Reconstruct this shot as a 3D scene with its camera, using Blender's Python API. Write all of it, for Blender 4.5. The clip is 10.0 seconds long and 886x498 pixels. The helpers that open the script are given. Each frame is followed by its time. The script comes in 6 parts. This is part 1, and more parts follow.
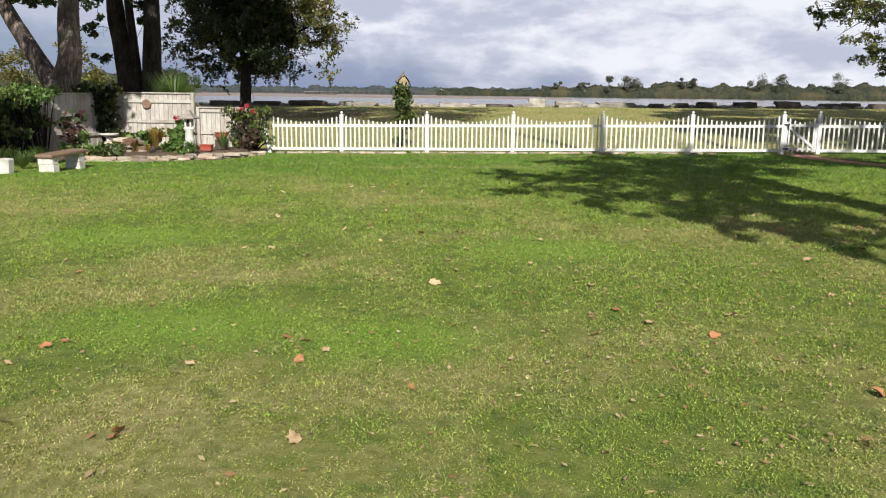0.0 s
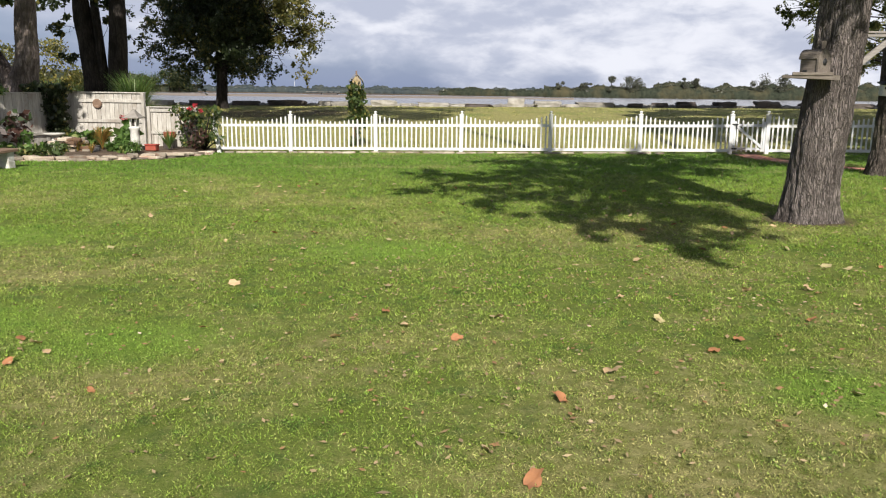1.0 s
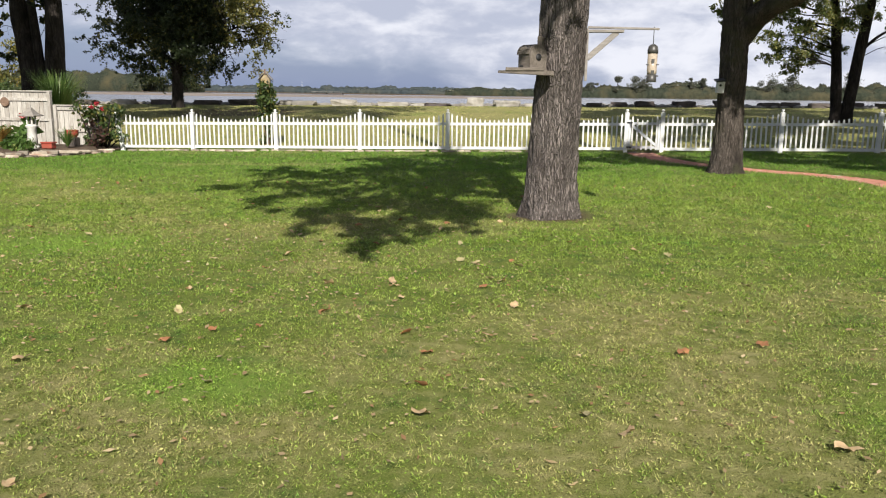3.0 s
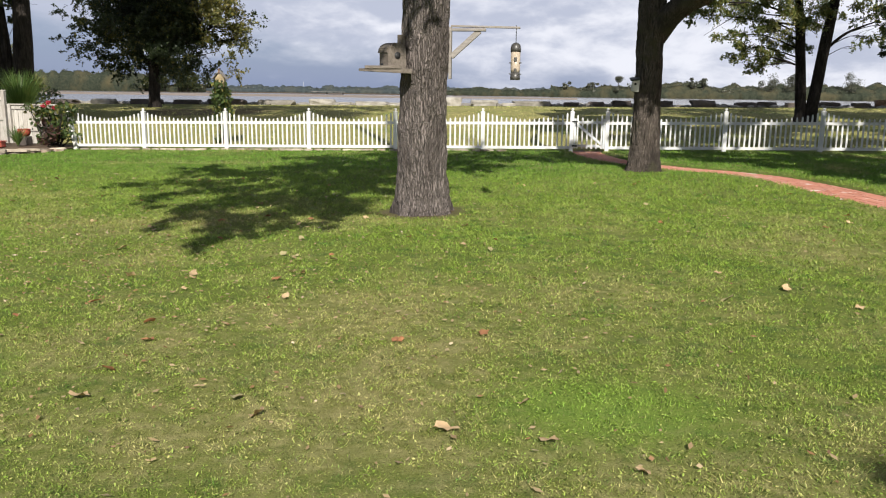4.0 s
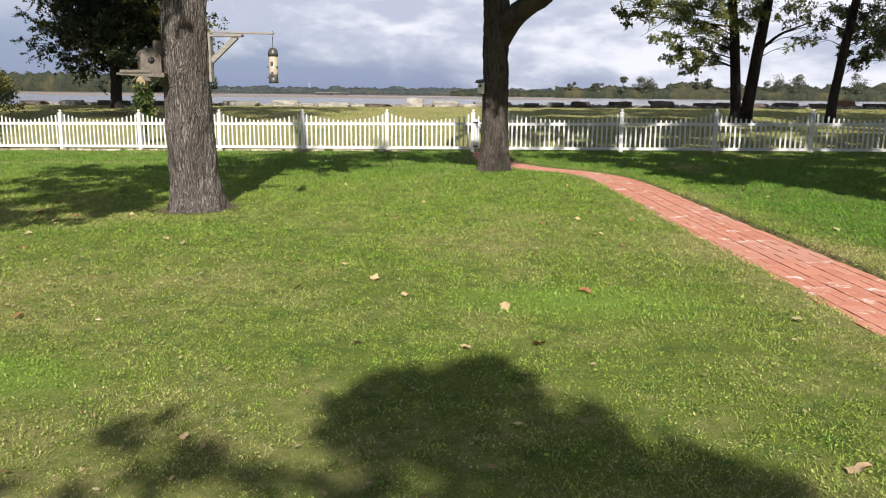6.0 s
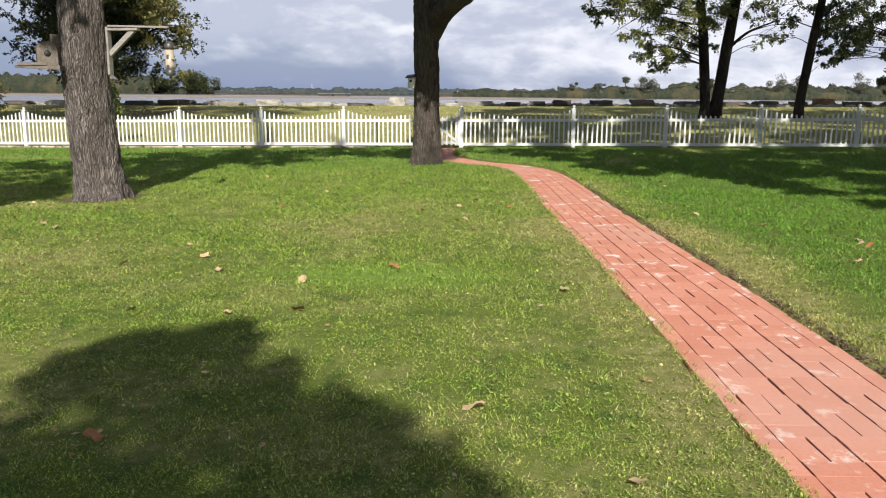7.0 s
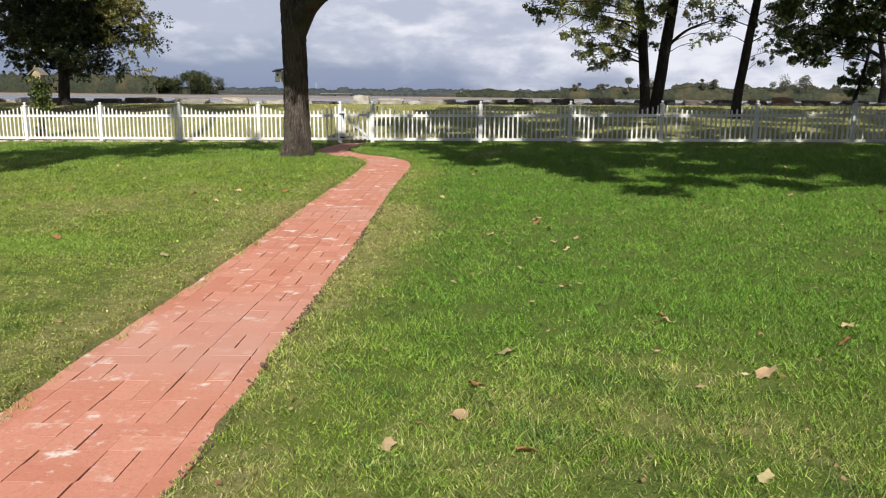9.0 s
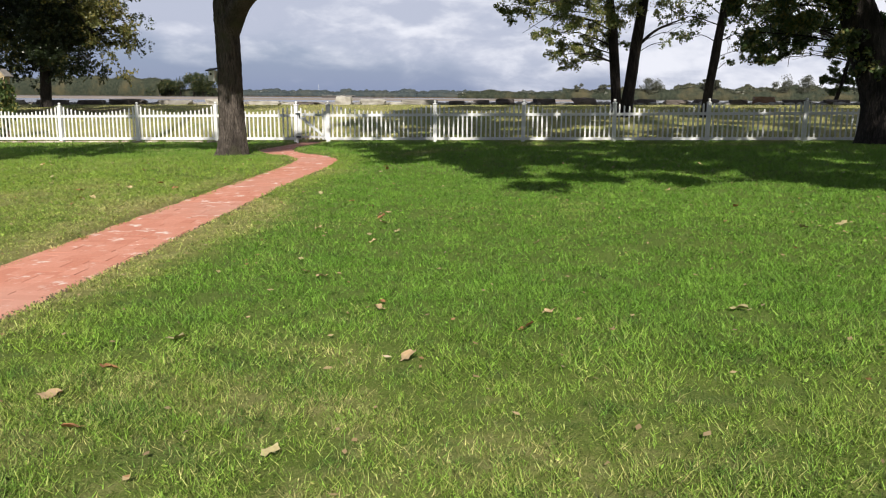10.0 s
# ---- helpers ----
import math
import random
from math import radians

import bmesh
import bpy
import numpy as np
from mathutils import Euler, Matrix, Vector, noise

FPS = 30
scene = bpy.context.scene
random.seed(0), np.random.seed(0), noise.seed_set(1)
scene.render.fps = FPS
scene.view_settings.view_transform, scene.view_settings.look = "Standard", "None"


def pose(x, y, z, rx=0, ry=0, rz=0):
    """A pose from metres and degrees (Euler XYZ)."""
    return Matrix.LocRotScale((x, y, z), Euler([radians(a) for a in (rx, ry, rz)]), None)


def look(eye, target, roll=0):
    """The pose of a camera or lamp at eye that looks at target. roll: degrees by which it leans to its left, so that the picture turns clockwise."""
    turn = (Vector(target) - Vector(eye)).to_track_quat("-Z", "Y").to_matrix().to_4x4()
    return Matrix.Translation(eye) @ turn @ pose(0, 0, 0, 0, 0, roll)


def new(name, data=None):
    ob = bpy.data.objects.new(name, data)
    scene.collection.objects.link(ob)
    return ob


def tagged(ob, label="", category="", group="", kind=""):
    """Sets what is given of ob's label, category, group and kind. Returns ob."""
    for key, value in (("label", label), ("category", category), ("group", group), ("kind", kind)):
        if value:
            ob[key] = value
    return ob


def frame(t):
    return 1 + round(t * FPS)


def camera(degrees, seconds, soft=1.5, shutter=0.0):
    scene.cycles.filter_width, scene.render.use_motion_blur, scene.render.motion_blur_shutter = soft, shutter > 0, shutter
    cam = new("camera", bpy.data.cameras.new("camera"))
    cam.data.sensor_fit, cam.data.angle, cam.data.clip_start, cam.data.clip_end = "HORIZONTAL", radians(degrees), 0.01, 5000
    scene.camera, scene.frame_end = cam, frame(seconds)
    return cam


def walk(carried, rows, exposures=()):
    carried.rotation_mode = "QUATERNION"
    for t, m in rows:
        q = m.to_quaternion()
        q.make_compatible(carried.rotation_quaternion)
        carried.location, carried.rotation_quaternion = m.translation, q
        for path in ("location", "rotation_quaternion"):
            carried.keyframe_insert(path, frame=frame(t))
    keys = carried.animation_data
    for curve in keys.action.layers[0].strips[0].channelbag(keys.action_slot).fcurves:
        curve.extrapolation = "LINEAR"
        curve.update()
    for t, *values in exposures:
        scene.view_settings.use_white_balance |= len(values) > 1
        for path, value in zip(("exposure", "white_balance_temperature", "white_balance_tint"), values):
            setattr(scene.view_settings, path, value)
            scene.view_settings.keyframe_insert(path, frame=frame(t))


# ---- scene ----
cam = camera(57.8, 10.0, soft=1.1)
PATH = [
    (0, (5.124, -22.723, 1.727), (4.937, -20.77, 1.342), 0.7),
    (0.5, (5.915, -22.576, 1.727), (5.723, -20.623, 1.342), 0.8),
    (1, (6.664, -22.472, 1.728), (6.467, -20.519, 1.343), 0.7),
    (1.5, (7.38, -22.391, 1.715), (7.176, -20.439, 1.331), 0.7),
    (2, (8.145, -22.354, 1.714), (7.937, -20.403, 1.329), 0.7),
    (2.5, (8.964, -22.245, 1.717), (8.748, -20.294, 1.332), 0.7),
    (4, (11.264, -22.135, 1.71), (11.038, -20.186, 1.325), 0.7),
    (4.5, (12.049, -22.113, 1.728), (11.815, -20.164, 1.344), 0.7),
    (5, (12.801, -22.142, 1.759), (12.561, -20.193, 1.376), 0.7),
    (5.5, (13.481, -22.172, 1.787), (13.239, -20.224, 1.403), 0.7),
    (7, (15.548, -22.345, 1.669), (15.292, -20.398, 1.287), 0.5),
    (7.5, (16.214, -22.416, 1.635), (15.955, -20.47, 1.255), 0.5),
    (8, (16.897, -22.479, 1.605), (16.634, -20.533, 1.224), 0.5),
    (8.5, (17.575, -22.48, 1.581), (17.309, -20.534, 1.2), 0.6),
    (9, (18.256, -22.42, 1.567), (17.986, -20.475, 1.186), 0.6),
    (9.5, (18.916, -22.333, 1.543), (18.642, -20.389, 1.164), 0.5),
    (10, (19.615, -22.283, 1.525), (19.335, -20.339, 1.147), 0.4),
]
walk(cam, [(t, look(eye, target, roll)) for t, eye, target, roll in PATH], [(0.0, 0.43), (2.5, 0.43), (4.5, 0.44), (5.5, 0.52), (7.0, 0.51), (8.0, 0.44), (9.0, 0.36), (10.0, 0.41)])

# ---- world, sun, exposure ----
SUN = Vector((0.18, -0.97, 0.69)).normalized()
world = bpy.data.worlds.new("world")
scene.world = world
world.use_nodes = True
wn = world.node_tree.nodes
wl = world.node_tree.links
wn.clear()


def wnode(kind, **kw):
    n = wn.new(kind)
    for k, v in kw.items():
        n.inputs[int(k[1:])].default_value = v
    return n


def wmath(op, a, b=None):
    n = wn.new("ShaderNodeMath")
    n.operation = op
    for k, v in enumerate((a, b)):
        if v is None:
            continue
        if isinstance(v, (int, float)):
            n.inputs[k].default_value = v
        else:
            wl.new(v, n.inputs[k])
    return n.outputs[0]


def wmix(fac, a, b):
    n = wn.new("ShaderNodeMix")
    n.data_type = "RGBA"
    for k, v in ((0, fac), (6, a), (7, b)):
        if isinstance(v, (int, float, tuple)):
            n.inputs[k].default_value = v
        else:
            wl.new(v, n.inputs[k])
    return n.outputs[2]


def wramp(v, lo, hi):
    n = wn.new("ShaderNodeMapRange")
    n.interpolation_type = "SMOOTHSTEP"
    wl.new(v, n.inputs[0])
    n.inputs[1].default_value, n.inputs[2].default_value = lo, hi
    return n.outputs[0]


sky = wn.new("ShaderNodeTexSky")
sky.sky_type = "NISHITA"
sky.sun_disc = False
sky.sun_elevation = math.asin(SUN.z)
sky.sun_rotation = math.atan2(SUN.x, SUN.y)
sky_scaled = wn.new("ShaderNodeVectorMath")
sky_scaled.operation = "SCALE"
sky_scaled.inputs[3].default_value = 0.085
wl.new(sky.outputs[0], sky_scaled.inputs[0])
coord = wn.new("ShaderNodeTexCoord")
sep = wn.new("ShaderNodeSeparateXYZ")
wl.new(coord.outputs["Generated"], sep.inputs[0])
dx, dy, dz = sep.outputs[0], sep.outputs[1], wmath("MAXIMUM", sep.outputs[2], 0.0)
def wnoise(shape, shift, detail=7, rough=0.56, warp=0.4):
    mp = wn.new("ShaderNodeMapping")
    mp.inputs[1].default_value, mp.inputs[3].default_value = shift, shape
    wl.new(coord.outputs["Generated"], mp.inputs[0])
    n = wn.new("ShaderNodeTexNoise")
    n.inputs["Scale"].default_value, n.inputs["Detail"].default_value, n.inputs["Roughness"].default_value = 1.0, detail, rough
    n.inputs["Distortion"].default_value = warp
    wl.new(mp.outputs[0], n.inputs[0])
    return n.outputs[0]


puffs, banks, curls = wnoise((8, 8, 21), (0.35, 0.0, 1.7), 8, 0.52, 0.2), wnoise((2.4, 2.4, 12), (1.3, 0.4, 0.6), 4, 0.5, 0.2), wnoise((17, 17, 38), (2.1, 0.7, 0.3), 7, 0.55, 0.3)
high = wramp(dz, 0.22, 0.55)
rise = wmath("ADD", wmath("MULTIPLY", wmath("MINIMUM", dz, 0.10), 4.2), wmath("MULTIPLY", dx, 0.46))
cover = wramp(wmath("ADD", wmath("ADD", wmath("MULTIPLY", banks, 0.5), wmath("MULTIPLY", puffs, 0.42)), rise), 0.41, 0.64)
cover = wmath("MULTIPLY", cover, wmath("SUBTRACT", 1.0, wmath("MULTIPLY", high, 0.8)))
bright = wramp(wmath("ADD", wmath("ADD", wmath("MULTIPLY", puffs, 0.6), wmath("MULTIPLY", curls, 0.4)), wmath("MULTIPLY", dx, 0.20)), 0.41, 0.61)
veil = wmix(wramp(dz, 0.0, 0.08), (0.33, 0.42, 0.70, 1), (0.35, 0.43, 0.66, 1))
cloud = wmix(bright, (0.63, 0.68, 0.84, 1), (1.05, 1.07, 1.17, 1))
clear = wmix(wmath("MULTIPLY", wmath("SUBTRACT", 1.0, high), 0.75), sky_scaled.outputs[0], veil)
total = wmix(cover, clear, cloud)
background = wn.new("ShaderNodeBackground")
background.inputs[1].default_value = 0.62
wl.new(total, background.inputs[0])
world_out = wn.new("ShaderNodeOutputWorld")
wl.new(background.outputs[0], world_out.inputs[0])

sun = new("sun", bpy.data.lights.new("sun", "SUN"))
sun.data.energy, sun.data.angle, sun.data.color = 5.0, radians(0.6), (1.0, 0.95, 0.86)
sun.matrix_world = look(SUN * 60, (0, 0, 0))

# ---- materials ----


def mat_nodes(name):
    m = bpy.data.materials.new(name)
    m.use_nodes = True
    nt = m.node_tree
    return m, nt.nodes, nt.links, nt.nodes["Principled BSDF"]


def mixc(nt, fac, a, b, blend="MIX"):
    n = nt.nodes.new("ShaderNodeMix")
    n.data_type, n.blend_type = "RGBA", blend
    for k, v in ((0, fac), (6, a), (7, b)):
        if isinstance(v, (int, float, tuple)):
            n.inputs[k].default_value = (*v, 1) if isinstance(v, tuple) and len(v) == 3 else v
        else:
            nt.links.new(v, n.inputs[k])
    return n.outputs[2]


def ramp(nt, v, lo, hi):
    n = nt.nodes.new("ShaderNodeMapRange")
    nt.links.new(v, n.inputs[0])
    n.inputs[1].default_value, n.inputs[2].default_value = lo, hi
    return n.outputs[0]


def calc(nt, op, a, b):
    n = nt.nodes.new("ShaderNodeMath")
    n.operation = op
    for k, v in ((0, a), (1, b)):
        if isinstance(v, (int, float)):
            n.inputs[k].default_value = v
        else:
            nt.links.new(v, n.inputs[k])
    return n.outputs[0]


def noise_tex(nt, scale, detail=4, stretch=(1, 1, 1), rough=0.55, random_shift=False, out=0):
    co = nt.nodes.new("ShaderNodeTexCoord")
    mp = nt.nodes.new("ShaderNodeMapping")
    mp.inputs[3].default_value = stretch
    nt.links.new(co.outputs["Object"], mp.inputs[0])
    if random_shift:
        info = nt.nodes.new("ShaderNodeObjectInfo")
        nt.links.new(calc(nt, "MULTIPLY", info.outputs["Random"], 60.0), mp.inputs[1])
    n = nt.nodes.new("ShaderNodeTexNoise")
    n.inputs["Scale"].default_value, n.inputs["Detail"].default_value, n.inputs["Roughness"].default_value = scale, detail, rough
    nt.links.new(mp.outputs[0], n.inputs[0])
    return n.outputs[out]


def bump(nt, height, strength, distance, target):
    b = nt.nodes.new("ShaderNodeBump")
    b.inputs["Strength"].default_value, b.inputs["Distance"].default_value = strength, distance
    nt.links.new(height, b.inputs["Height"])
    nt.links.new(b.outputs[0], target.inputs["Normal"])


def surface(name, c1, c2, scale=4.0, rough=0.8, relief=0.3, depth=0.01, stretch=(1, 1, 1), dirt=None, dirt_scale=0.8, vary=0.0, spec=0.3, shift=True):
    """A worn surface: two tones of grain, dirt at a larger scale, fine relief."""
    m, nodes, links, b = mat_nodes(name)
    nt = m.node_tree
    grain = noise_tex(nt, scale, 6, stretch, 0.65, shift)
    col = mixc(nt, ramp(nt, grain, 0.32, 0.68), c1, c2)
    if dirt:
        col = mixc(nt, ramp(nt, noise_tex(nt, dirt_scale, 4, (1, 1, 1), 0.6, shift), 0.48, 0.72), col, dirt)
    if vary:
        info = nodes.new("ShaderNodeObjectInfo")
        k = calc(nt, "ADD", calc(nt, "MULTIPLY", info.outputs["Random"], vary), 1 - vary / 2)
        hsv = nodes.new("ShaderNodeHueSaturation")
        links.new(k, hsv.inputs["Value"])
        links.new(col, hsv.inputs["Color"])
        col = hsv.outputs[0]
    links.new(col, b.inputs["Base Color"])
    b.inputs["Roughness"].default_value, b.inputs["Specular IOR Level"].default_value = rough, spec
    if relief:
        bump(nt, grain, relief, depth, b)
    return m


def leaf_material(name, c1, c2, c3, share=0.15, through_light=0.35, scale=0.5):
    """Leaves: each one has its own tone between c1 and c2, some are c3."""
    m, nodes, links, b = mat_nodes(name)
    nt = m.node_tree
    g = nodes.new("ShaderNodeNewGeometry")
    r = g.outputs["Random Per Island"]
    col = mixc(nt, r, c1, c2)
    patch = noise_tex(nt, scale, 2)
    odd = calc(nt, "GREATER_THAN", calc(nt, "ADD", calc(nt, "FRACT", calc(nt, "MULTIPLY", r, 37.0), 0.0), calc(nt, "MULTIPLY", calc(nt, "SUBTRACT", patch, 0.5), 1.6)), 1.0 - share)
    col = mixc(nt, odd, col, c3)
    links.new(col, b.inputs["Base Color"])
    b.inputs["Roughness"].default_value, b.inputs["Specular IOR Level"].default_value = 0.42, 0.55
    tr = nodes.new("ShaderNodeBsdfTranslucent")
    links.new(col, tr.inputs[0])
    mx = nodes.new("ShaderNodeMixShader")
    mx.inputs[0].default_value = through_light
    links.new(b.outputs[0], mx.inputs[1])
    links.new(tr.outputs[0], mx.inputs[2])
    links.new(mx.outputs[0], nodes["Material Output"].inputs[0])
    return m


def lawn_colour(nt, blades):
    """Green turf with dry, brownish patches; the attribute dry says how worn a stretch is, soil where earth lies bare."""
    at = nt.nodes.new("ShaderNodeAttribute")
    at.attribute_name = "dry"
    so = nt.nodes.new("ShaderNodeAttribute")
    so.attribute_name = "soil"
    mix = nt.nodes.new("ShaderNodeAttribute")
    mix.attribute_name = "mixed"
    lu = nt.nodes.new("ShaderNodeAttribute")
    lu.attribute_name = "lush"
    mo = nt.nodes.new("ShaderNodeAttribute")
    mo.attribute_name = "moss"
    wide, mid, fine = noise_tex(nt, 0.45, 3), noise_tex(nt, 2.2, 4), noise_tex(nt, 14, 4)
    d = calc(nt, "ADD", at.outputs["Fac"], calc(nt, "MULTIPLY", calc(nt, "SUBTRACT", wide, 0.5), 1.75))
    d = calc(nt, "ADD", d, calc(nt, "MULTIPLY", calc(nt, "SUBTRACT", mid, 0.5), 0.9))
    d = calc(nt, "ADD", d, calc(nt, "MULTIPLY", calc(nt, "SUBTRACT", fine, 0.5), 0.8))
    green = mixc(nt, ramp(nt, mid, 0.3, 0.7), (0.210, 0.290, 0.040), (0.285, 0.365, 0.070))
    # deep green of the taller turf, also used to paint shade near the fence
    lush = mixc(nt, ramp(nt, mid, 0.3, 0.7), (0.108, 0.218, 0.024), (0.170, 0.292, 0.042))
    green = mixc(nt, lu.outputs["Fac"], green, lush)
    tan = mixc(nt, ramp(nt, fine, 0.35, 0.65), (0.27, 0.255, 0.080), (0.42, 0.385, 0.165))
    green = mixc(nt, ramp(nt, noise_tex(nt, 6.5, 3), 0.52, 0.66), green, (0.115, 0.205, 0.036))
    if blades:
        g = nt.nodes.new("ShaderNodeNewGeometry")
        r = g.outputs["Random Per Island"]
        d = calc(nt, "ADD", d, calc(nt, "MULTIPLY", calc(nt, "MULTIPLY", calc(nt, "SUBTRACT", r, 0.5), 0.9), mix.outputs["Fac"]))
        green = mixc(nt, calc(nt, "FRACT", calc(nt, "MULTIPLY", r, 13.0), 0.0), green, mixc(nt, 0.45, green, (0.105, 0.242, 0.028)))
    else:
        green = mixc(nt, 0.60, green, (0.080, 0.092, 0.028))
        tan = mixc(nt, 0.28, tan, (0.13, 0.105, 0.055))
    d = calc(nt, "SUBTRACT", d, calc(nt, "MULTIPLY", mo.outputs["Fac"], 0.75))
    green = mixc(nt, mo.outputs["Fac"], green, mixc(nt, mid, (0.175, 0.295, 0.042), (0.235, 0.350, 0.060)))
    col = mixc(nt, ramp(nt, d, 0.40, 1.02), green, tan)
    if blades:
        tone = calc(nt, "SUBTRACT", calc(nt, "FRACT", calc(nt, "MULTIPLY", r, 71.0), 0.0), 0.5)
        tone = calc(nt, "ADD", calc(nt, "MULTIPLY", calc(nt, "MULTIPLY", tone, 1.9), mix.outputs["Fac"]), 1.15)
        hsv = nt.nodes.new("ShaderNodeHueSaturation")
        nt.links.new(tone, hsv.inputs["Value"])
        nt.links.new(col, hsv.inputs["Color"])
        col = hsv.outputs[0]
    if not blades:
        crumbs = noise_tex(nt, 95, 5, (1, 1, 1), 0.7)
        col = mixc(nt, ramp(nt, crumbs, 0.30, 0.42), (0.040, 0.046, 0.016), col)
        col = mixc(nt, ramp(nt, crumbs, 0.54, 0.68), col, (0.27, 0.28, 0.105))
        fine = crumbs
        col = mixc(nt, so.outputs["Fac"], col, mixc(nt, fine, (0.06, 0.045, 0.03), (0.15, 0.11, 0.075)))
    return col, fine


ground_mat, _n, _l, _b = mat_nodes("turf_ground")
_c, _f = lawn_colour(ground_mat.node_tree, False)
_l.new(_c, _b.inputs["Base Color"])
_b.inputs["Roughness"].default_value, _b.inputs["Specular IOR Level"].default_value = 0.95, 0.1
bump(ground_mat.node_tree, _f, 1.0, 0.012, _b)

blade_mat, _n, _l, _b = mat_nodes("grass_blades")
_c, _f = lawn_colour(blade_mat.node_tree, True)
_l.new(_c, _b.inputs["Base Color"])
_b.inputs["Roughness"].default_value, _b.inputs["Specular IOR Level"].default_value = 0.55, 0.3
_t = _n.new("ShaderNodeBsdfTranslucent")
_l.new(_c, _t.inputs[0])
_x = _n.new("ShaderNodeMixShader")
_x.inputs[0].default_value = 0.35
_l.new(_b.outputs[0], _x.inputs[1])
_l.new(_t.outputs[0], _x.inputs[2])
_l.new(_x.outputs[0], _n["Material Output"].inputs[0])

water_mat, _n, _l, _b = mat_nodes("lake_water")
_nt = water_mat.node_tree
_b.inputs["Base Color"].default_value = (0.16, 0.15, 0.14, 1)
_b.inputs["Roughness"].default_value = 0.18
_b.inputs["IOR"].default_value = 1.33
bump(_nt, noise_tex(_nt, 0.9, 4, (1, 2.2, 1)), 0.5, 0.12, _b)

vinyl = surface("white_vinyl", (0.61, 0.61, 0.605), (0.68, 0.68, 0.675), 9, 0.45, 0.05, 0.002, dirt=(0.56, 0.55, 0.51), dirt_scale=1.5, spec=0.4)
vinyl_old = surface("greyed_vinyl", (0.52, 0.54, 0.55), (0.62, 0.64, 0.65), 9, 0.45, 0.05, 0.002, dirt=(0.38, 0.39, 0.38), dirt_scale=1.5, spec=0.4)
black_metal = surface("black_iron", (0.02, 0.02, 0.022), (0.04, 0.04, 0.04), 30, 0.5, 0.2, 0.002)
old_wood = surface("greyed_boards", (0.34, 0.315, 0.28), (0.55, 0.52, 0.475), 5, 0.9, 0.5, 0.006, (6, 6, 0.7), dirt=(0.30, 0.26, 0.22), dirt_scale=1.3, vary=0.25)
feeder_wood = surface("weathered_feeder_wood", (0.10, 0.082, 0.068), (0.22, 0.188, 0.158), 7, 0.9, 0.6, 0.006, (1, 5, 5), dirt=(0.12, 0.10, 0.08), dirt_scale=6)
bracket_wood = surface("silvered_wood", (0.20, 0.18, 0.165), (0.33, 0.305, 0.28), 7, 0.9, 0.4, 0.004, (1, 5, 5), dirt=(0.24, 0.21, 0.18), dirt_scale=5)
bench_wood = surface("brown_bench_plank", (0.15, 0.095, 0.068), (0.25, 0.17, 0.12), 6, 0.85, 0.5, 0.005, (1, 6, 6), dirt=(0.16, 0.10, 0.07), dirt_scale=4)
concrete = surface("pale_concrete", (0.50, 0.48, 0.44), (0.68, 0.66, 0.62), 16, 0.9, 0.4, 0.004, dirt=(0.34, 0.33, 0.29), dirt_scale=4)
flagstone_mat = surface("sandstone_slab", (0.28, 0.235, 0.18), (0.44, 0.385, 0.31), 8, 0.9, 0.6, 0.01, dirt=(0.24, 0.15, 0.11), dirt_scale=3.5, vary=0.9)
rock_light = surface("pale_quarry_rock", (0.20, 0.185, 0.165), (0.40, 0.375, 0.335), 2.4, 0.92, 0.8, 0.05, dirt=(0.19, 0.17, 0.14), dirt_scale=0.9, vary=0.45)
# rock_dark: darker copy of the quarry rock, the bank's shade put into its colour
rock_dark = surface("dark_shade_toned_rock", (0.06, 0.050, 0.046), (0.12, 0.10, 0.09), 2.4, 0.92, 0.8, 0.05, dirt=(0.07, 0.06, 0.05), dirt_scale=0.9, vary=0.4)
rock_rust = surface("rusty_quarry_rock", (0.12, 0.068, 0.042), (0.20, 0.125, 0.08), 2.4, 0.92, 0.8, 0.05, dirt=(0.15, 0.10, 0.07), dirt_scale=0.9, vary=0.3)
terracotta = surface("red_glazed_clay", (0.30, 0.045, 0.032), (0.40, 0.08, 0.055), 7, 0.4, 0.1, 0.003, dirt=(0.32, 0.09, 0.06), dirt_scale=5, spec=0.5)
dark_pot = surface("dark_plastic_pot", (0.05, 0.05, 0.05), (0.10, 0.10, 0.10), 9, 0.5, 0.1, 0.002)
feeder_tube = surface("seed_filled_tube", (0.36, 0.29, 0.22), (0.50, 0.42, 0.33), 60, 0.25, 0.1, 0.002, spec=0.6)
feeder_metal = surface("dull_dark_metal", (0.035, 0.033, 0.03), (0.085, 0.08, 0.075), 20, 0.4, 0.1, 0.002, spec=0.6)
house_paint = surface("ochre_painted_wood", (0.27, 0.21, 0.13), (0.38, 0.305, 0.19), 9, 0.7, 0.3, 0.004, dirt=(0.34, 0.25, 0.10), dirt_scale=6)
shingle_mat = surface("grey_wood_shingle", (0.20, 0.18, 0.16), (0.32, 0.29, 0.26), 9, 0.9, 0.4, 0.005)
mud = surface("wet_mud_bank", (0.20, 0.16, 0.13), (0.29, 0.24, 0.20), 0.05, 0.8, 0.2, 0.05, (1, 4, 1))


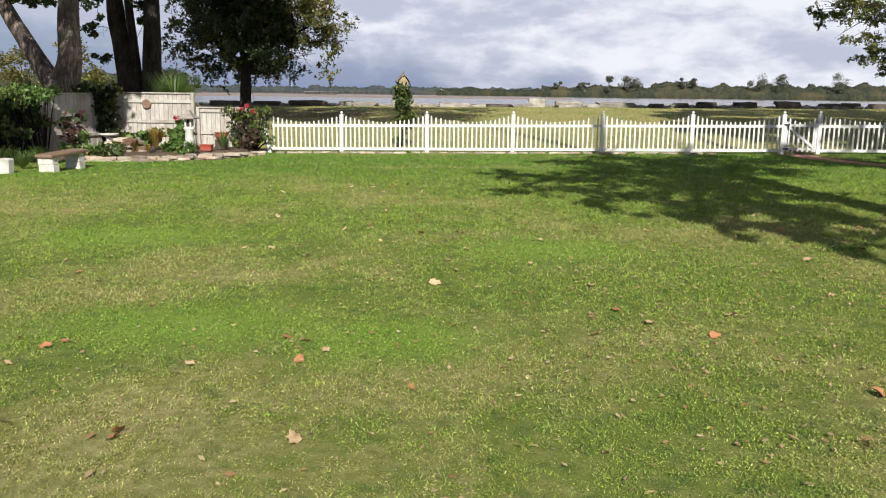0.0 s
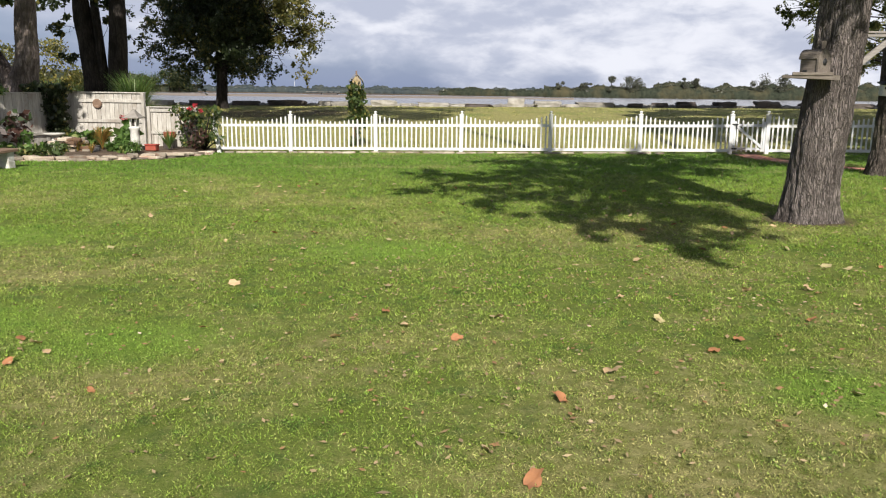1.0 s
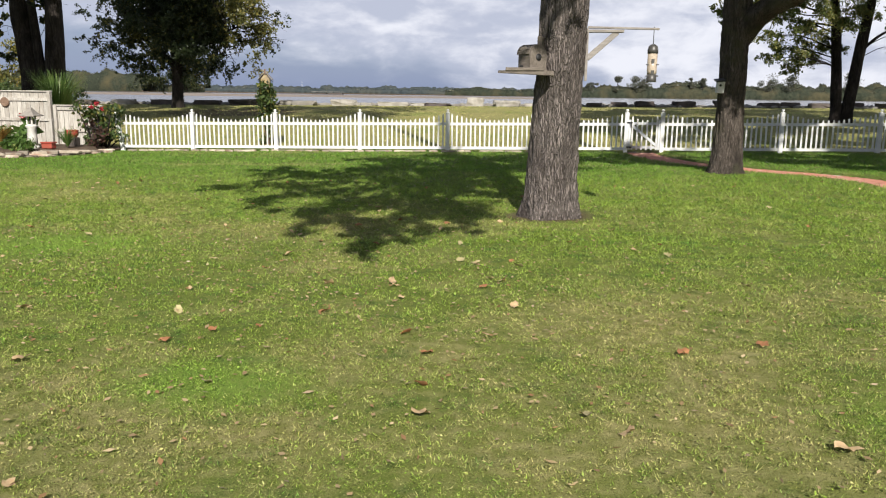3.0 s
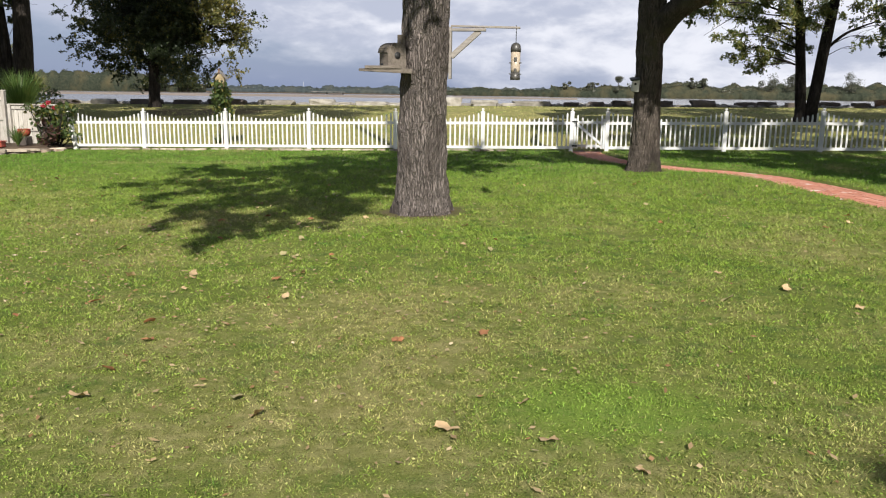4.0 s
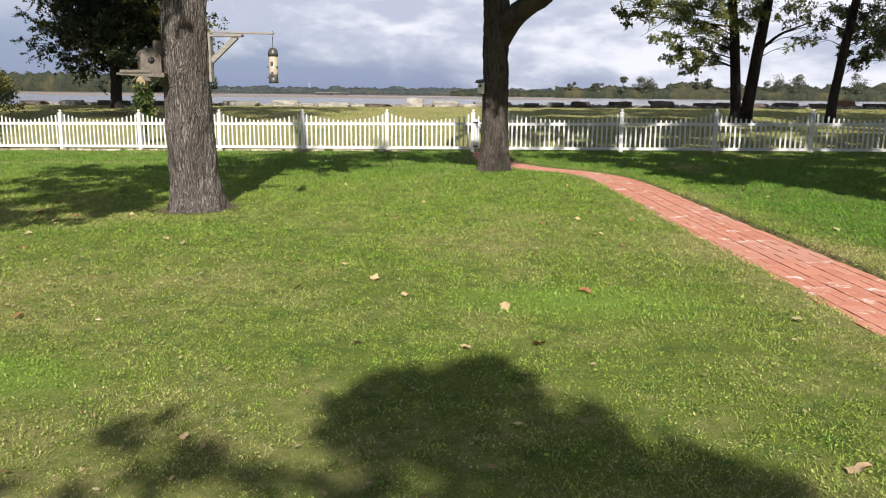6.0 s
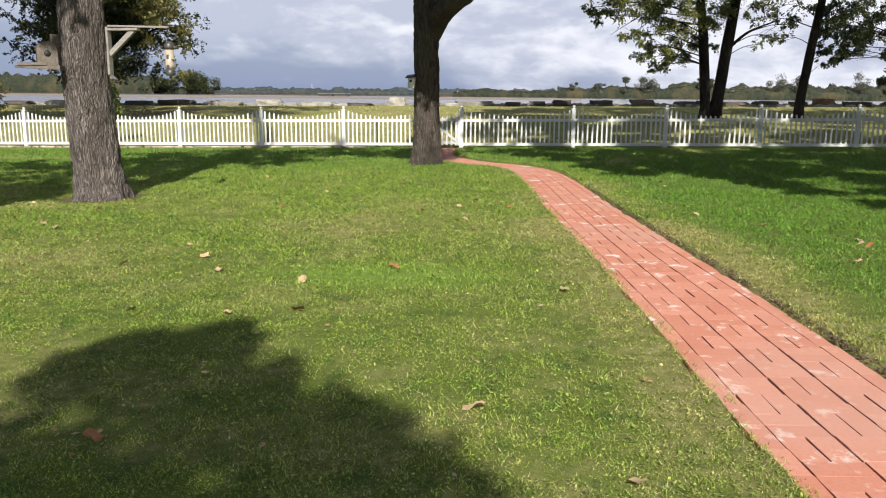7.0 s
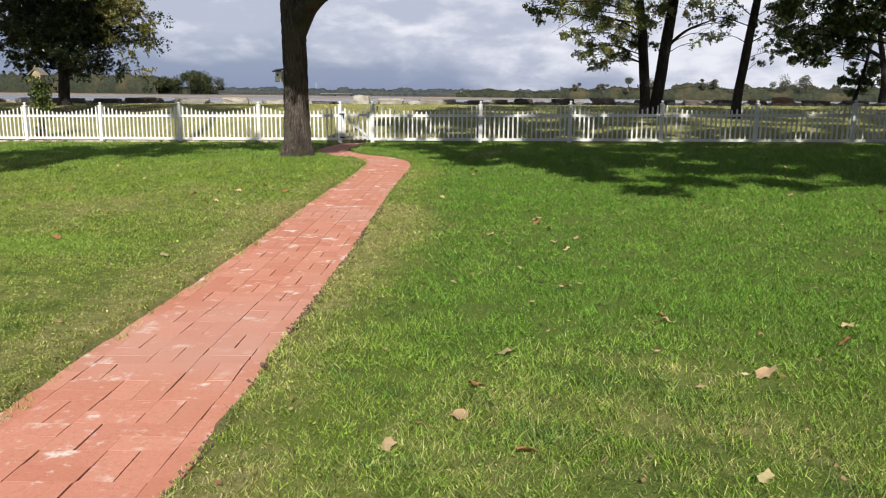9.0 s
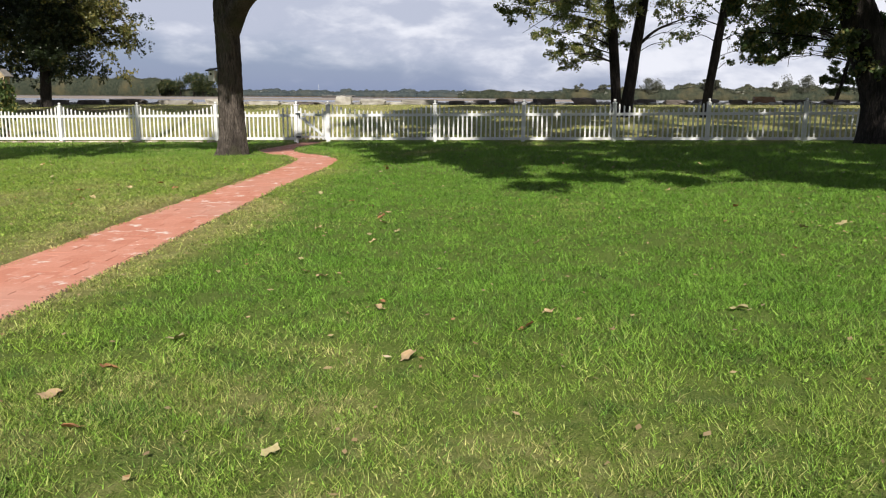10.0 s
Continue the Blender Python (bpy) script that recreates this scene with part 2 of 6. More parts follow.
def bark_material(name, c1, c2, crack, scale=9.0, moss=None):
    m, nodes, links, b = mat_nodes(name)
    nt = m.node_tree
    bend = noise_tex(nt, scale * 0.30, 3, (1, 1, 0.4), 0.6, out=1)
    vor = nodes.new("ShaderNodeTexVoronoi")
    vor.feature = "DISTANCE_TO_EDGE"
    vor.inputs["Scale"].default_value = scale * 1.05
    co = nodes.new("ShaderNodeTexCoord")
    mp = nodes.new("ShaderNodeMapping")
    mp.inputs[3].default_value = (1, 1, 0.095)
    links.new(co.outputs["Object"], mp.inputs[0])
    off = nodes.new("ShaderNodeVectorMath")
    off.operation = "MULTIPLY_ADD"
    links.new(bend, off.inputs[0])
    off.inputs[1].default_value = (3.0 / scale, 3.0 / scale, 3.0 / scale)
    links.new(mp.outputs[0], off.inputs[2])
    links.new(off.outputs[0], vor.inputs["Vector"])
    ridges = calc(nt, "MULTIPLY", ramp(nt, vor.outputs["Distance"], 0.0, 0.24), 1.0)
    fine = noise_tex(nt, scale * 2.5, 4, (1, 1, 0.5), 0.6)
    col = mixc(nt, ramp(nt, fine, 0.3, 0.7), c1, c2)
    col = mixc(nt, calc(nt, "MULTIPLY", ramp(nt, ridges, 0.75, 0.05), 0.55), col, crack)
    streak = noise_tex(nt, scale * 0.75, 4, (1, 1, 0.13), 0.6)
    col = mixc(nt, calc(nt, "MULTIPLY", ramp(nt, streak, 0.50, 0.36), 0.7), col, crack)
    col = mixc(nt, ramp(nt, noise_tex(nt, 2.6, 5, (1, 1, 0.5)), 0.45, 0.68), col, tuple(v * 0.42 for v in c1))
    if moss:
        col = mixc(nt, ramp(nt, noise_tex(nt, 2.3, 3), 0.55, 0.7), col, moss)
    links.new(col, b.inputs["Base Color"])
    b.inputs["Roughness"].default_value, b.inputs["Specular IOR Level"].default_value = 0.95, 0.15
    h = calc(nt, "ADD", calc(nt, "MULTIPLY", ridges, 1.2), calc(nt, "MULTIPLY", fine, 0.6))
    bump(nt, h, 1.0, 0.02, b)
    return m


bark_grey = bark_material("grey_furrowed_bark", (0.205, 0.170, 0.154), (0.350, 0.303, 0.280), (0.034, 0.032, 0.027), 46.0)
# moss patches over grey-brown bark whose tones are darkened for the crown's shade
bark_mossy_shaded = bark_material("shaded_grey_brown_mossy_bark", (0.12, 0.10, 0.085), (0.235, 0.195, 0.165), (0.030, 0.025, 0.022), 50.0, (0.10, 0.095, 0.06))
# bark_dark: near black, the shade on the trunks is put into the bark tones
bark_dark = bark_material("shade_darkened_bark", (0.036, 0.030, 0.027), (0.072, 0.061, 0.054), (0.014, 0.012, 0.011), 16)
bark_pale = bark_material("pale_pinkish_bark", (0.15, 0.115, 0.10), (0.34, 0.28, 0.25), (0.05, 0.04, 0.036), 7)

leaves_dark = leaf_material("dark_green_leaves", (0.022, 0.036, 0.013), (0.048, 0.066, 0.021), (0.16, 0.145, 0.038), 0.10)
leaves_mid = leaf_material("green_leaves", (0.045, 0.075, 0.020), (0.085, 0.125, 0.034), (0.20, 0.19, 0.05), 0.2)
# leaves_light: sunlight on the twin-trunk tree is put into the leaf tones
leaves_light = leaf_material("sunlit_yellow_green_leaves", (0.085, 0.12, 0.030), (0.17, 0.205, 0.058), (0.29, 0.27, 0.08), 0.28)
# yellowing leaves; on the shore tree this tone stands for its sunlit side
leaves_turning_or_lit = leaf_material("yellowing_or_sunlit_olive_leaves", (0.075, 0.085, 0.022), (0.15, 0.15, 0.040), (0.25, 0.21, 0.055), 0.3)
leaves_bright = leaf_material("bright_garden_leaves", (0.07, 0.14, 0.03), (0.15, 0.24, 0.06), (0.26, 0.30, 0.09), 0.12)
leaves_orange = leaf_material("orange_green_leaves", (0.30, 0.15, 0.04), (0.42, 0.27, 0.07), (0.14, 0.19, 0.05), 0.3)
leaves_bronze = leaf_material("bronze_leaves", (0.06, 0.035, 0.03), (0.12, 0.06, 0.045), (0.05, 0.08, 0.03), 0.25)
petals = leaf_material("red_petals", (0.42, 0.03, 0.05), (0.60, 0.08, 0.09), (0.60, 0.2, 0.2), 0.1)
woods_mat = leaf_material("far_woods", (0.050, 0.056, 0.038), (0.078, 0.080, 0.052), (0.12, 0.11, 0.06), 0.10, 0.1, 0.02)
# woods_blue: distance haze is mixed into the leaf tones as blue-grey
woods_blue = leaf_material("haze_tinted_far_woods", (0.050, 0.064, 0.064), (0.080, 0.095, 0.088), (0.11, 0.11, 0.085), 0.15, 0.1, 0.02)
litter_mat = leaf_material("fallen_leaves", (0.28, 0.19, 0.10), (0.46, 0.35, 0.20), (0.30, 0.17, 0.08), 0.25, 0.2, 3.0)


# ---- builders ----


def data_mesh(name, verts, faces, material=None, smooth=False):
    me = bpy.data.meshes.new(name)
    me.from_pydata([tuple(v) for v in verts], [], [tuple(f) for f in faces])
    if material:
        me.materials.append(material)
    if smooth:
        me.shade_smooth()
    me.update()
    return me


def fast_mesh(name, verts, size, material, attributes=()):
    """Many loose triangles or quads: verts is (n, size, 3)."""
    n = len(verts)
    me = bpy.data.meshes.new(name)
    me.vertices.add(n * size)
    me.vertices.foreach_set("co", np.ascontiguousarray(verts, np.float32).ravel())
    me.loops.add(n * size)
    me.loops.foreach_set("vertex_index", np.arange(n * size, dtype=np.int32))
    me.polygons.add(n)
    me.polygons.foreach_set("loop_start", np.arange(n, dtype=np.int32) * size)
    for key, values in attributes:
        a = me.attributes.new(key, "FLOAT", "POINT")
        a.data.foreach_set("value", np.repeat(np.asarray(values, np.float32), size))
    me.materials.append(material)
    me.update(calc_edges=True)
    return me


def thing(name, at=(0, 0, 0), label="", category="", group="", kind="", turn=0.0):
    ob = new(name)
    ob.empty_display_size = 0.2
    ob.location = at
    ob.rotation_euler = (0, 0, radians(turn))
    return tagged(ob, label, category, group, kind)


def part(name, shape, material=None, parent=None, label="", at=None, rot=None):
    """Links a bmesh or a mesh as one object under a thing or a part."""
    if isinstance(shape, bmesh.types.BMesh):
        me = bpy.data.meshes.new(name)
        shape.to_mesh(me)
        shape.free()
    else:
        me = shape
    if material and not me.materials:
        me.materials.append(material)
    ob = new(name, me)
    ob.parent = parent
    if at is not None:
        ob.location = at
    if rot is not None:
        ob.rotation_euler = [radians(a) for a in rot]
    return tagged(ob, label) if label else ob


def box(bm, sx, sy, sz, at=(0, 0, 0), bevel=0.0, rot=None):
    """A bevelled block centred on at."""
    got = bmesh.ops.create_cube(bm, size=1.0)
    vs = got["verts"]
    m = Matrix.Translation(at)
    if rot:
        m = m @ Euler([radians(a) for a in rot]).to_matrix().to_4x4()
    bmesh.ops.transform(bm, matrix=m @ Matrix.Diagonal((sx, sy, sz, 1)), verts=vs)
    if bevel:
        es = list({e for v in vs for e in v.link_edges})
        bmesh.ops.bevel(bm, geom=es, offset=bevel, segments=1, affect="EDGES", profile=0.5)
    return bm


def lathe(profile, segs=20, bm=None, at=(0, 0, 0)):
    """A lathed shape from (radius, height) pairs."""
    bm = bm or bmesh.new()
    rings = []
    for r, z in profile:
        rings.append([bm.verts.new((at[0] + r * math.cos(2 * math.pi * k / segs), at[1] + r * math.sin(2 * math.pi * k / segs), at[2] + z)) for k in range(segs)])
    for a, b in zip(rings, rings[1:]):
        for k in range(segs):
            bm.faces.new((a[k], a[(k + 1) % segs], b[(k + 1) % segs], b[k]))
    bm.faces.new(rings[0][::-1])
    bm.faces.new(rings[-1])
    for f in bm.faces:
        f.smooth = True
    return bm


def tube_arrays(points, radii, segs=8, wobble=0.0, seed=0):
    """Verts and faces of a tapered tube along points."""
    pts = [Vector(p) for p in points]
    verts, faces = [], []
    side = Vector((1, 0, 0))
    for i, p in enumerate(pts):
        d = (pts[min(i + 1, len(pts) - 1)] - pts[max(i - 1, 0)]).normalized()
        u = (side - side.dot(d) * d)
        u = u.normalized() if u.length > 1e-4 else d.orthogonal().normalized()
        w = d.cross(u)
        for k in range(segs):
            a = 2 * math.pi * k / segs
            r = radii[i]
            if wobble:
                r *= 1 + wobble * noise.noise((math.cos(a) * 1.3 + seed, math.sin(a) * 1.3, p.z * 0.9))
            verts.append(p + float(r) * (math.cos(a) * u + math.sin(a) * w))
        if i:
            o = (i - 1) * segs
            faces += [(o + k, o + (k + 1) % segs, o + segs + (k + 1) % segs, o + segs + k) for k in range(segs)]
    last = (len(pts) - 1) * segs
    faces.append(tuple(range(last, last + segs)))
    return verts, faces


def spline(points, n):
    """n + 1 points on a smooth line through the given ones."""
    p = np.array(points, float)
    p = np.vstack([2 * p[0] - p[1], p, 2 * p[-1] - p[-2]])
    out = []
    m = len(p) - 3
    for i in range(n + 1):
        s = min(i / n * m, m - 1e-6)
        k, u = int(s), s - int(s)
        a, b, c, d = p[k : k + 4]
        out.append(0.5 * (2 * b + (c - a) * u + (2 * a - 5 * b + 4 * c - d) * u * u + (3 * b - a - 3 * c + d) * u**3))
    return np.array(out)


def leaf_quads(centres, size, rng, droop=0.0, long=1.7):
    """Pointed leaves, folded a little, one at each centre."""
    n = len(centres)
    a = rng.normal(size=(n, 3))
    a[:, 2] -= droop
    a /= np.linalg.norm(a, axis=1, keepdims=True)
    b = np.cross(a, rng.normal(size=(n, 3)))
    b /= np.linalg.norm(b, axis=1, keepdims=True) + 1e-9
    c = np.cross(a, b)
    s = (size * rng.uniform(0.65, 1.35, n))[:, None]
    tip = centres + a * s * long * 0.5
    root = centres - a * s * long * 0.5
    left = centres + b * s * 0.5 + c * s * 0.12
    right = centres - b * s * 0.5 + c * s * 0.12
    return np.stack([root, left, tip, right], 1)


def clump_leaves(clumps, size, rng, droop=0.3):
    """Leaves scattered in uneven clumps: rows of (centre, radius, count)."""
    out = []
    for centre, radius, count in clumps:
        d = rng.normal(size=(count, 3))
        d /= np.linalg.norm(d, axis=1, keepdims=True)
        r = radius * rng.uniform(0.15, 1.0, count) ** 0.55 * (1 + 0.28 * np.sin(3 * d[:, 0] + 5 * d[:, 1] + centre[0] * 7) * np.cos(4 * d[:, 2] + centre[1] * 3))
        out.append(leaf_quads(np.asarray(centre) + d * r[:, None] * (1, 1, 0.75), size, rng, droop))
    return np.concatenate(out)


def spray_leaves(clumps, size, rng, droop=0.3):
    """Leaves strung along short drooping twigs that reach out of each clump."""
    out = []
    for centre, radius, count in clumps:
        per = 13
        n = max(2, int(count) // per)
        d = rng.normal(size=(n, 3))
        d /= np.linalg.norm(d, axis=1, keepdims=True)
        start = np.asarray(centre) + d * (radius * rng.uniform(0.0, 0.6, n))[:, None] * (1, 1, 0.8)
        way = d + rng.normal(size=(n, 3)) * 0.45
        way[:, 2] = way[:, 2] * 0.7 - droop
        way /= np.linalg.norm(way, axis=1, keepdims=True)
        length = radius * rng.uniform(0.45, 1.15, n)
        u = rng.random((n, per)) ** 0.8
        pts = start[:, None] + way[:, None] * (u * length[:, None])[..., None]
        pts[..., 2] -= 0.3 * droop * u**2 * length[:, None]
        pts = pts.reshape(-1, 3)
        out.append(leaf_quads(pts + rng.normal(size=pts.shape) * size * 0.55, size, rng, droop))
    return np.concatenate(out)


def tree(name, at, trunk, clumps, bark, leaves, label, leaf_size=0.1, seed=1, limbs=(), segs=12, fork_z=None, group="", droop=0.3, branches=True, split=4, spray=False, lit_part=None):
    """trunk: rows of (x, y, z, radius) from the foot; clumps: rows of (centre, radius, count), all from the tree's foot.
    limbs: further stems as rows like trunk. Each clump is borne by a branch of its own."""
    rng = np.random.default_rng(seed)
    t = thing(name, at, label, "tree", group)
    whole, clumps = clumps, []
    for c, r, n in whole:
        for _k in range(split):
            clumps.append((np.asarray(c, float) + rng.normal(size=3) * r * 0.55 * (1, 1, 0.8) * (split > 1), r * (rng.uniform(0.4, 0.7) if split > 1 else 1), int(n * 1.5 / max(split, 2))))
    path = spline(trunk, 26)
    v, f = tube_arrays(path[:, :3], path[:, 3], segs, 0.16, seed)
    part("trunk", data_mesh("trunk", v, f, bark, True), None, t)
    for limb in limbs:
        p = spline(limb, 12)
        v, f = tube_arrays(p[:, :3], p[:, 3], 8, 0.12, seed + 3)
        part("limb", data_mesh("limb", v, f, bark, True), None, t)
    if branches and len(clumps):
        stems = np.vstack([path] + [spline(li, 12) for li in limbs])
        stems = stems[stems[:, 2] > (fork_z if fork_z is not None else path[-1, 2] * 0.4)]
        for centre, radius, _ in whole:
            c = np.asarray(centre, float)
            low = stems[stems[:, 2] < max(c[2] - 0.25, stems[:, 2].min() + 0.1)]
            s = low[np.argmin(np.linalg.norm((low[:, :3] - c) * (1, 1, 0.75), axis=1))]
            far = np.linalg.norm(c - s[:3])
            mid = (s[:3] + c) / 2 + rng.normal(size=3) * 0.07 * far + (0, 0, 0.10 * far)
            r0 = min(s[3] * 0.5, 0.010 + 0.009 * far)
            bp = spline([(*s[:3], r0), (*mid, r0 * 0.6), (*c, 0.01)], 6)
            verts, faces = tube_arrays(bp[:, :3], bp[:, 3], 5)
            for _k in range(3):
                e = c + rng.normal(size=3) * radius * 0.7
                st = bp[3 + _k, :3]
                v, f = tube_arrays([st, (st + e) / 2 + rng.normal(size=3) * 0.06, e], [r0 * 0.4, r0 * 0.25, 0.005], 4)
                o = len(verts)
                verts += v
                faces += [tuple(k + o for k in q) for q in f]
            part("branch", data_mesh("branch", verts, faces, bark, True), None, t)
    if len(clumps):
        leafing = spray_leaves if spray else clump_leaves
        lots = [(clumps, leaves)]
        # clumps on the sunlit side get a lighter leaf colour
        if lit_part:
            test, tint = lit_part
            lots = [([c for c in clumps if not test(c[0])], leaves), ([c for c in clumps if test(c[0])], tint)]
        for lot, tint in lots:
            part("crown", fast_mesh("crown", leafing(lot, leaf_size, rng, droop), 4, tint), None, t)
    return t


def crown_clumps(rng, centre, radii, n, size, count, floor=None, hollow=0.45):
    """Clumps spread through an ellipsoid, thinner in its middle."""
    out = []
    while len(out) < n:
        d = rng.normal(size=3)
        d /= np.linalg.norm(d)
        c = np.asarray(centre) + d * np.asarray(radii) * rng.uniform(hollow, 1.0)
        if floor is not None and c[2] < floor:
            continue
        k = rng.uniform(0.7, 1.3)
        out.append((c, size * k, int(count * k * k)))
    return out


# ---- the lie of the land ----
WAY = spline([(17.68, -28), (17.11, -23), (16.79, -20.1), (16.665, -19.1), (16.49, -17.5), (16.215, -15.4), (15.86, -12.6), (15.53, -9.8), (15.22, -8.1), (14.72, -7.05), (13.95, -6.15), (13.3, -4.8), (12.92, -3.3), (12.65, -1.2), (12.55, 0.6)], 900)
WAY_HALF = 0.385


def way_distance(x, y):
    """Distance to the middle line of the brick path."""
    x, y = np.asarray(x, float), np.asarray(y, float)
    d = np.full(x.shape, 9.0)
    near = (x > 10) & (x < 20) & (y < 2) & (y > -30)
    if near.any():
        px, py = x[near], y[near]
        best = np.full(px.shape, 81.0)
        for wx, wy in WAY[::6]:
            best = np.minimum(best, (px - wx) ** 2 + (py - wy) ** 2)
        d[near] = np.sqrt(best)
    return d


def right_of_way(x, y):
    """1 on the lawn to the right of the path's straight stretch."""
    return ((x > np.interp(y, WAY[:, 1], WAY[:, 0])) & (y < -7.5)).astype(float)


def step01(v):
    v = np.clip(v, 0, 1)
    return v * v * (3 - 2 * v)


def yard(x, y):
    """Height of the lawn before anything is sunk into it."""
    x, y = np.asarray(x, float), np.asarray(y, float)
    z = 0.035 + 0.0168 * np.clip(x, -20, 45) - 0.0093 * np.clip(y, -40, 0)
    z = z - 0.075 * step01((y + 6.5) / 6.0)
    rim = 0.80 + 0.008 * np.clip(x, -40, 60)
    z = z + (rim - z) * (0.4 * np.clip(y / 25, 0, 1) + 0.6 * step01(y / 25))
    z = np.where(y > 29.5, z + (-3.2 - z) * step01((y - 29.5) / 4.0), z)
    far = step01((y - 600) / 60.0)
    return np.where(y > 600, -3.2 + 1.78 * far, z)


def ground_z(x, y):
    x, y = np.asarray(x, float), np.asarray(y, float)
    d = way_distance(x, y)
    lumps = 0.012 * np.sin(1.7 * x + 0.6 * y) * np.sin(1.3 * y - 0.4 * x)
    return yard(x, y) + lumps * (y < 0) - 0.085 * step01((WAY_HALF + 0.052 - d) / 0.06)


MOSS = ((14.4, -17.05, 0.8, 0.42), (8.25, -18.7, 0.5, 0.38), (3.0, -18.0, 0.9, 0.5), (4.4, -18.2, 0.6, 0.45), (1.0, -14.8, 1.0, 0.7), (5.4, -15.2, 0.8, 0.6), (11.6, -18.9, 0.5, 0.4))



def mossy(x, y):
    """Soft bright-green patches of moss and clover in the turf (1)."""
    x, y = np.asarray(x, float), np.asarray(y, float)
    v = np.zeros(x.shape)
    for mx_, my_, ma_, mb_ in MOSS:
        v = np.maximum(v, 0.68 * np.exp(-(((x - mx_) / ma_) ** 2 + ((y - my_) / mb_) ** 2) ** 1.5))
    return v


def lush_and_shade(x, y):
    """The taller, deeper green turf right of the path (1); towards the fence, shade put in as deeper green."""
    x, y = np.asarray(x, float), np.asarray(y, float)
    right = step01((x - np.interp(y, WAY[:, 1], WAY[:, 0]) - 0.55) / 0.6) * (1 - 0.5 * step01((-18.4 - y) / 1.4)) * (y < -6) + 0.8 * (y >= -6) * step01((x - 13.5) / 3)
    # the second term darkens the turf colour for the shaded strip at the fence
    return np.clip(np.maximum(right, 0.85 * step01((y + 10.5) / 5.0)), 0, 1) * (y < 0.5)


def dryness(x, y):
    """Where the turf is worn and brownish (1) or lush (0)."""
    x, y = np.asarray(x, float), np.asarray(y, float)
    v = 0.46 + 0.05 * (1 - step01((x - 8.0) / 6.0))
    v = v + 0.12 * np.exp(-(((x - 9.5) / 4.5) ** 2 + ((y + 18) / 2.6) ** 2))
    v = v - 0.20 * np.exp(-(((y + 10.5) / 3.2) ** 2)) * (x > 4)
    v = v - 0.27 * step01((x - 16.9) / 0.8) * (y < -3) + 0.18 * np.exp(-((y + 20.5) / 1.0) ** 2)
    v = v - 0.06 * step01((x - 12.0) / 1.5) * step01((-17.2 - y) / 1.0)
    v = v - 0.20 * step01((y + 12) / 5.0) * (y < 0.5) * (x < 16.6)
    v = v + 0.30 * np.exp(-((way_distance(x, y) - 0.5) / 0.35) ** 2)
    v = v + 0.25 * np.exp(-(((x - 10) / 1.0) ** 2 + ((y + 13.4) / 0.9) ** 2))
    return v + np.where(y > 1, 0.50, 0.0)

# ---- ground, lake, far shore ----


def graded(parts_):
    return np.unique(np.concatenate([np.arange(a, b, s) for a, b, s in parts_]))


gx = graded([(-3000, -400, 200), (-400, -60, 30), (-60, -16, 3), (-16, 12, 0.25), (12, 18, 0.08), (18, 34, 0.25), (34, 70, 3), (70, 400, 30), (400, 3001, 200)])
gy = graded([(-300, -60, 30), (-60, -25, 3), (-25, -6, 0.14), (-6, 2, 0.25), (2, 36, 0.5), (36, 60, 6), (60, 560, 50), (560, 680, 6), (680, 1000, 40), (1000, 4601, 300)])
GX, GY = np.meshgrid(gx, gy)
GZ = ground_z(GX, GY)
nx, ny = len(gx), len(gy)
ids = np.arange(nx * ny).reshape(ny, nx)
quads = np.stack([ids[:-1, :-1], ids[:-1, 1:], ids[1:, 1:], ids[1:, :-1]], -1).reshape(-1, 4)
gme = bpy.data.meshes.new("ground")
gme.vertices.add(nx * ny)
gme.vertices.foreach_set("co", np.stack([GX, GY, GZ], -1).astype(np.float32).ravel())
gme.loops.add(quads.size)
gme.loops.foreach_set("vertex_index", quads.astype(np.int32).ravel())
gme.polygons.add(len(quads))
gme.polygons.foreach_set("loop_start", np.arange(len(quads), dtype=np.int32) * 4)
WD = way_distance(GX, GY)
trees_feet = ((9.95, -12.9, 0.62), (13.22, -7.05, 0.5))
soil = step01((WAY_HALF + 0.03 + right_of_way(GX, GY) * (0.005 + 0.02 * np.sin(3.7 * GY) * np.sin(1.9 * GY + 1)) - WD) / 0.06)
for fx, fy, fr in trees_feet:
    soil = np.maximum(soil, step01((fr - np.hypot(GX - fx, GY - fy)) / 0.25))
soil = np.maximum(soil, step01((GX + 9 > 0) * (-2.2 - GX) / 0.3) * step01((GY + 4.3 - 0.25 * (GX + 4)) / 0.4) * (GY < 1.5))
soil = np.maximum(soil, 0.8 * step01((1.15 - np.hypot((GX + 5.8) / 3.6, (GY - 18.2) / 3.4)) / 0.4))
soil = np.maximum(soil, (GY > 500) * 1.0)
for key, values in (("dry", dryness(GX, GY)), ("soil", soil), ("lush", lush_and_shade(GX, GY)), ("moss", mossy(GX, GY))):
    a = gme.attributes.new(key, "FLOAT", "POINT")
    a.data.foreach_set("value", values.astype(np.float32).ravel())
gme.materials.append(ground_mat)
gme.update(calc_edges=True)
gme.shade_smooth()
tagged(new("ground", gme), "mown lawn and rough meadow sloping gently to a lake", "ground", kind="structure")


def lattice(x, y, cell, seed):
    """Smooth random field in 0..1 with features of the given size."""
    rng = np.random.default_rng(seed)
    tab = rng.random((257, 257))
    u, v = x / cell, y / cell
    i, j = np.floor(u).astype(int), np.floor(v).astype(int)
    fu, fv = step01(u - i), step01(v - j)
    i0, j0, i1, j1 = i % 257, j % 257, (i + 1) % 257, (j + 1) % 257
    return (tab[i0, j0] * (1 - fu) + tab[i1, j0] * fu) * (1 - fv) + (tab[i0, j1] * (1 - fu) + tab[i1, j1] * fu) * fv


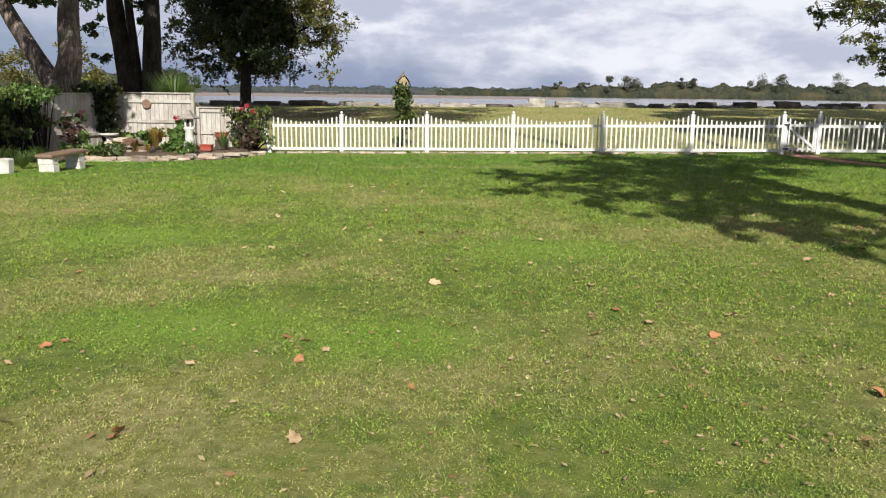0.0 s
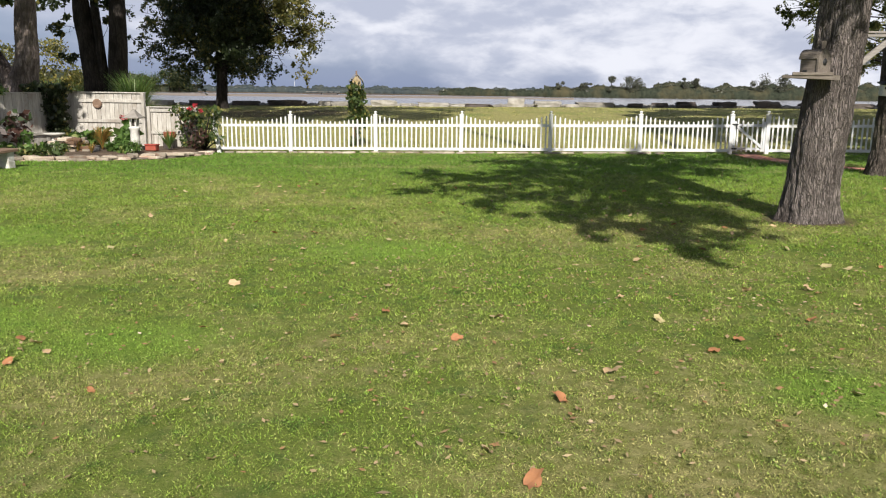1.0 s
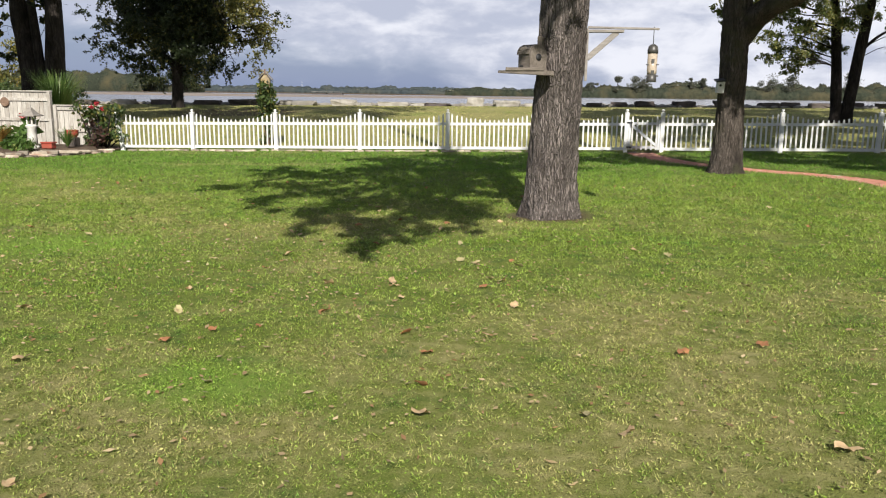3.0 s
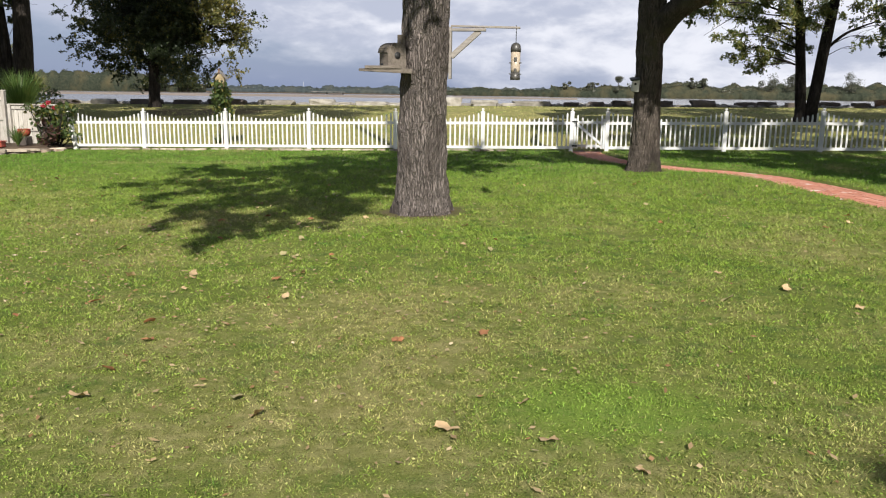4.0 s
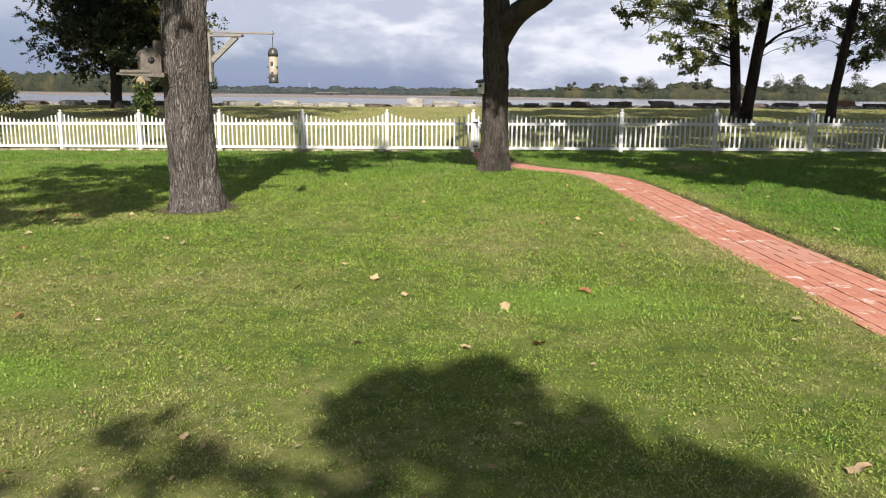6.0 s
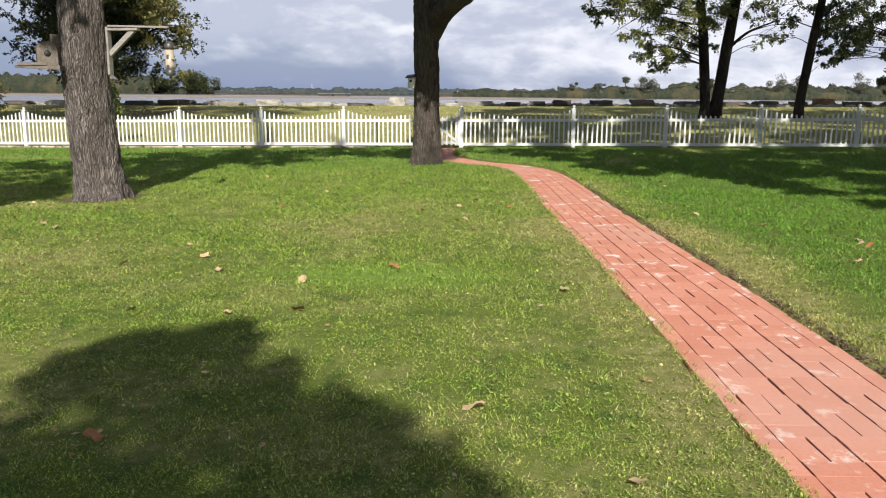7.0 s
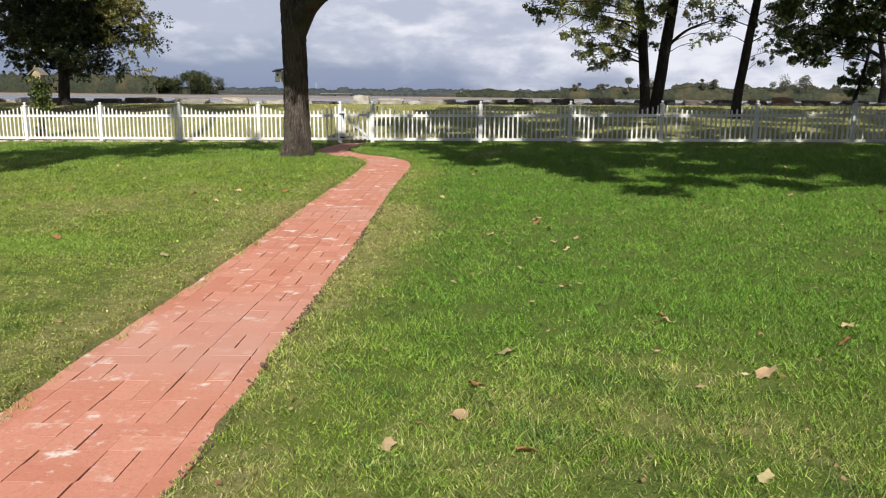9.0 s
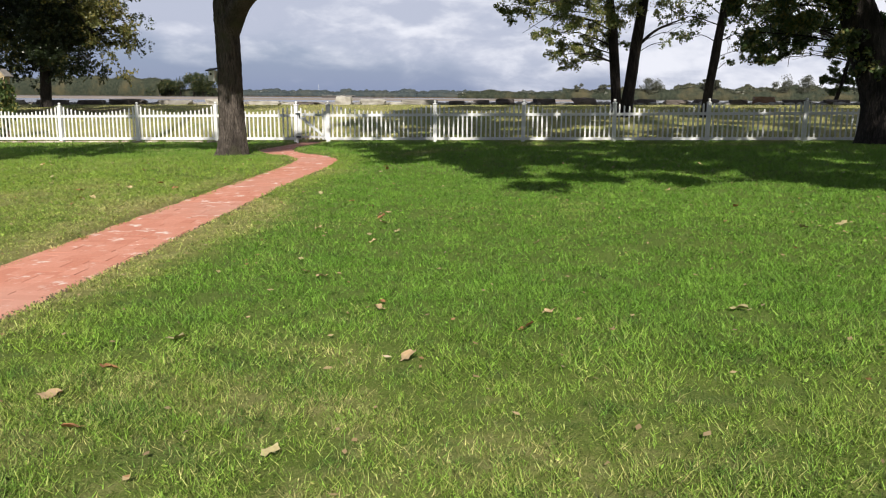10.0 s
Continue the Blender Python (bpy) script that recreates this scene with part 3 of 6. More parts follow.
def turf_points(x0, x1, y0, y1, per_m2, seed, clumping=0.7):
    rng = np.random.default_rng(seed)
    n = int((x1 - x0) * (y1 - y0) * per_m2)
    x, y = rng.uniform(x0, x1, n), rng.uniform(y0, y1, n)
    tuft = 0.5 * lattice(x, y, 0.075, 3) + 0.3 * lattice(x, y, 0.19, 4) + 0.2 * lattice(x, y, 0.6, 5)
    keep = rng.random(n) < np.clip(0.58 + clumping * 3.0 * (tuft - 0.44), 0.12, 1.0)
    keep &= way_distance(x, y) > WAY_HALF - 0.075 + 0.055 * right_of_way(x, y) + (0.06 + 0.02 * right_of_way(x, y)) * lattice(x, y, 0.22, 6) + 0.03 * rng.random(n)
    for fx, fy, fr in trees_feet:
        keep &= np.hypot(x - fx, y - fy) > fr * rng.uniform(0.75, 1.0, n)
    keep &= ~((x < -2.2) & (y > -4.1 + 0.45 * np.clip(x + 4, 0, 9)) & (y < 0.5))
    return x[keep], y[keep], tuft[keep], rng


def blades(x0, x1, y0, y1, per_m2, height, width, seed, mixed=1.0):
    x, y, tuft, rng = turf_points(x0, x1, y0, y1, per_m2, seed)
    n = len(x)
    z = np.maximum(ground_z(x, y) - 0.004, yard(x, y) - 0.04)
    dry = dryness(x, y)
    h = height * rng.uniform(0.35, 1.2, n) * (0.55 + 0.9 * tuft) * (1.15 - 0.5 * np.clip(dry, 0, 1))
    w = width * rng.uniform(0.6, 1.3, n)
    a, lean, la = rng.uniform(0, 2 * np.pi, n), rng.uniform(0.3, 1.6, n) * h, rng.uniform(0, 2 * np.pi, n)
    root = np.stack([x, y, z], -1)
    side = np.stack([np.cos(a), np.sin(a), 0 * a], -1) * w[:, None] / 2
    tip = root + np.stack([np.cos(la) * lean, np.sin(la) * lean, h], -1)
    return np.stack([root - side, root + side, tip], 1), dry, np.full(n, mixed)


def leaflets(x0, x1, y0, y1, per_m2, height, size, seed, mixed=1.0):
    """Small flat weed leaves and clover among the blades, open to the sky."""
    x, y, tuft, rng = turf_points(x0, x1, y0, y1, per_m2, seed, 1.0)
    n = len(x)
    z = ground_z(x, y) + height * rng.uniform(0.25, 1.0, n) * (0.5 + tuft)
    c = np.stack([x, y, z], -1)
    a, s = rng.uniform(0, 2 * np.pi, n), size * rng.uniform(0.5, 1.4, n)
    u = np.stack([np.cos(a), np.sin(a), rng.normal(size=n) * 0.45], -1) * s[:, None]
    v = np.stack([-np.sin(a), np.cos(a), rng.normal(size=n) * 0.45], -1) * s[:, None] * 0.55
    tri = np.stack([c - u * 0.5, c + v * 0.5 + u * 0.1, c + u * 0.6, c - u * 0.5, c + u * 0.6, c - v * 0.5 + u * 0.1], 1)
    return tri.reshape(-1, 3, 3), np.repeat(dryness(x, y), 2), np.full(2 * n, mixed)


def grass(name, label, patches, leafy=()):
    got = [blades(*p) for p in patches] + [leaflets(*p) for p in leafy]
    every = np.concatenate([g[0] for g in got])
    at_x, at_y = every[:, 0, 0], every[:, 0, 1]
    me = fast_mesh(name, every, 3, blade_mat, (("lush", lush_and_shade(at_x, at_y)), ("moss", mossy(at_x, at_y)), ("dry", np.concatenate([g[1] for g in got])), ("soil", np.concatenate([0 * g[1] for g in got])), ("mixed", np.concatenate([g[2] for g in got]))))
    return tagged(new(name, me), label, "grass", kind="stuff")


grass("lawn_grass", "short mown lawn grass, green with dry brownish patches", [
    (2.6, 16.5, -21.2, -19.6, 11000, 0.021, 0.0038, 1),
    (16.5, 22.2, -21.2, -19.6, 18500, 0.030, 0.0038, 21),
    (1.0, 16.3, -19.6, -17.5, 6500, 0.024, 0.0046, 2),
    (16.3, 22.6, -19.6, -17.5, 9500, 0.032, 0.0050, 22),
    (-1.2, 24.2, -17.5, -15.0, 3600, 0.030, 0.0072, 8, 0.85),
    (-4.6, 26.0, -15.0, -11.5, 2200, 0.036, 0.010, 3, 0.5),
    (-8.5, 29.0, -11.5, -6.0, 1000, 0.042, 0.015, 4, 0.34),
    (-12.0, 32.0, -6.0, -0.05, 430, 0.045, 0.022, 5, 0.28),
], [
    (2.6, 16.5, -21.2, -19.6, 8000, 0.016, 0.0088, 11),
    (16.5, 22.2, -21.2, -19.6, 4200, 0.020, 0.009, 31),
    (1.0, 16.3, -19.6, -17.5, 4200, 0.018, 0.0112, 14),
    (16.3, 22.6, -19.6, -17.5, 2400, 0.022, 0.012, 34),
    (-1.2, 24.2, -17.5, -15.0, 1200, 0.022, 0.016, 12, 0.85),
    (-4.6, 26.0, -15.0, -11.5, 450, 0.028, 0.024, 13, 0.5),
])
grass("meadow_grass", "rough yellowish grass behind the fence", [(-20.0, 42.0, 0.1, 12.0, 110, 0.05, 0.035, 6), (-24.0, 46.0, 12.0, 28.5, 45, 0.06, 0.05, 7)])

lake = data_mesh("lake", [(-3000, 30.0, -1.5), (3000, 30.0, -1.5), (3000, 640, -1.5), (-3000, 640, -1.5)], [(0, 1, 2, 3)], water_mat)
tagged(new("lake", lake), "wide calm grey-blue lake under clouds", "lake", kind="structure")


def mud_bank():
    """A long low bank of mud in the shallow water."""
    v, f = [], []
    for i in range(41):
        x = -330 + i * 9.0
        w = 85 * math.sin(math.pi * i / 40) ** 0.5 * (0.8 + 0.3 * noise.noise((i * 0.4, 0, 0)))
        y = 400 + 26 * noise.noise((i * 0.13, 3, 0))
        for k in range(5):
            q = k / 4 * 2 - 1
            v.append((x, y + q * w, -1.7 + 1.0 * (1 - q * q)))
        if i:
            f += [(i * 5 - 5 + k, i * 5 + k, i * 5 + k + 1, i * 5 - 4 + k) for k in range(4)]
    return tagged(new("mud_bank", data_mesh("mud_bank", v, f, mud, True)), "long brown mud bank lying in the lake", "bank", kind="structure")


mud_bank()


def far_woods(name, label, spans, material, mass, seed, size):
    """Rows of (x0, x1, y, height, count): a belt of lumpy tree tops, leafy along its outline."""
    rng = np.random.default_rng(seed)
    out, mv, mf = [], [], []
    for x0, x1, y, height, count in spans:
        xs = np.arange(x0, x1 + 0.01, max(0.9, height * 0.07) if x1 - x0 > 12 else 0.8)
        long = x1 - x0 > 12

        def top(x, j):
            if not long:
                u = (x - x0) / (x1 - x0) * 2 - 1
                return height * math.sqrt(max(0.0, 1 - u * u)) * (0.86 + 0.25 * noise.noise((x * 0.5, j, seed)))
            return height * (0.58 + 0.24 * noise.noise((x * 0.035, seed, 0)) + 0.20 * noise.noise((x * 0.14, j * 0.7, seed)) + 0.13 * abs(noise.noise((x * 0.42, j * 1.3, seed + 5))))

        rows_ = []
        for j, (depth, share) in enumerate(((-7, 0.0), (-7.5, 0.40), (-5, 0.72), (-2.5, 0.92), (0, 1.0), (4, 0.9), (7, 0.5))):
            rows_.append([(x + 0.5 * noise.noise((x, j, 1)), y + depth * min(1, height / 9) * (1 + 0.3 * noise.noise((x * 0.3, j, 2))), -1.5 + share * top(x, j * 0.6)) for x in xs])
        o, n = len(mv), len(xs)
        for r in rows_:
            mv += r
        mf += [(o + j * n + i, o + j * n + i + 1, o + j * n + n + i + 1, o + j * n + n + i) for j in range(6) for i in range(n - 1)]
        px = rng.uniform(x0, x1, count)
        depth = rng.uniform(-6, 4, count)
        pz = np.array([top(x, 2.4) for x in px]) * (1.03 - 0.5 * rng.random(count) ** 2.2)
        out.append(leaf_quads(np.stack([px, y + depth * (0.2 + 0.8 * (pz < height * 0.5)), -1.5 + pz], -1), size, rng, 0.0, 1.3))
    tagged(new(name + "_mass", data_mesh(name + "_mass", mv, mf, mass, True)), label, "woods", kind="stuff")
    return tagged(new(name, fast_mesh(name, np.concatenate(out), 4, material)), label, "woods", kind="stuff")


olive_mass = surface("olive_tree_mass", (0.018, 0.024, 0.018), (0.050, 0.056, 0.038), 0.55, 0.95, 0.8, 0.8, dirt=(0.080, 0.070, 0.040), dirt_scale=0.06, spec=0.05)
# hazy_mass: the same haze painted into the body of the distant belt
hazy_mass = surface("haze_tinted_tree_mass", (0.034, 0.044, 0.050), (0.056, 0.068, 0.068), 0.2, 0.95, 0.4, 0.6, dirt=(0.065, 0.068, 0.058), dirt_scale=0.03, spec=0.05)
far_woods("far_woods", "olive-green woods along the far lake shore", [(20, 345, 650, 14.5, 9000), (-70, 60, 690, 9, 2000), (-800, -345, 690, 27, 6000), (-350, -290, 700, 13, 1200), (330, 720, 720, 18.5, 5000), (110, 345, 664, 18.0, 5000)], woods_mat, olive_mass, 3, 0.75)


def far_tree(x, y, h, w, label, leaves, seed, size=0.6, count=900, base=-1.5):
    """A tree seen from far off: a thin trunk and a rounded uneven crown."""
    rng_ = np.random.default_rng(seed)
    t = thing("far_tree", (x, y, base), label, "tree", "trees on the far shore")
    part("trunk", lathe([(h * 0.025, 0), (h * 0.015, h * 0.6)], 6), bark_dark, t)
    lumps = [((rng_.normal() * w * 0.28, rng_.normal() * w * 0.2, h * rng_.uniform(0.30, 0.84)), w * rng_.uniform(0.24, 0.42), count // 7) for _ in range(9)]
    part("crown", fast_mesh("crown", clump_leaves(lumps, size, rng_, 0.0), 4, leaves), None, t)


for k, (x, h, w) in enumerate(((73.5, 19, 8), (86, 20, 10), (94, 18, 11), (131, 18.5, 6), (140, 18, 6), (190, 21, 12), (205, 22, 11), (32, 14, 6), (52, 14.5, 6), (250, 22, 14))):
    far_tree(x, 646, h, w, "tall rounded tree above the far shore woods", woods_mat, 700 + k)
for k, (x, h, w) in enumerate(((-340, 15, 18), (-329, 17, 18), (-316, 22, 18), (-307, 20, 17), (-298, 17, 15), (-352, 11, 15))):
    far_tree(x, 690, h, w, "dark tree on the bare point across the lake", leaves_dark, 720 + k, 0.8, 1500)
mast = thing("radio_mast", (-260.8, 900, -2.0), "slim white radio mast far beyond the lake", "mast")
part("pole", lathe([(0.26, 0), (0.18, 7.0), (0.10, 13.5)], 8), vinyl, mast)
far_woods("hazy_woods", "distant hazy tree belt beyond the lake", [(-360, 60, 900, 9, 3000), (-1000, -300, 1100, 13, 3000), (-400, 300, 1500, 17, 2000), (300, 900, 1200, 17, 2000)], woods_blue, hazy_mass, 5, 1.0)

# ---- white picket fence and gate ----
POSTS = [-2.12, 0.0, 2.46, 4.87, 7.33, 9.76, 12.15, 13.1, 16.16, 18.6, 21.04, 23.47, 25.9, 28.35, 30.8, 33.2]


def fence_z(x):
    return 0.012 + 0.0143 * x


def post_meshes():
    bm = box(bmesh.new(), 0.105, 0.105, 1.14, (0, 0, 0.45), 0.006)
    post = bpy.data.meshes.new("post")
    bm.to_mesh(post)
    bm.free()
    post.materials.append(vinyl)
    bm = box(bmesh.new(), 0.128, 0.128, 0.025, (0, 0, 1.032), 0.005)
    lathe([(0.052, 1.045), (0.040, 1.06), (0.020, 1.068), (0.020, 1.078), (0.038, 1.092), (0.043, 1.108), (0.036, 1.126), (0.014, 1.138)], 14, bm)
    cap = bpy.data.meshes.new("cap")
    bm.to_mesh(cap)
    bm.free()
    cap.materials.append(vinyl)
    return post, cap


def picket_mesh(h):
    """A narrow picket with a blunt rounded top."""
    w, d = 0.0215, 0.011
    prof = [(-w, 0.05), (w, 0.05), (w, h - 0.035), (w * 0.7, h - 0.012), (w * 0.25, h), (-w * 0.25, h), (-w * 0.7, h - 0.012), (-w, h - 0.035)]
    n = len(prof)
    v = [(x, -d, z) for x, z in prof] + [(x, d, z) for x, z in prof]
    f = [tuple(range(n)), tuple(range(2 * n - 1, n - 1, -1))] + [(k, k + n, (k + 1) % n + n, (k + 1) % n) for k in range(n)]
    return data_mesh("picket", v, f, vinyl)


fence = thing("picket_fence", (0, 0, 0), "white vinyl picket fence with scalloped panels and ball caps", "fence")
post_me, cap_me = post_meshes()
PICKETS = {}


def picket_of(h):
    h = round(h * 50) / 50
    if h not in PICKETS:
        PICKETS[h] = picket_mesh(h)
    return PICKETS[h]


def rail_bm(length, z0, z1, height, depth=0.045):
    v = []
    for x, z in ((0, z0), (length, z1)):
        v += [(x, -depth / 2, z - height / 2), (x, depth / 2, z - height / 2), (x, depth / 2, z + height / 2), (x, -depth / 2, z + height / 2)]
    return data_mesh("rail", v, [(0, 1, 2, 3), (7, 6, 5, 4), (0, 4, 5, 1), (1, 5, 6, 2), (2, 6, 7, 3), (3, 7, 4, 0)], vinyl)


for k, px in enumerate(POSTS):
    p = part("post", post_me, None, fence, at=(px, 0, fence_z(px) - 0.01), rot=(0, -9 if k == 0 else 0.6 * math.sin(k * 2.3), 0))
    part("cap", cap_me, None, p)
for a, b in zip(POSTS, POSTS[1:]):
    if abs(a - 12.15) < 0.01:
        continue
    za, zb = fence_z(a), fence_z(b)
    length = b - a - 0.1
    part("rail", rail_bm(length, za, zb, 0.075), None, fence, at=(a + 0.05, 0, 0.075))
    part("rail", rail_bm(length, za, zb, 0.075), None, fence, at=(a + 0.05, 0, 0.728))
    n = round((b - a) / 0.1285) - 1
    for i in range(1, n + 1):
        u = i / (n + 1)
        x = a + u * (b - a)
        h = 0.84 + 0.185 * abs(2 * u - 1) ** 1.8
        part("picket", picket_of(h), None, fence, at=(x, 0, za + u * (zb - za)), rot=(0, 0.5 * math.sin(x * 9.1), 0))

gate = thing("garden_gate", (12.21, -0.005, fence_z(12.6)), "closed white picket gate with a diagonal brace and black hardware", "gate")
for z in (0.12, 0.745):
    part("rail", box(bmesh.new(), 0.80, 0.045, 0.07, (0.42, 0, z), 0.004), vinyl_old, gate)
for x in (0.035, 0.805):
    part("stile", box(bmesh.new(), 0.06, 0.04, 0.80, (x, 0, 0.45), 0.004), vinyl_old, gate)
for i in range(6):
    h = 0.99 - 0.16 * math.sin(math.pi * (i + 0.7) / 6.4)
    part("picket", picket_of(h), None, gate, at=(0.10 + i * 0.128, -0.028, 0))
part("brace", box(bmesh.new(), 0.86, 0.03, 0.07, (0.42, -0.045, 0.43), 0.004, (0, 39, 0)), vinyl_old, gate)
part("latch", box(box(bmesh.new(), 0.15, 0.02, 0.035, (0.02, -0.06, 0.77), 0.004), 0.03, 0.03, 0.12, (0.06, -0.06, 0.72), 0.006), black_metal, gate, "black iron latch")
part("hinge", box(bmesh.new(), 0.14, 0.02, 0.04, (0.03, -0.055, 0.12), 0.004), black_metal, gate, "black iron hinge")


stake = thing("metal_stake", (10.70, 0.03, fence_z(10.7) - 0.06), "thin black metal stake standing at the picket fence", "stake")
part("rod", box(bmesh.new(), 0.035, 0.02, 0.80, (0, 0.03, 0.40), 0.004), black_metal, stake)


# ---- brick path ----
way_seg = np.r_[0, np.cumsum(np.hypot(*np.diff(WAY, axis=0).T))]
CELL = 0.211


def way_at(s):
    x, y = np.interp(s, way_seg, WAY[:, 0]), np.interp(s, way_seg, WAY[:, 1])
    x2, y2 = np.interp(s + 0.05, way_seg, WAY[:, 0]), np.interp(s + 0.05, way_seg, WAY[:, 1])
    return x, y, math.atan2(y2 - y, x2 - x)


brick_mat, _n, _l, _b = mat_nodes("red_paving_brick")
_nt = brick_mat.node_tree
_info = _n.new("ShaderNodeObjectInfo")
_geo = _n.new("ShaderNodeNewGeometry")
_rnd = calc(_nt, "FRACT", calc(_nt, "ADD", _info.outputs["Random"], _geo.outputs["Random Per Island"]), 0.0)
_c = mixc(_nt, _rnd, (0.53, 0.215, 0.145), (0.62, 0.285, 0.205))
_c = mixc(_nt, ramp(_nt, noise_tex(_nt, 55, 5, (1, 1, 1), 0.7, True), 0.48, 0.85), _c, (0.43, 0.17, 0.115))
_c = mixc(_nt, ramp(_nt, noise_tex(_nt, 9.0, 5, (1, 1, 1), 0.65, True), 0.59, 0.74), _c, (0.70, 0.53, 0.45))
_stain = _n.new("ShaderNodeTexNoise")
_stain.inputs["Scale"].default_value, _stain.inputs["Detail"].default_value, _stain.inputs["Roughness"].default_value = 4.2, 6, 0.68
_l.new(_geo.outputs["Position"], _stain.inputs[0])
_c = mixc(_nt, ramp(_nt, _stain.outputs[0], 0.585, 0.655), _c, (0.76, 0.66, 0.60))
_wide = _n.new("ShaderNodeTexNoise")
_wide.inputs["Scale"].default_value, _wide.inputs["Detail"].default_value = 0.9, 3
_l.new(_geo.outputs["Position"], _wide.inputs[0])
_c = mixc(_nt, ramp(_nt, _wide.outputs[0], 0.45, 0.8), _c, (0.55, 0.30, 0.235))
_l.new(_c, _b.inputs["Base Color"])
_b.inputs["Roughness"].default_value, _b.inputs["Specular IOR Level"].default_value = 0.9, 0.2
bump(_nt, noise_tex(_nt, 70, 5, (1, 1, 1), 0.7, True), 0.5, 0.004, _b)


def brick_arrays(l=0.1035, w=0.0500):
    """A paving brick with worn upper edges, lying along x."""
    h, e = 0.05, 0.0007
    v = [(-l, -w, -h), (l, -w, -h), (l, w, -h), (-l, w, -h), (-l, -w, -e), (l, -w, -e), (l, w, -e), (-l, w, -e), (-l + e, -w + e, 0), (l - e, -w + e, 0), (l - e, w - e, 0), (-l + e, w - e, 0)]
    f = [(0, 1, 5, 4), (1, 2, 6, 5), (2, 3, 7, 6), (3, 0, 4, 7), (4, 5, 9, 8), (5, 6, 10, 9), (6, 7, 11, 10), (7, 4, 8, 11), (8, 9, 10, 11)]
    return np.array(v), f


# along: two bricks side by side; across: two courses over the cell; border: one row on each edge
BRICK_KINDS = {"along": brick_arrays(0.1050, 0.0500), "across": brick_arrays(0.1030, 0.0524), "border": brick_arrays(0.1050, 0.0425)}
BRICK_MESHES = {k: data_mesh("brick", v, f, brick_mat) for k, (v, f) in BRICK_KINDS.items()}
brick_way = thing("brick_path", (0, 0, 0), "red brick garden path in a basket weave, sunk in the lawn", "path", kind="structure")
rng = np.random.default_rng(21)
far_v, far_f = [], []
BRICKS = []
WAY_START = 4.5 - 20 * CELL


def lay_brick(kind, s, off, turn):
    """One brick at s along the path and off to its left."""
    x, y, ang = way_at(s)
    off += rng.normal() * 0.0016
    cx, cy = x - math.sin(ang) * off, y + math.cos(ang) * off
    z = float(yard(cx, cy)) - 0.036 + rng.normal() * 0.0009
    m = pose(cx, cy, z, rng.normal() * 0.3, rng.normal() * 0.3, math.degrees(ang) + turn + rng.normal() * 0.5)
    if -20.6 < cy and len(BRICKS) < 300:
        BRICKS.append((kind, m))
    else:
        o = len(far_v)
        far_v.extend(m @ Vector(p) for p in BRICK_KINDS[kind][0])
        far_f.extend(tuple(q + o for q in face) for face in BRICK_KINDS[kind][1])


for i in range(int((way_seg[-1] - WAY_START) / CELL)):
    s = WAY_START + i * CELL
    for j in range(3):
        off = (j - 1) * CELL
        for k in (-1, 1):
            if (i + j) % 2:
                lay_brick("along", s, off + k * 0.0522, 0)
            else:
                lay_brick("across", s + k * 0.0527, off, 90)
    for side in (-1, 1):
        lay_brick("border", s + CELL * (0.5 if side > 0 else 0.15), side * (1.5 * CELL + 0.0435), 0)
bed_v, bed_f = [], []
for i in range(150):
    x, y, ang = way_at(WAY_START + i * 0.2)
    for off in (-WAY_HALF - 0.01, 0.0, WAY_HALF + 0.01):
        cx, cy = x - math.sin(ang) * off, y + math.cos(ang) * off
        bed_v.append((cx, cy, float(yard(cx, cy)) - 0.051))
    if i:
        bed_f += [(3 * i - 3 + k, 3 * i - 2 + k, 3 * i + 1 + k, 3 * i + k) for k in range(2)]
part("sand_bed", data_mesh("sand_bed", bed_v, bed_f, surface("joint_sand", (0.05, 0.036, 0.026), (0.17, 0.12, 0.085), 26, 0.95, 0.5, 0.004, dirt=(0.10, 0.12, 0.04), dirt_scale=2.2, shift=False)), None, brick_way, "dark sandy joints between the bricks")
rng_k = np.random.default_rng(23)
clod_v, clod_f = [], []
for _ in range(3600):
    s = 4.5 + rng_k.random() * 13
    x, y, ang = way_at(s)
    off = -(WAY_HALF + 0.02 + abs(rng_k.normal()) * 0.045)
    cx, cy, r = x - math.sin(ang) * off, y + math.cos(ang) * off, rng_k.uniform(0.002, 0.009)
    cz = float(yard(cx, cy)) - 0.03 + rng_k.random() * 0.03
    o = len(clod_v)
    clod_v += [(cx + r * dx_ * rng_k.uniform(0.7, 1.3), cy + r * dy_ * rng_k.uniform(0.7, 1.3), cz + r * dz_) for dx_, dy_, dz_ in ((1, 0, 0), (0, 1, 0), (-1, 0, 0), (0, -1, 0), (0, 0, 0.9), (0, 0, -0.9))]
    clod_f += [(o + a_, o + (a_ + 1) % 4, o + 4) for a_ in range(4)] + [(o + (a_ + 1) % 4, o + a_, o + 5) for a_ in range(4)]
tagged(new("soil_crumbs", data_mesh("soil_crumbs", clod_v, clod_f, surface("crumbly_soil", (0.07, 0.05, 0.035), (0.17, 0.125, 0.085), 30, 0.95, 0.5, 0.004, shift=False))), "dark crumbled soil along the edge of the brick path", "soil", kind="stuff")
rest = part("bricks", data_mesh("bricks", far_v, far_f, brick_mat), None, brick_way)
tagged(rest, kind="stuff")


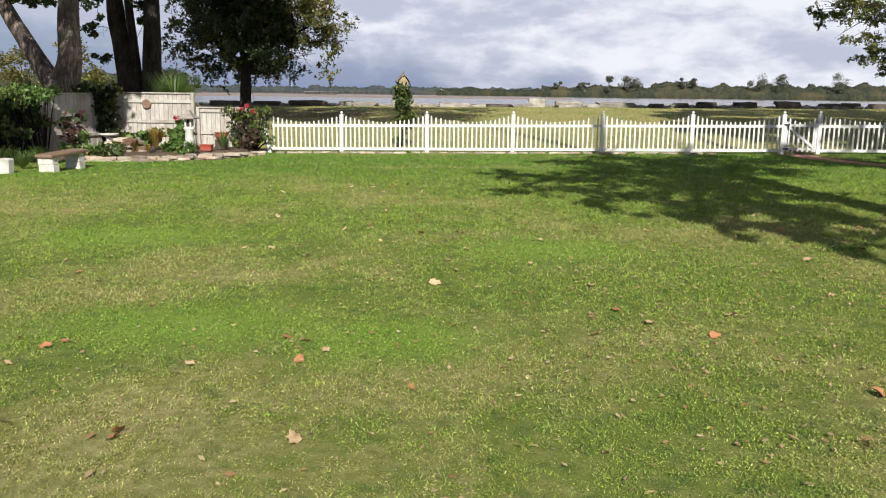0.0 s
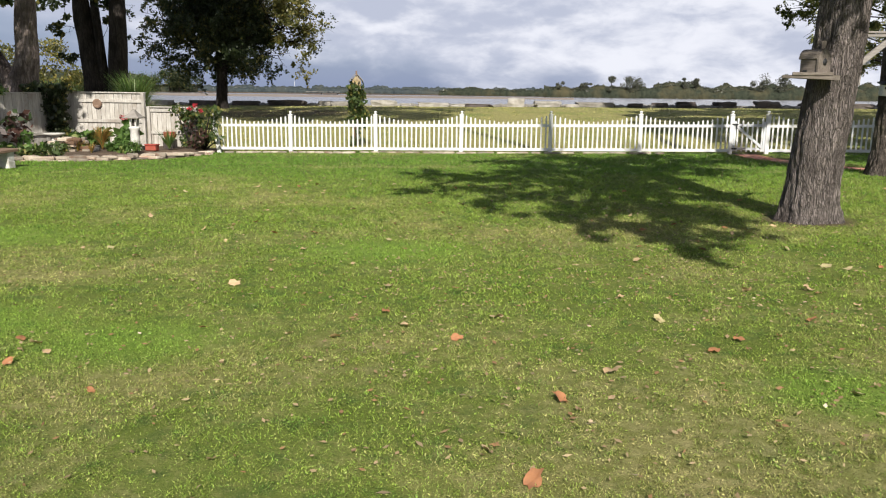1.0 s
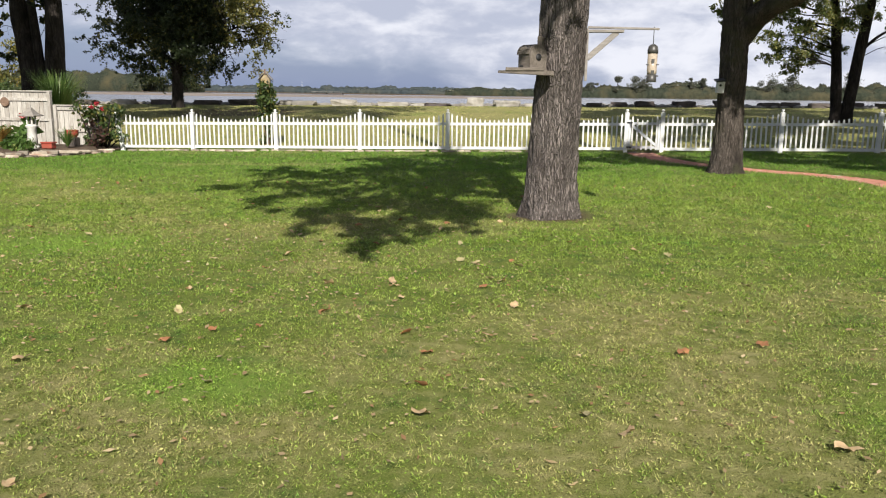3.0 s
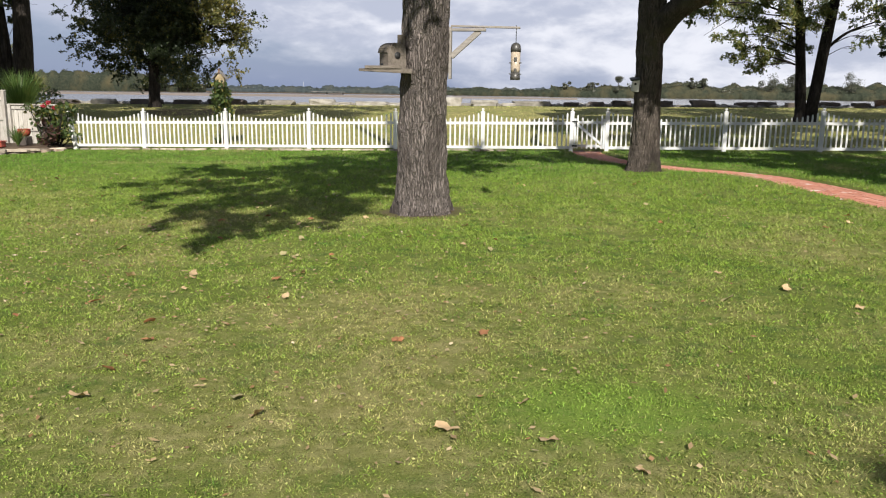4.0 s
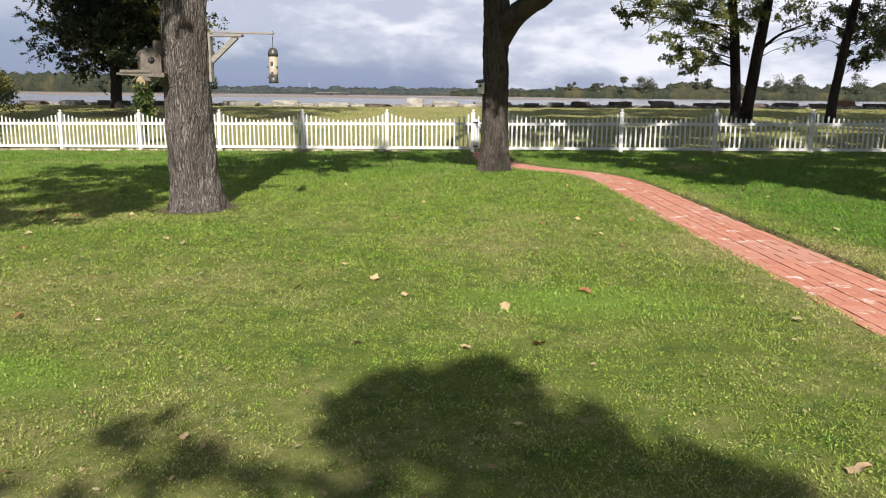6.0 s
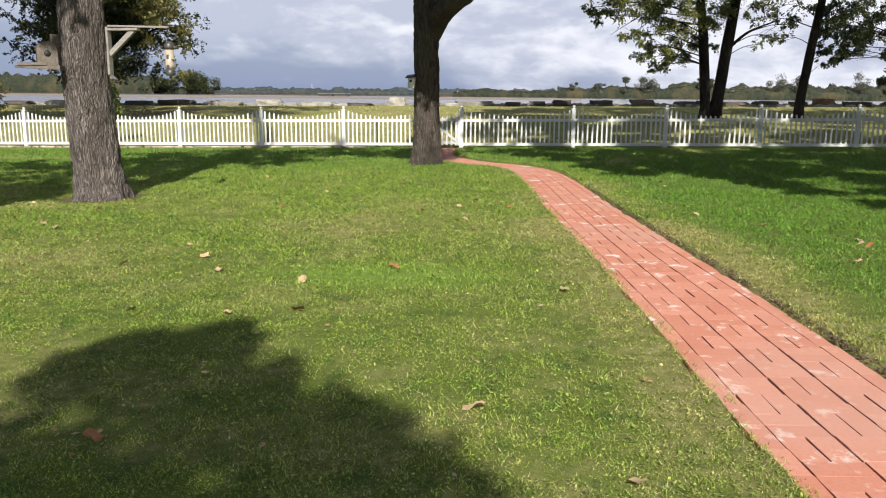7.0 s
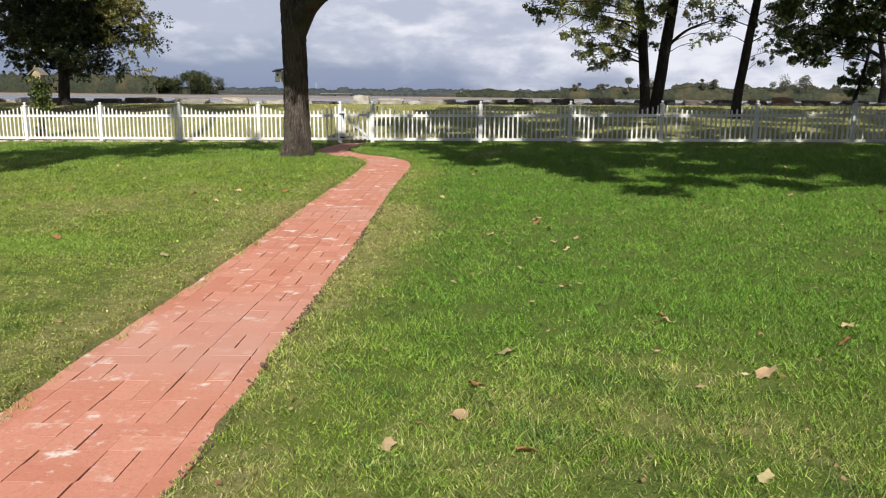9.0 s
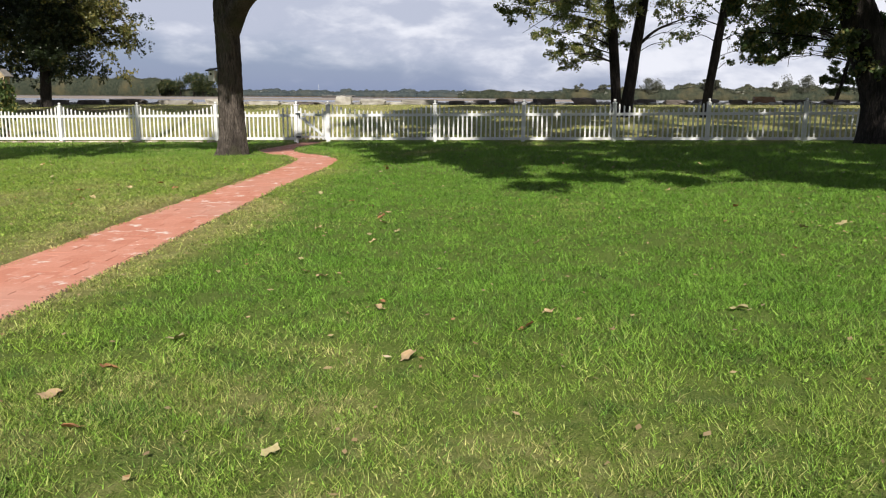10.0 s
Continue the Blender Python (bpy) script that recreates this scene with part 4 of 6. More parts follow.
# ---- the two shade trees on the lawn ----
def big_trunk(t, rows, bark, segs=140, rings=170, seed=0, ridge=0.019):
    """A thick trunk with furrowed bark worked into its mesh, flared at the foot."""
    p = spline(rows, rings)
    v, f = [], []
    for i, (x, y, z, r) in enumerate(p):
        for k in range(segs):
            a = 2 * math.pi * k / segs
            c, s = math.cos(a), math.sin(a)
            furrow = 1.2 * noise.noise((c * r * 26 + seed, s * r * 26, z * 5)) + 0.5 * noise.noise((c * r * 50, s * r * 50 + seed, z * 12)) + 0.8 * noise.noise((c * r * 7, s * r * 7, z * 2 + seed))
            root = max(0.0, 0.45 - z) / 0.45
            rr = r * (1 + 0.10 * root * root * math.sin(a * 5 + seed) + 0.04 * noise.noise((c * 1.2, s * 1.2 + seed, z))) + ridge * furrow
            v.append((x + rr * c, y + rr * s, z))
        if i:
            o = (i - 1) * segs
            f += [(o + k, o + (k + 1) % segs, o + segs + (k + 1) % segs, o + segs + k) for k in range(segs)]
    return part("trunk", data_mesh("trunk", v, f, bark, True), None, t)


def shade_tree(name, at, rows, limbs, clumps, label, seed, leaf_size, bark):
    rng_ = np.random.default_rng(seed)
    t = thing(name, at, label, "tree")
    big_trunk(t, rows, bark, seed=seed)
    for limb in limbs:
        p = spline(limb, 14)
        v, f = tube_arrays(p[:, :3], p[:, 3], 12, 0.2, seed)
        part("limb", data_mesh("limb", v, f, bark, True), None, t)
    part("crown", fast_mesh("crown", spray_leaves(clumps, leaf_size, rng_, 0.15), 4, leaves_mid), None, t)
    return t


def shade_for(foot, target, h, r, n):
    """A clump at height h whose shadow falls on the lawn at target."""
    k = h / SUN.z
    return ((target[0] + SUN.x * k - foot[0], target[1] + SUN.y * k - foot[1], h), r, n)


A = (9.93, -13.2, float(yard(9.93, -13.2)) - 0.05)
rng_a = np.random.default_rng(5)
a_clumps = [shade_for(A, p, h, r, int(n * (1.6 if p[1] > -9.9 else 1))) for p, h, r, n in [
    ((8.3, -14.3), 5.2, 0.45, 80), ((7.6, -13.7), 5.4, 0.6, 130), ((7.0, -13.0), 5.6, 0.5, 90), ((8.6, -13.4), 5.8, 0.7, 240), ((8.75, -12.3), 6.2, 0.6, 240), ((7.4, -12.2), 5.8, 0.7, 220),
    ((8.1, -11.2), 6.2, 0.85, 320), ((6.2, -11.8), 5.7, 0.45, 90), ((6.6, -10.4), 6.0, 0.8, 240), ((5.3, -10.2), 6.0, 0.55, 120), ((8.5, -9.8), 6.4, 0.8, 320), ((7.4, -9.0), 6.4, 0.9, 320), ((5.9, -8.4), 6.2, 0.8, 220),
    ((4.9, -7.4), 6.2, 0.6, 130), ((8.6, -7.6), 6.6, 1.0, 380), ((6.9, -6.8), 6.6, 0.9, 300), ((9.8, -6.0), 7.0, 1.0, 380), ((7.8, -5.2), 7.0, 1.0, 360), ((6.4, -3.8), 7.0, 0.9, 260), ((9.0, -3.4), 7.4, 1.1, 420), ((10.8, -3.6), 7.4, 0.9, 300), ((7.6, -2.0), 7.6, 1.0, 340), ((10.0, -1.5), 7.8, 1.0, 360), ((12.0, -2.2), 7.8, 0.9, 260), ((8.4, -15.3), 5.0, 0.2, 26)]] + [shade_for(A, (rng_a.uniform(-4.5, 2.8), rng_a.uniform(13.5, 25)), rng_a.uniform(17, 22), 1.3, 260) for _ in range(44)]
shade_tree("oak_tree", A, [(0.02, 0.31, -0.1, 0.42), (0.02, 0.30, 0.10, 0.345), (0.01, 0.26, 0.45, 0.29), (0.03, 0.15, 1.2, 0.265), (0.07, 0.04, 2.2, 0.252), (0.14, 0.02, 3.4, 0.245), (0.16, 0.0, 4.4, 0.23)],
           [[(0.16, 0, 4.2, 0.2), (-0.3, -2.2, 5.2, 0.15), (-0.8, -5.5, 5.6, 0.09), (-1.3, -8.5, 5.4, 0.03)],
            [(0.16, 0, 4.3, 0.18), (-1.6, -1.4, 5.4, 0.12), (-2.8, -4.0, 6.0, 0.07), (-3.3, -5.2, 6.1, 0.03)],
            [(0.16, 0, 4.3, 0.2), (0.3, 0.4, 6.0, 0.15), (-0.2, -1.0, 7.6, 0.06)],
            [(0.16, 0, 4.3, 0.21), (-0.5, 0.8, 10.0, 0.16), (-2.4, 2.5, 15.5, 0.10), (-4.5, 4.5, 19.5, 0.04)],
            [(0.16, 0, 4.3, 0.17), (1.6, 0.2, 6.2, 0.12), (3.2, 0.0, 7.8, 0.04)]],
           a_clumps, "big oak with a thick grey furrowed trunk, feeders fixed to it", 5, 0.15, bark_grey)

B = (13.22, -7.05, float(yard(13.22, -7.05)) - 0.05)
b_clumps = [shade_for(B, p, h, r, n) for p, h, r, n in [
    ((14.6, -1.5), 5.5, 0.9, 330), ((15.6, -3.6), 5.5, 0.9, 330), ((16.6, -6.0), 5.6, 0.9, 330), ((16.9, -8.2), 5.6, 0.6, 160), ((17.6, -3.0), 6.0, 1.0, 400), ((17.9, -6.4), 6.0, 1.0, 400), ((18.3, -9.6), 6.0, 0.7, 220), ((16.0, -1.2), 6.4, 0.9, 260),
    ((12.75, -4.7), 6.4, 0.65, 520), ((12.5, -3.3), 6.6, 0.8, 640), ((12.3, -1.6), 6.8, 0.9, 640), ((12.6, 0.5), 7.0, 0.7, 60),  ((13.6, 1.5), 7.0, 1.1, 110), ((15.5, 2.5), 7.5, 1.2, 200), ((18.0, 1.0), 7.5, 1.2, 110), ((13.5, 5.0), 8.5, 1.2, 460), ((16.5, 6.0), 9.0, 1.3, 500), ((12.0, 9.0), 10.0, 1.2, 420), ((15.0, 10.0), 10.5, 1.4, 520), ((18.0, 9.0), 10.0, 1.3, 480), ((14.0, 14.0), 12.0, 1.3, 460), ((17.5, 14.0), 12.0, 1.3, 460)] + [((13.6 + 1.5 * i, -0.4 + 1.7 * j + 0.5 * math.sin(i * 2.1 + j)), 7.2 + 0.5 * j, 0.95, 60) for i in range(4) for j in (0, 2)]]
shade_tree("maple_tree", B, [(-0.05, 0, -0.1, 0.36), (-0.03, 0, 0.15, 0.30), (-0.02, 0, 0.5, 0.26), (-0.02, 0, 1.2, 0.235), (-0.03, 0.0, 2.2, 0.23), (-0.02, 0.0, 2.8, 0.25), (-0.03, 0.0, 3.3, 0.22), (0.0, 0, 4.4, 0.19)],
           [[(0.0, 0, 2.40, 0.22), (0.28, -0.22, 2.82, 0.20), (0.58, -0.50, 3.02, 0.18), (0.84, -0.72, 3.16, 0.175), (0.95, -0.85, 3.5, 0.165), (1.2, -1.2, 4.6, 0.11), (3.0, -4.5, 5.8, 0.05)],
            [(0.15, 0, 4.2, 0.17), (-0.3, 0.6, 6.5, 0.14), (0.5, 0.2, 9.5, 0.09), (1.6, -1.5, 12.0, 0.03)],
            [(0.15, 0, 4.2, 0.15), (1.6, -3.0, 5.6, 0.10), (3.6, -6.8, 6.1, 0.03)]],
           b_clumps, "tree with a grey trunk and a forking limb beside the path", 8, 0.15, bark_mossy_shaded)

# trees whose crowns only reach the lawn as shade
D = (28.5, -17.0, float(yard(28.5, -17)) - 0.05)
d_clumps = []
rng_d = np.random.default_rng(79)
for sx_ in np.arange(15.6, 31, 1.15):
    low_y = np.interp(sx_, [15.6, 16.8, 18.3, 18.9, 19.4, 19.8, 20.7, 22.0, 22.8, 31], [-5.5, -8.4, -10.2, -12.0, -10.6, -12.8, -12.0, -11.0, -13.3, -15])
    for sy_ in np.arange(low_y + 0.55, 4.5, 1.2):
        if rng_d.random() < 0.97:
            d_clumps.append(shade_for(D, (sx_ + rng_d.normal() * 0.15, sy_ + rng_d.normal() * 0.15), 5.2 + 0.19 * (sy_ + 13), 0.72, 120 if -0.7 < sy_ < 2.3 else 200))
tree("elm_tree", D, [(0, 0, 0, 0.4), (0, 0, 2, 0.33), (-0.2, 0, 4.5, 0.28), (-0.6, -0.2, 7.5, 0.12)], d_clumps, bark_grey, leaves_mid, "spreading tree beside the lawn that shades the fence", 0.195, 11,
     [[(-0.1, 0, 3.6, 0.22), (-2.4, -1.5, 5.2, 0.15), (-5.5, -3.5, 5.8, 0.06)], [(-0.1, 0, 3.8, 0.2), (-2.6, 1.0, 5.8, 0.13), (-5.0, 0.5, 7.2, 0.05)]], fork_z=3.4)
E_ = (16.2, -29.5, float(yard(16.2, -29.5)) - 0.05)
e_clumps = [shade_for(E_, p, h, r, int(n * 0.5)) for p, h, r, n in [
    ((13.72, -19.12), 5.6, 0.40, 420), ((13.58, -19.0), 5.5, 0.24, 240), ((13.55, -19.32), 5.5, 0.28, 280), ((13.92, -18.80), 5.6, 0.26, 220), ((14.15, -19.36), 5.6, 0.42, 320), ((14.5, -19.62), 5.5, 0.40, 320), ((14.82, -20.0), 5.4, 0.36, 280), ((15.08, -20.4), 5.4, 0.36, 280), ((14.92, -19.76), 5.4, 0.22, 130), ((15.08, -20.02), 5.4, 0.22, 130), ((15.30, -20.32), 5.4, 0.24, 150), ((15.48, -20.68), 5.3, 0.28, 170), ((14.5, -20.3), 5.4, 0.5, 360), ((15.3, -20.8), 5.3, 0.36, 260), ((13.8, -19.95), 5.4, 0.55, 420), ((14.2, -20.7), 5.4, 0.6, 440), ((15.1, -21.1), 5.2, 0.5, 340), ((13.6, -21.0), 5.2, 0.6, 420), ((12.62, -19.38), 5.2, 0.07, 12), ((12.52, -19.52), 5.2, 0.08, 14), ((12.66, -19.62), 5.2, 0.06, 9), ((12.95, -19.66), 5.2, 0.08, 14), ((13.02, -19.82), 5.2, 0.08, 14), ((12.86, -19.9), 5.2, 0.08, 14), ((12.6, -20.4), 5.0, 0.28, 110), ((15.5, -21.9), 5.0, 0.7, 420), ((14, -22.0), 5.2, 0.9, 520)]]
tree("garden_tree", E_, [(0, 0, 0, 0.2), (0, 0, 1.5, 0.16), (-0.1, 0.2, 3.2, 0.13), (-0.3, 0.3, 5.2, 0.05)], e_clumps, bark_grey, leaves_mid, "small rounded garden tree that shades the lawn", 0.11, 12, fork_z=2.0, split=1)


G_ = (-12.5, -16.0, float(yard(-12.5, -16)) - 0.05)
rng_g = np.random.default_rng(73)
g_clumps = [shade_for(G_, (rng_g.uniform(-11, -6.9), rng_g.uniform(-6.5, 7)), rng_g.uniform(6, 8.5), 0.75, 330) for _ in range(30)] + [shade_for(G_, (rng_g.uniform(-13.5, -8.5), rng_g.uniform(8, 19)), rng_g.uniform(8, 11), 0.9, 330) for _ in range(26)] + [shade_for(G_, (rng_g.uniform(-9.5, -2.7), rng_g.uniform(13.5, 24.5)), rng_g.uniform(10, 12.5), 1.0, 300) for _ in range(40)]
tree("garden_maple", G_, [(0, 0, 0, 0.3), (0, 0, 2, 0.25), (0.2, 0, 4.5, 0.2), (0.6, 0.2, 7.5, 0.18), (1.2, 0.6, 11, 0.06)], g_clumps, bark_grey, leaves_mid, "leafy tree beside the garden that shades the board fence", 0.15, 13, fork_z=3.0)

# ---- trees behind the fence ----
def on_ground(x, y, sink=0.06):
    return (x, y, float(yard(x, y)) - sink)


rng_t = np.random.default_rng(31)
shore = on_ground(-10.4, 21.9)
# sunlight on the right of the crown is painted with yellower leaves
tree("shore_tree", shore, [(0, 0, 0, 0.44), (0, 0, 0.6, 0.33), (0.05, 0, 2.0, 0.29), (0.1, 0, 4.5, 0.25), (0.0, 0, 8.0, 0.10)],
     crown_clumps(rng_t, (0.5, 0, 5.2), (5.5, 4.6, 4.4), 210, 1.0, 350, floor=1.75, hollow=0.05), bark_dark, leaves_dark, "dense dark-green tree with a low wide crown near the lake", 0.088, 41,
     [[(0.05, 0, 2.2, 0.2), (1.6, 0.4, 3.6, 0.12), (3.6, 0.5, 4.6, 0.04)], [(0.05, 0, 2.3, 0.2), (-1.6, -0.4, 3.8, 0.12), (-3.4, 0.3, 5.0, 0.04)]], fork_z=1.8, spray=True, lit_part=(lambda c: c[0] + 0.25 * (c[2] - 4) > 3.0 and c[1] < 2.0, leaves_turning_or_lit))

TWIN = [(-5.0, 4.6, 0.35, 60), (-4.4, 4.3, 0.45, 110), (-4.1, 4.9, 0.5, 130), (-3.4, 4.1, 0.5, 150), (-3.2, 3.4, 0.4, 90), (-2.6, 3.0, 0.45, 120), (-2.5, 2.2, 0.28, 40), (-2.9, 2.6, 0.3, 50), (-2.0, 2.6, 0.45, 130), (-1.6, 3.3, 0.6, 220), (-2.3, 3.8, 0.6, 220), (-1.2, 2.7, 0.45, 130),
        (-1.0, 4.0, 0.7, 300), (-3.0, 4.8, 0.7, 260), (-1.8, 4.8, 0.8, 340), (-0.4, 3.3, 0.5, 170), (-0.2, 4.5, 0.6, 240), (0.7, 4.9, 0.5, 120), (1.7, 4.6, 0.5, 80), (2.2, 3.5, 0.35, 35), (1.6, 3.1, 0.3, 25), (3.0, 3.9, 0.4, 40), (-1.5, 6.4, 1.4, 500), (0.8, 6.5, 1.3, 420), (-3.6, 6.4, 1.2, 340), (-0.4, 8.0, 1.6, 500)]
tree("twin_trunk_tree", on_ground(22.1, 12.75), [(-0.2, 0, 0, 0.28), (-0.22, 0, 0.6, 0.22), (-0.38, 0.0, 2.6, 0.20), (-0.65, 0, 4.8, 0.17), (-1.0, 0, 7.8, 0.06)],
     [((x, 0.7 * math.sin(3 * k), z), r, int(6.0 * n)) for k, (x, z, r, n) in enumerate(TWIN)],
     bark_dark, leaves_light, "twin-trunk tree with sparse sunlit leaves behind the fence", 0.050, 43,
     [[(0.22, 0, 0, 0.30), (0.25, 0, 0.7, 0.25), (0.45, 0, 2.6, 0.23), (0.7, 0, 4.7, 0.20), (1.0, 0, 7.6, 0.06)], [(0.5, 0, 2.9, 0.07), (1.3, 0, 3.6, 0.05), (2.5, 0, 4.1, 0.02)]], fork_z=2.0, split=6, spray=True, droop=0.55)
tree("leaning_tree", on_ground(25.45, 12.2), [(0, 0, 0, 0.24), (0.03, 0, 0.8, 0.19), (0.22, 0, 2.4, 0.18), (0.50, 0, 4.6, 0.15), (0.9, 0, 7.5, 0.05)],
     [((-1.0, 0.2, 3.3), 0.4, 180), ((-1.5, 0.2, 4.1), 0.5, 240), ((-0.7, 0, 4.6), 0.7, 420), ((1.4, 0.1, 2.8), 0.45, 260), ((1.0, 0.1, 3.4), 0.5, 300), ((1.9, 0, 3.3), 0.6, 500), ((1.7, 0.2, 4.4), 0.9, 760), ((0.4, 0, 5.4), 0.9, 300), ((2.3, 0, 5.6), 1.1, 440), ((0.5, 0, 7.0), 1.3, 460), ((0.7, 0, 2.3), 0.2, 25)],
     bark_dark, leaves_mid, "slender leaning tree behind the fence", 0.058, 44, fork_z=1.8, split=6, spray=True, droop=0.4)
C_ = on_ground(27.15, -1.75)
rng_c = np.random.default_rng(71)
# foot of an unseen tree, added so that c_high can shade meadow, trunks and rocks
P_ = on_ground(38.0, -7.0)
c_high = [shade_for(P_, (rng_c.uniform(28.5, 38.5), rng_c.uniform(32.5, 39)), rng_c.uniform(12, 15), 1.2, 260) for _ in range(26)] + [shade_for(P_, (rng_c.uniform(12, 34), rng_c.uniform(3.2, 24)), rng_c.uniform(9.5, 13.5), 1.4, 300) for _ in range(76)] + [shade_for(P_, (22.2 - 0.26 * z + d_, 12.75 + 1.41 * z), 10.5 + 0.3 * z, 0.45, 150) for z in (0.4, 1.0, 1.6, 2.2, 2.8, 3.4, 4.0, 4.6) for d_ in (-0.4, 0.45)] + [shade_for(P_, (25.4 - 0.1 * z, 12.2 + 1.41 * z), 10.5 + 0.3 * z, 0.8, 260) for z in (0.4, 1.2, 2.0, 2.8, 3.6, 4.4, 5.2)] + [shade_for(P_, (12.5 + 1.15 * k, 28.8 + 0.9 * math.sin(k * 2.3)), 11 + math.sin(k), 1.25, 420) for k in range(24)]
CORNER = [(-3.4, 3.4, 0.4, 300), (-3.0, 2.7, 0.4, 300), (-2.8, 2.15, 0.28, 170), (-2.5, 3.1, 0.5, 420), (-1.9, 2.8, 0.5, 420), (-1.5, 3.4, 0.6, 520), (-1.2, 2.5, 0.4, 300), (-0.8, 3.2, 0.5, 420), (-0.3, 2.9, 0.5, 420), (-0.6, 2.1, 0.32, 190), (0.2, 2.5, 0.5, 420), (0.6, 3.2, 0.6, 420), (-2.0, 3.9, 0.7, 520), (-3.2, 4.2, 0.7, 420), (-4.6, 4.8, 0.7, 420), (-0.6, 4.4, 0.8, 520), (1.4, 4.0, 0.9, 500), (-2.6, 5.4, 1.1, 600), (-0.4, 6.0, 1.4, 600), (-1.8, 4.9, 0.8, 500)]
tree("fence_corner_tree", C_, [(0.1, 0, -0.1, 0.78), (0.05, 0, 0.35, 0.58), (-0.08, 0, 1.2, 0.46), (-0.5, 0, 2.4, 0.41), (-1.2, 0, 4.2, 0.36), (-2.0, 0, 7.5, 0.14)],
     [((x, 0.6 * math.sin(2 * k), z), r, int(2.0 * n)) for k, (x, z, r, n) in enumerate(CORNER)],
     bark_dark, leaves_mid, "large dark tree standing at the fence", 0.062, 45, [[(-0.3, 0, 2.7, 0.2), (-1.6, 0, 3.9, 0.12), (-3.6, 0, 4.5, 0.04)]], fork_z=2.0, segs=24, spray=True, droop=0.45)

# stays out of view; its clumps are placed only for the shadows they throw
tree("unseen_shade_tree", P_, [(0, 0, -0.1, 0.6), (0, 0, 2.0, 0.5), (-0.3, 0, 6.0, 0.4), (-1.0, 0, 11.0, 0.2)], c_high, bark_grey, leaves_mid, "unseen tall wide tree added to shade the lake bank", 0.26, 49,
     [[(-0.3, 0, 5.5, 0.3), (-6, 1, 9.0, 0.2), (-14, 3, 10.5, 0.1), (-20, 4, 11.0, 0.04)], [(-0.3, 0, 6.0, 0.3), (-5, 6, 9.5, 0.18), (-12, 12, 11.0, 0.05)]], fork_z=5.0, split=3)

# two leafy trees on the lake bank
BANK_A = [(31.88, 3.75, 0.36), (31.44, 4.5, 0.43), (32.44, 4.55, 0.43), (33.13, 4.39, 0.38), (31.1, 5.41, 0.54), (32.05, 5.41, 0.6), (32.99, 5.35, 0.6), (33.85, 5.14, 0.54), (31.44, 6.36, 0.66), (32.48, 6.36, 0.72), (33.53, 6.25, 0.72), (34.38, 6.04, 0.66), (30.48, 6.47, 0.48), (32.85, 6.88, 0.72)]
BANK_B = [(35.79, 2.62, 0.45), (36.11, 3.25, 0.5), (36.01, 2.06, 0.43), (35.58, 4.2, 0.45), (36.42, 4.48, 0.6), (37.17, 3.48, 0.5), (37.78, 2.35, 0.5), (36.19, 5.7, 0.69), (37.33, 5.04, 0.69), (35.86, 6.8, 0.69), (37.06, 6.58, 0.75), (38.06, 3.71, 0.57), (37.89, 5.81, 0.69), (36.83, 2.57, 0.28)]
tree("bank_tree", on_ground(37.0, 28.5), [(0, 0, 0, 0.22), (0.05, 0, 1.5, 0.17), (-0.3, 0, 3.4, 0.14), (-0.9, 0, 6.0, 0.07)],
     [((x - 37.0, 0.5 * math.sin(3 * k), z - 1.0), r * 1.1, 640) for k, (x, z, r) in enumerate(BANK_A)],
     bark_dark, leaves_dark, "leafy dark-green tree hanging over the lake bank", 0.075, 51, [[(-0.2, 0, 2.8, 0.12), (-2.6, 0, 4.2, 0.06), (-5.0, 0, 4.8, 0.02)]], fork_z=2.2, split=5, spray=True)
tree("bank_tree", (36.2, 31.0, -0.4), [(0, 0, -0.1, 0.2), (0.1, 0, 1.5, 0.14), (0.5, 0, 3.2, 0.11), (1.0, 0, 6.5, 0.05)],
     [((x - 36.2, 0.5 * math.sin(2 * k), z + 0.4), r * 1.1, 760) for k, (x, z, r) in enumerate(BANK_B)],
     bark_dark, leaves_mid, "bushy green tree at the water's edge", 0.075, 52, fork_z=1.0, split=5, spray=True)

# ---- trees behind the board fence ----
tree("forked_tree", on_ground(-10.4, 3.6, 0.25), [(-0.1, 0, 0, 0.62), (-0.08, 0, 1.0, 0.58), (0.02, 0, 1.9, 0.56), (0.22, 0, 2.6, 0.42), (0.36, 0, 3.3, 0.36), (0.42, 0, 4.6, 0.34), (0.5, 0, 7.0, 0.2)],
     [((-1.2, 0.4, 5.0), 0.5, 120), ((-0.4, 0.4, 5.0), 0.45, 100), ((0.8, 0.3, 7.0), 1.4, 400), ((-2.6, 0.3, 7.5), 1.4, 400)] + crown_clumps(rng_t, (1.0, 0.2, 8.2), (3.4, 1.8, 1.6), 30, 0.9, 330),
     bark_pale, leaves_mid, "forked tree with pale peeling bark behind the board fence", 0.13, 46,
     [[(-0.1, 0, 1.7, 0.40), (-0.5, 0, 2.5, 0.33), (-1.05, 0, 3.4, 0.29), (-1.8, 0, 4.7, 0.25), (-2.6, 0, 6.8, 0.14)]], fork_z=4.5, segs=20)
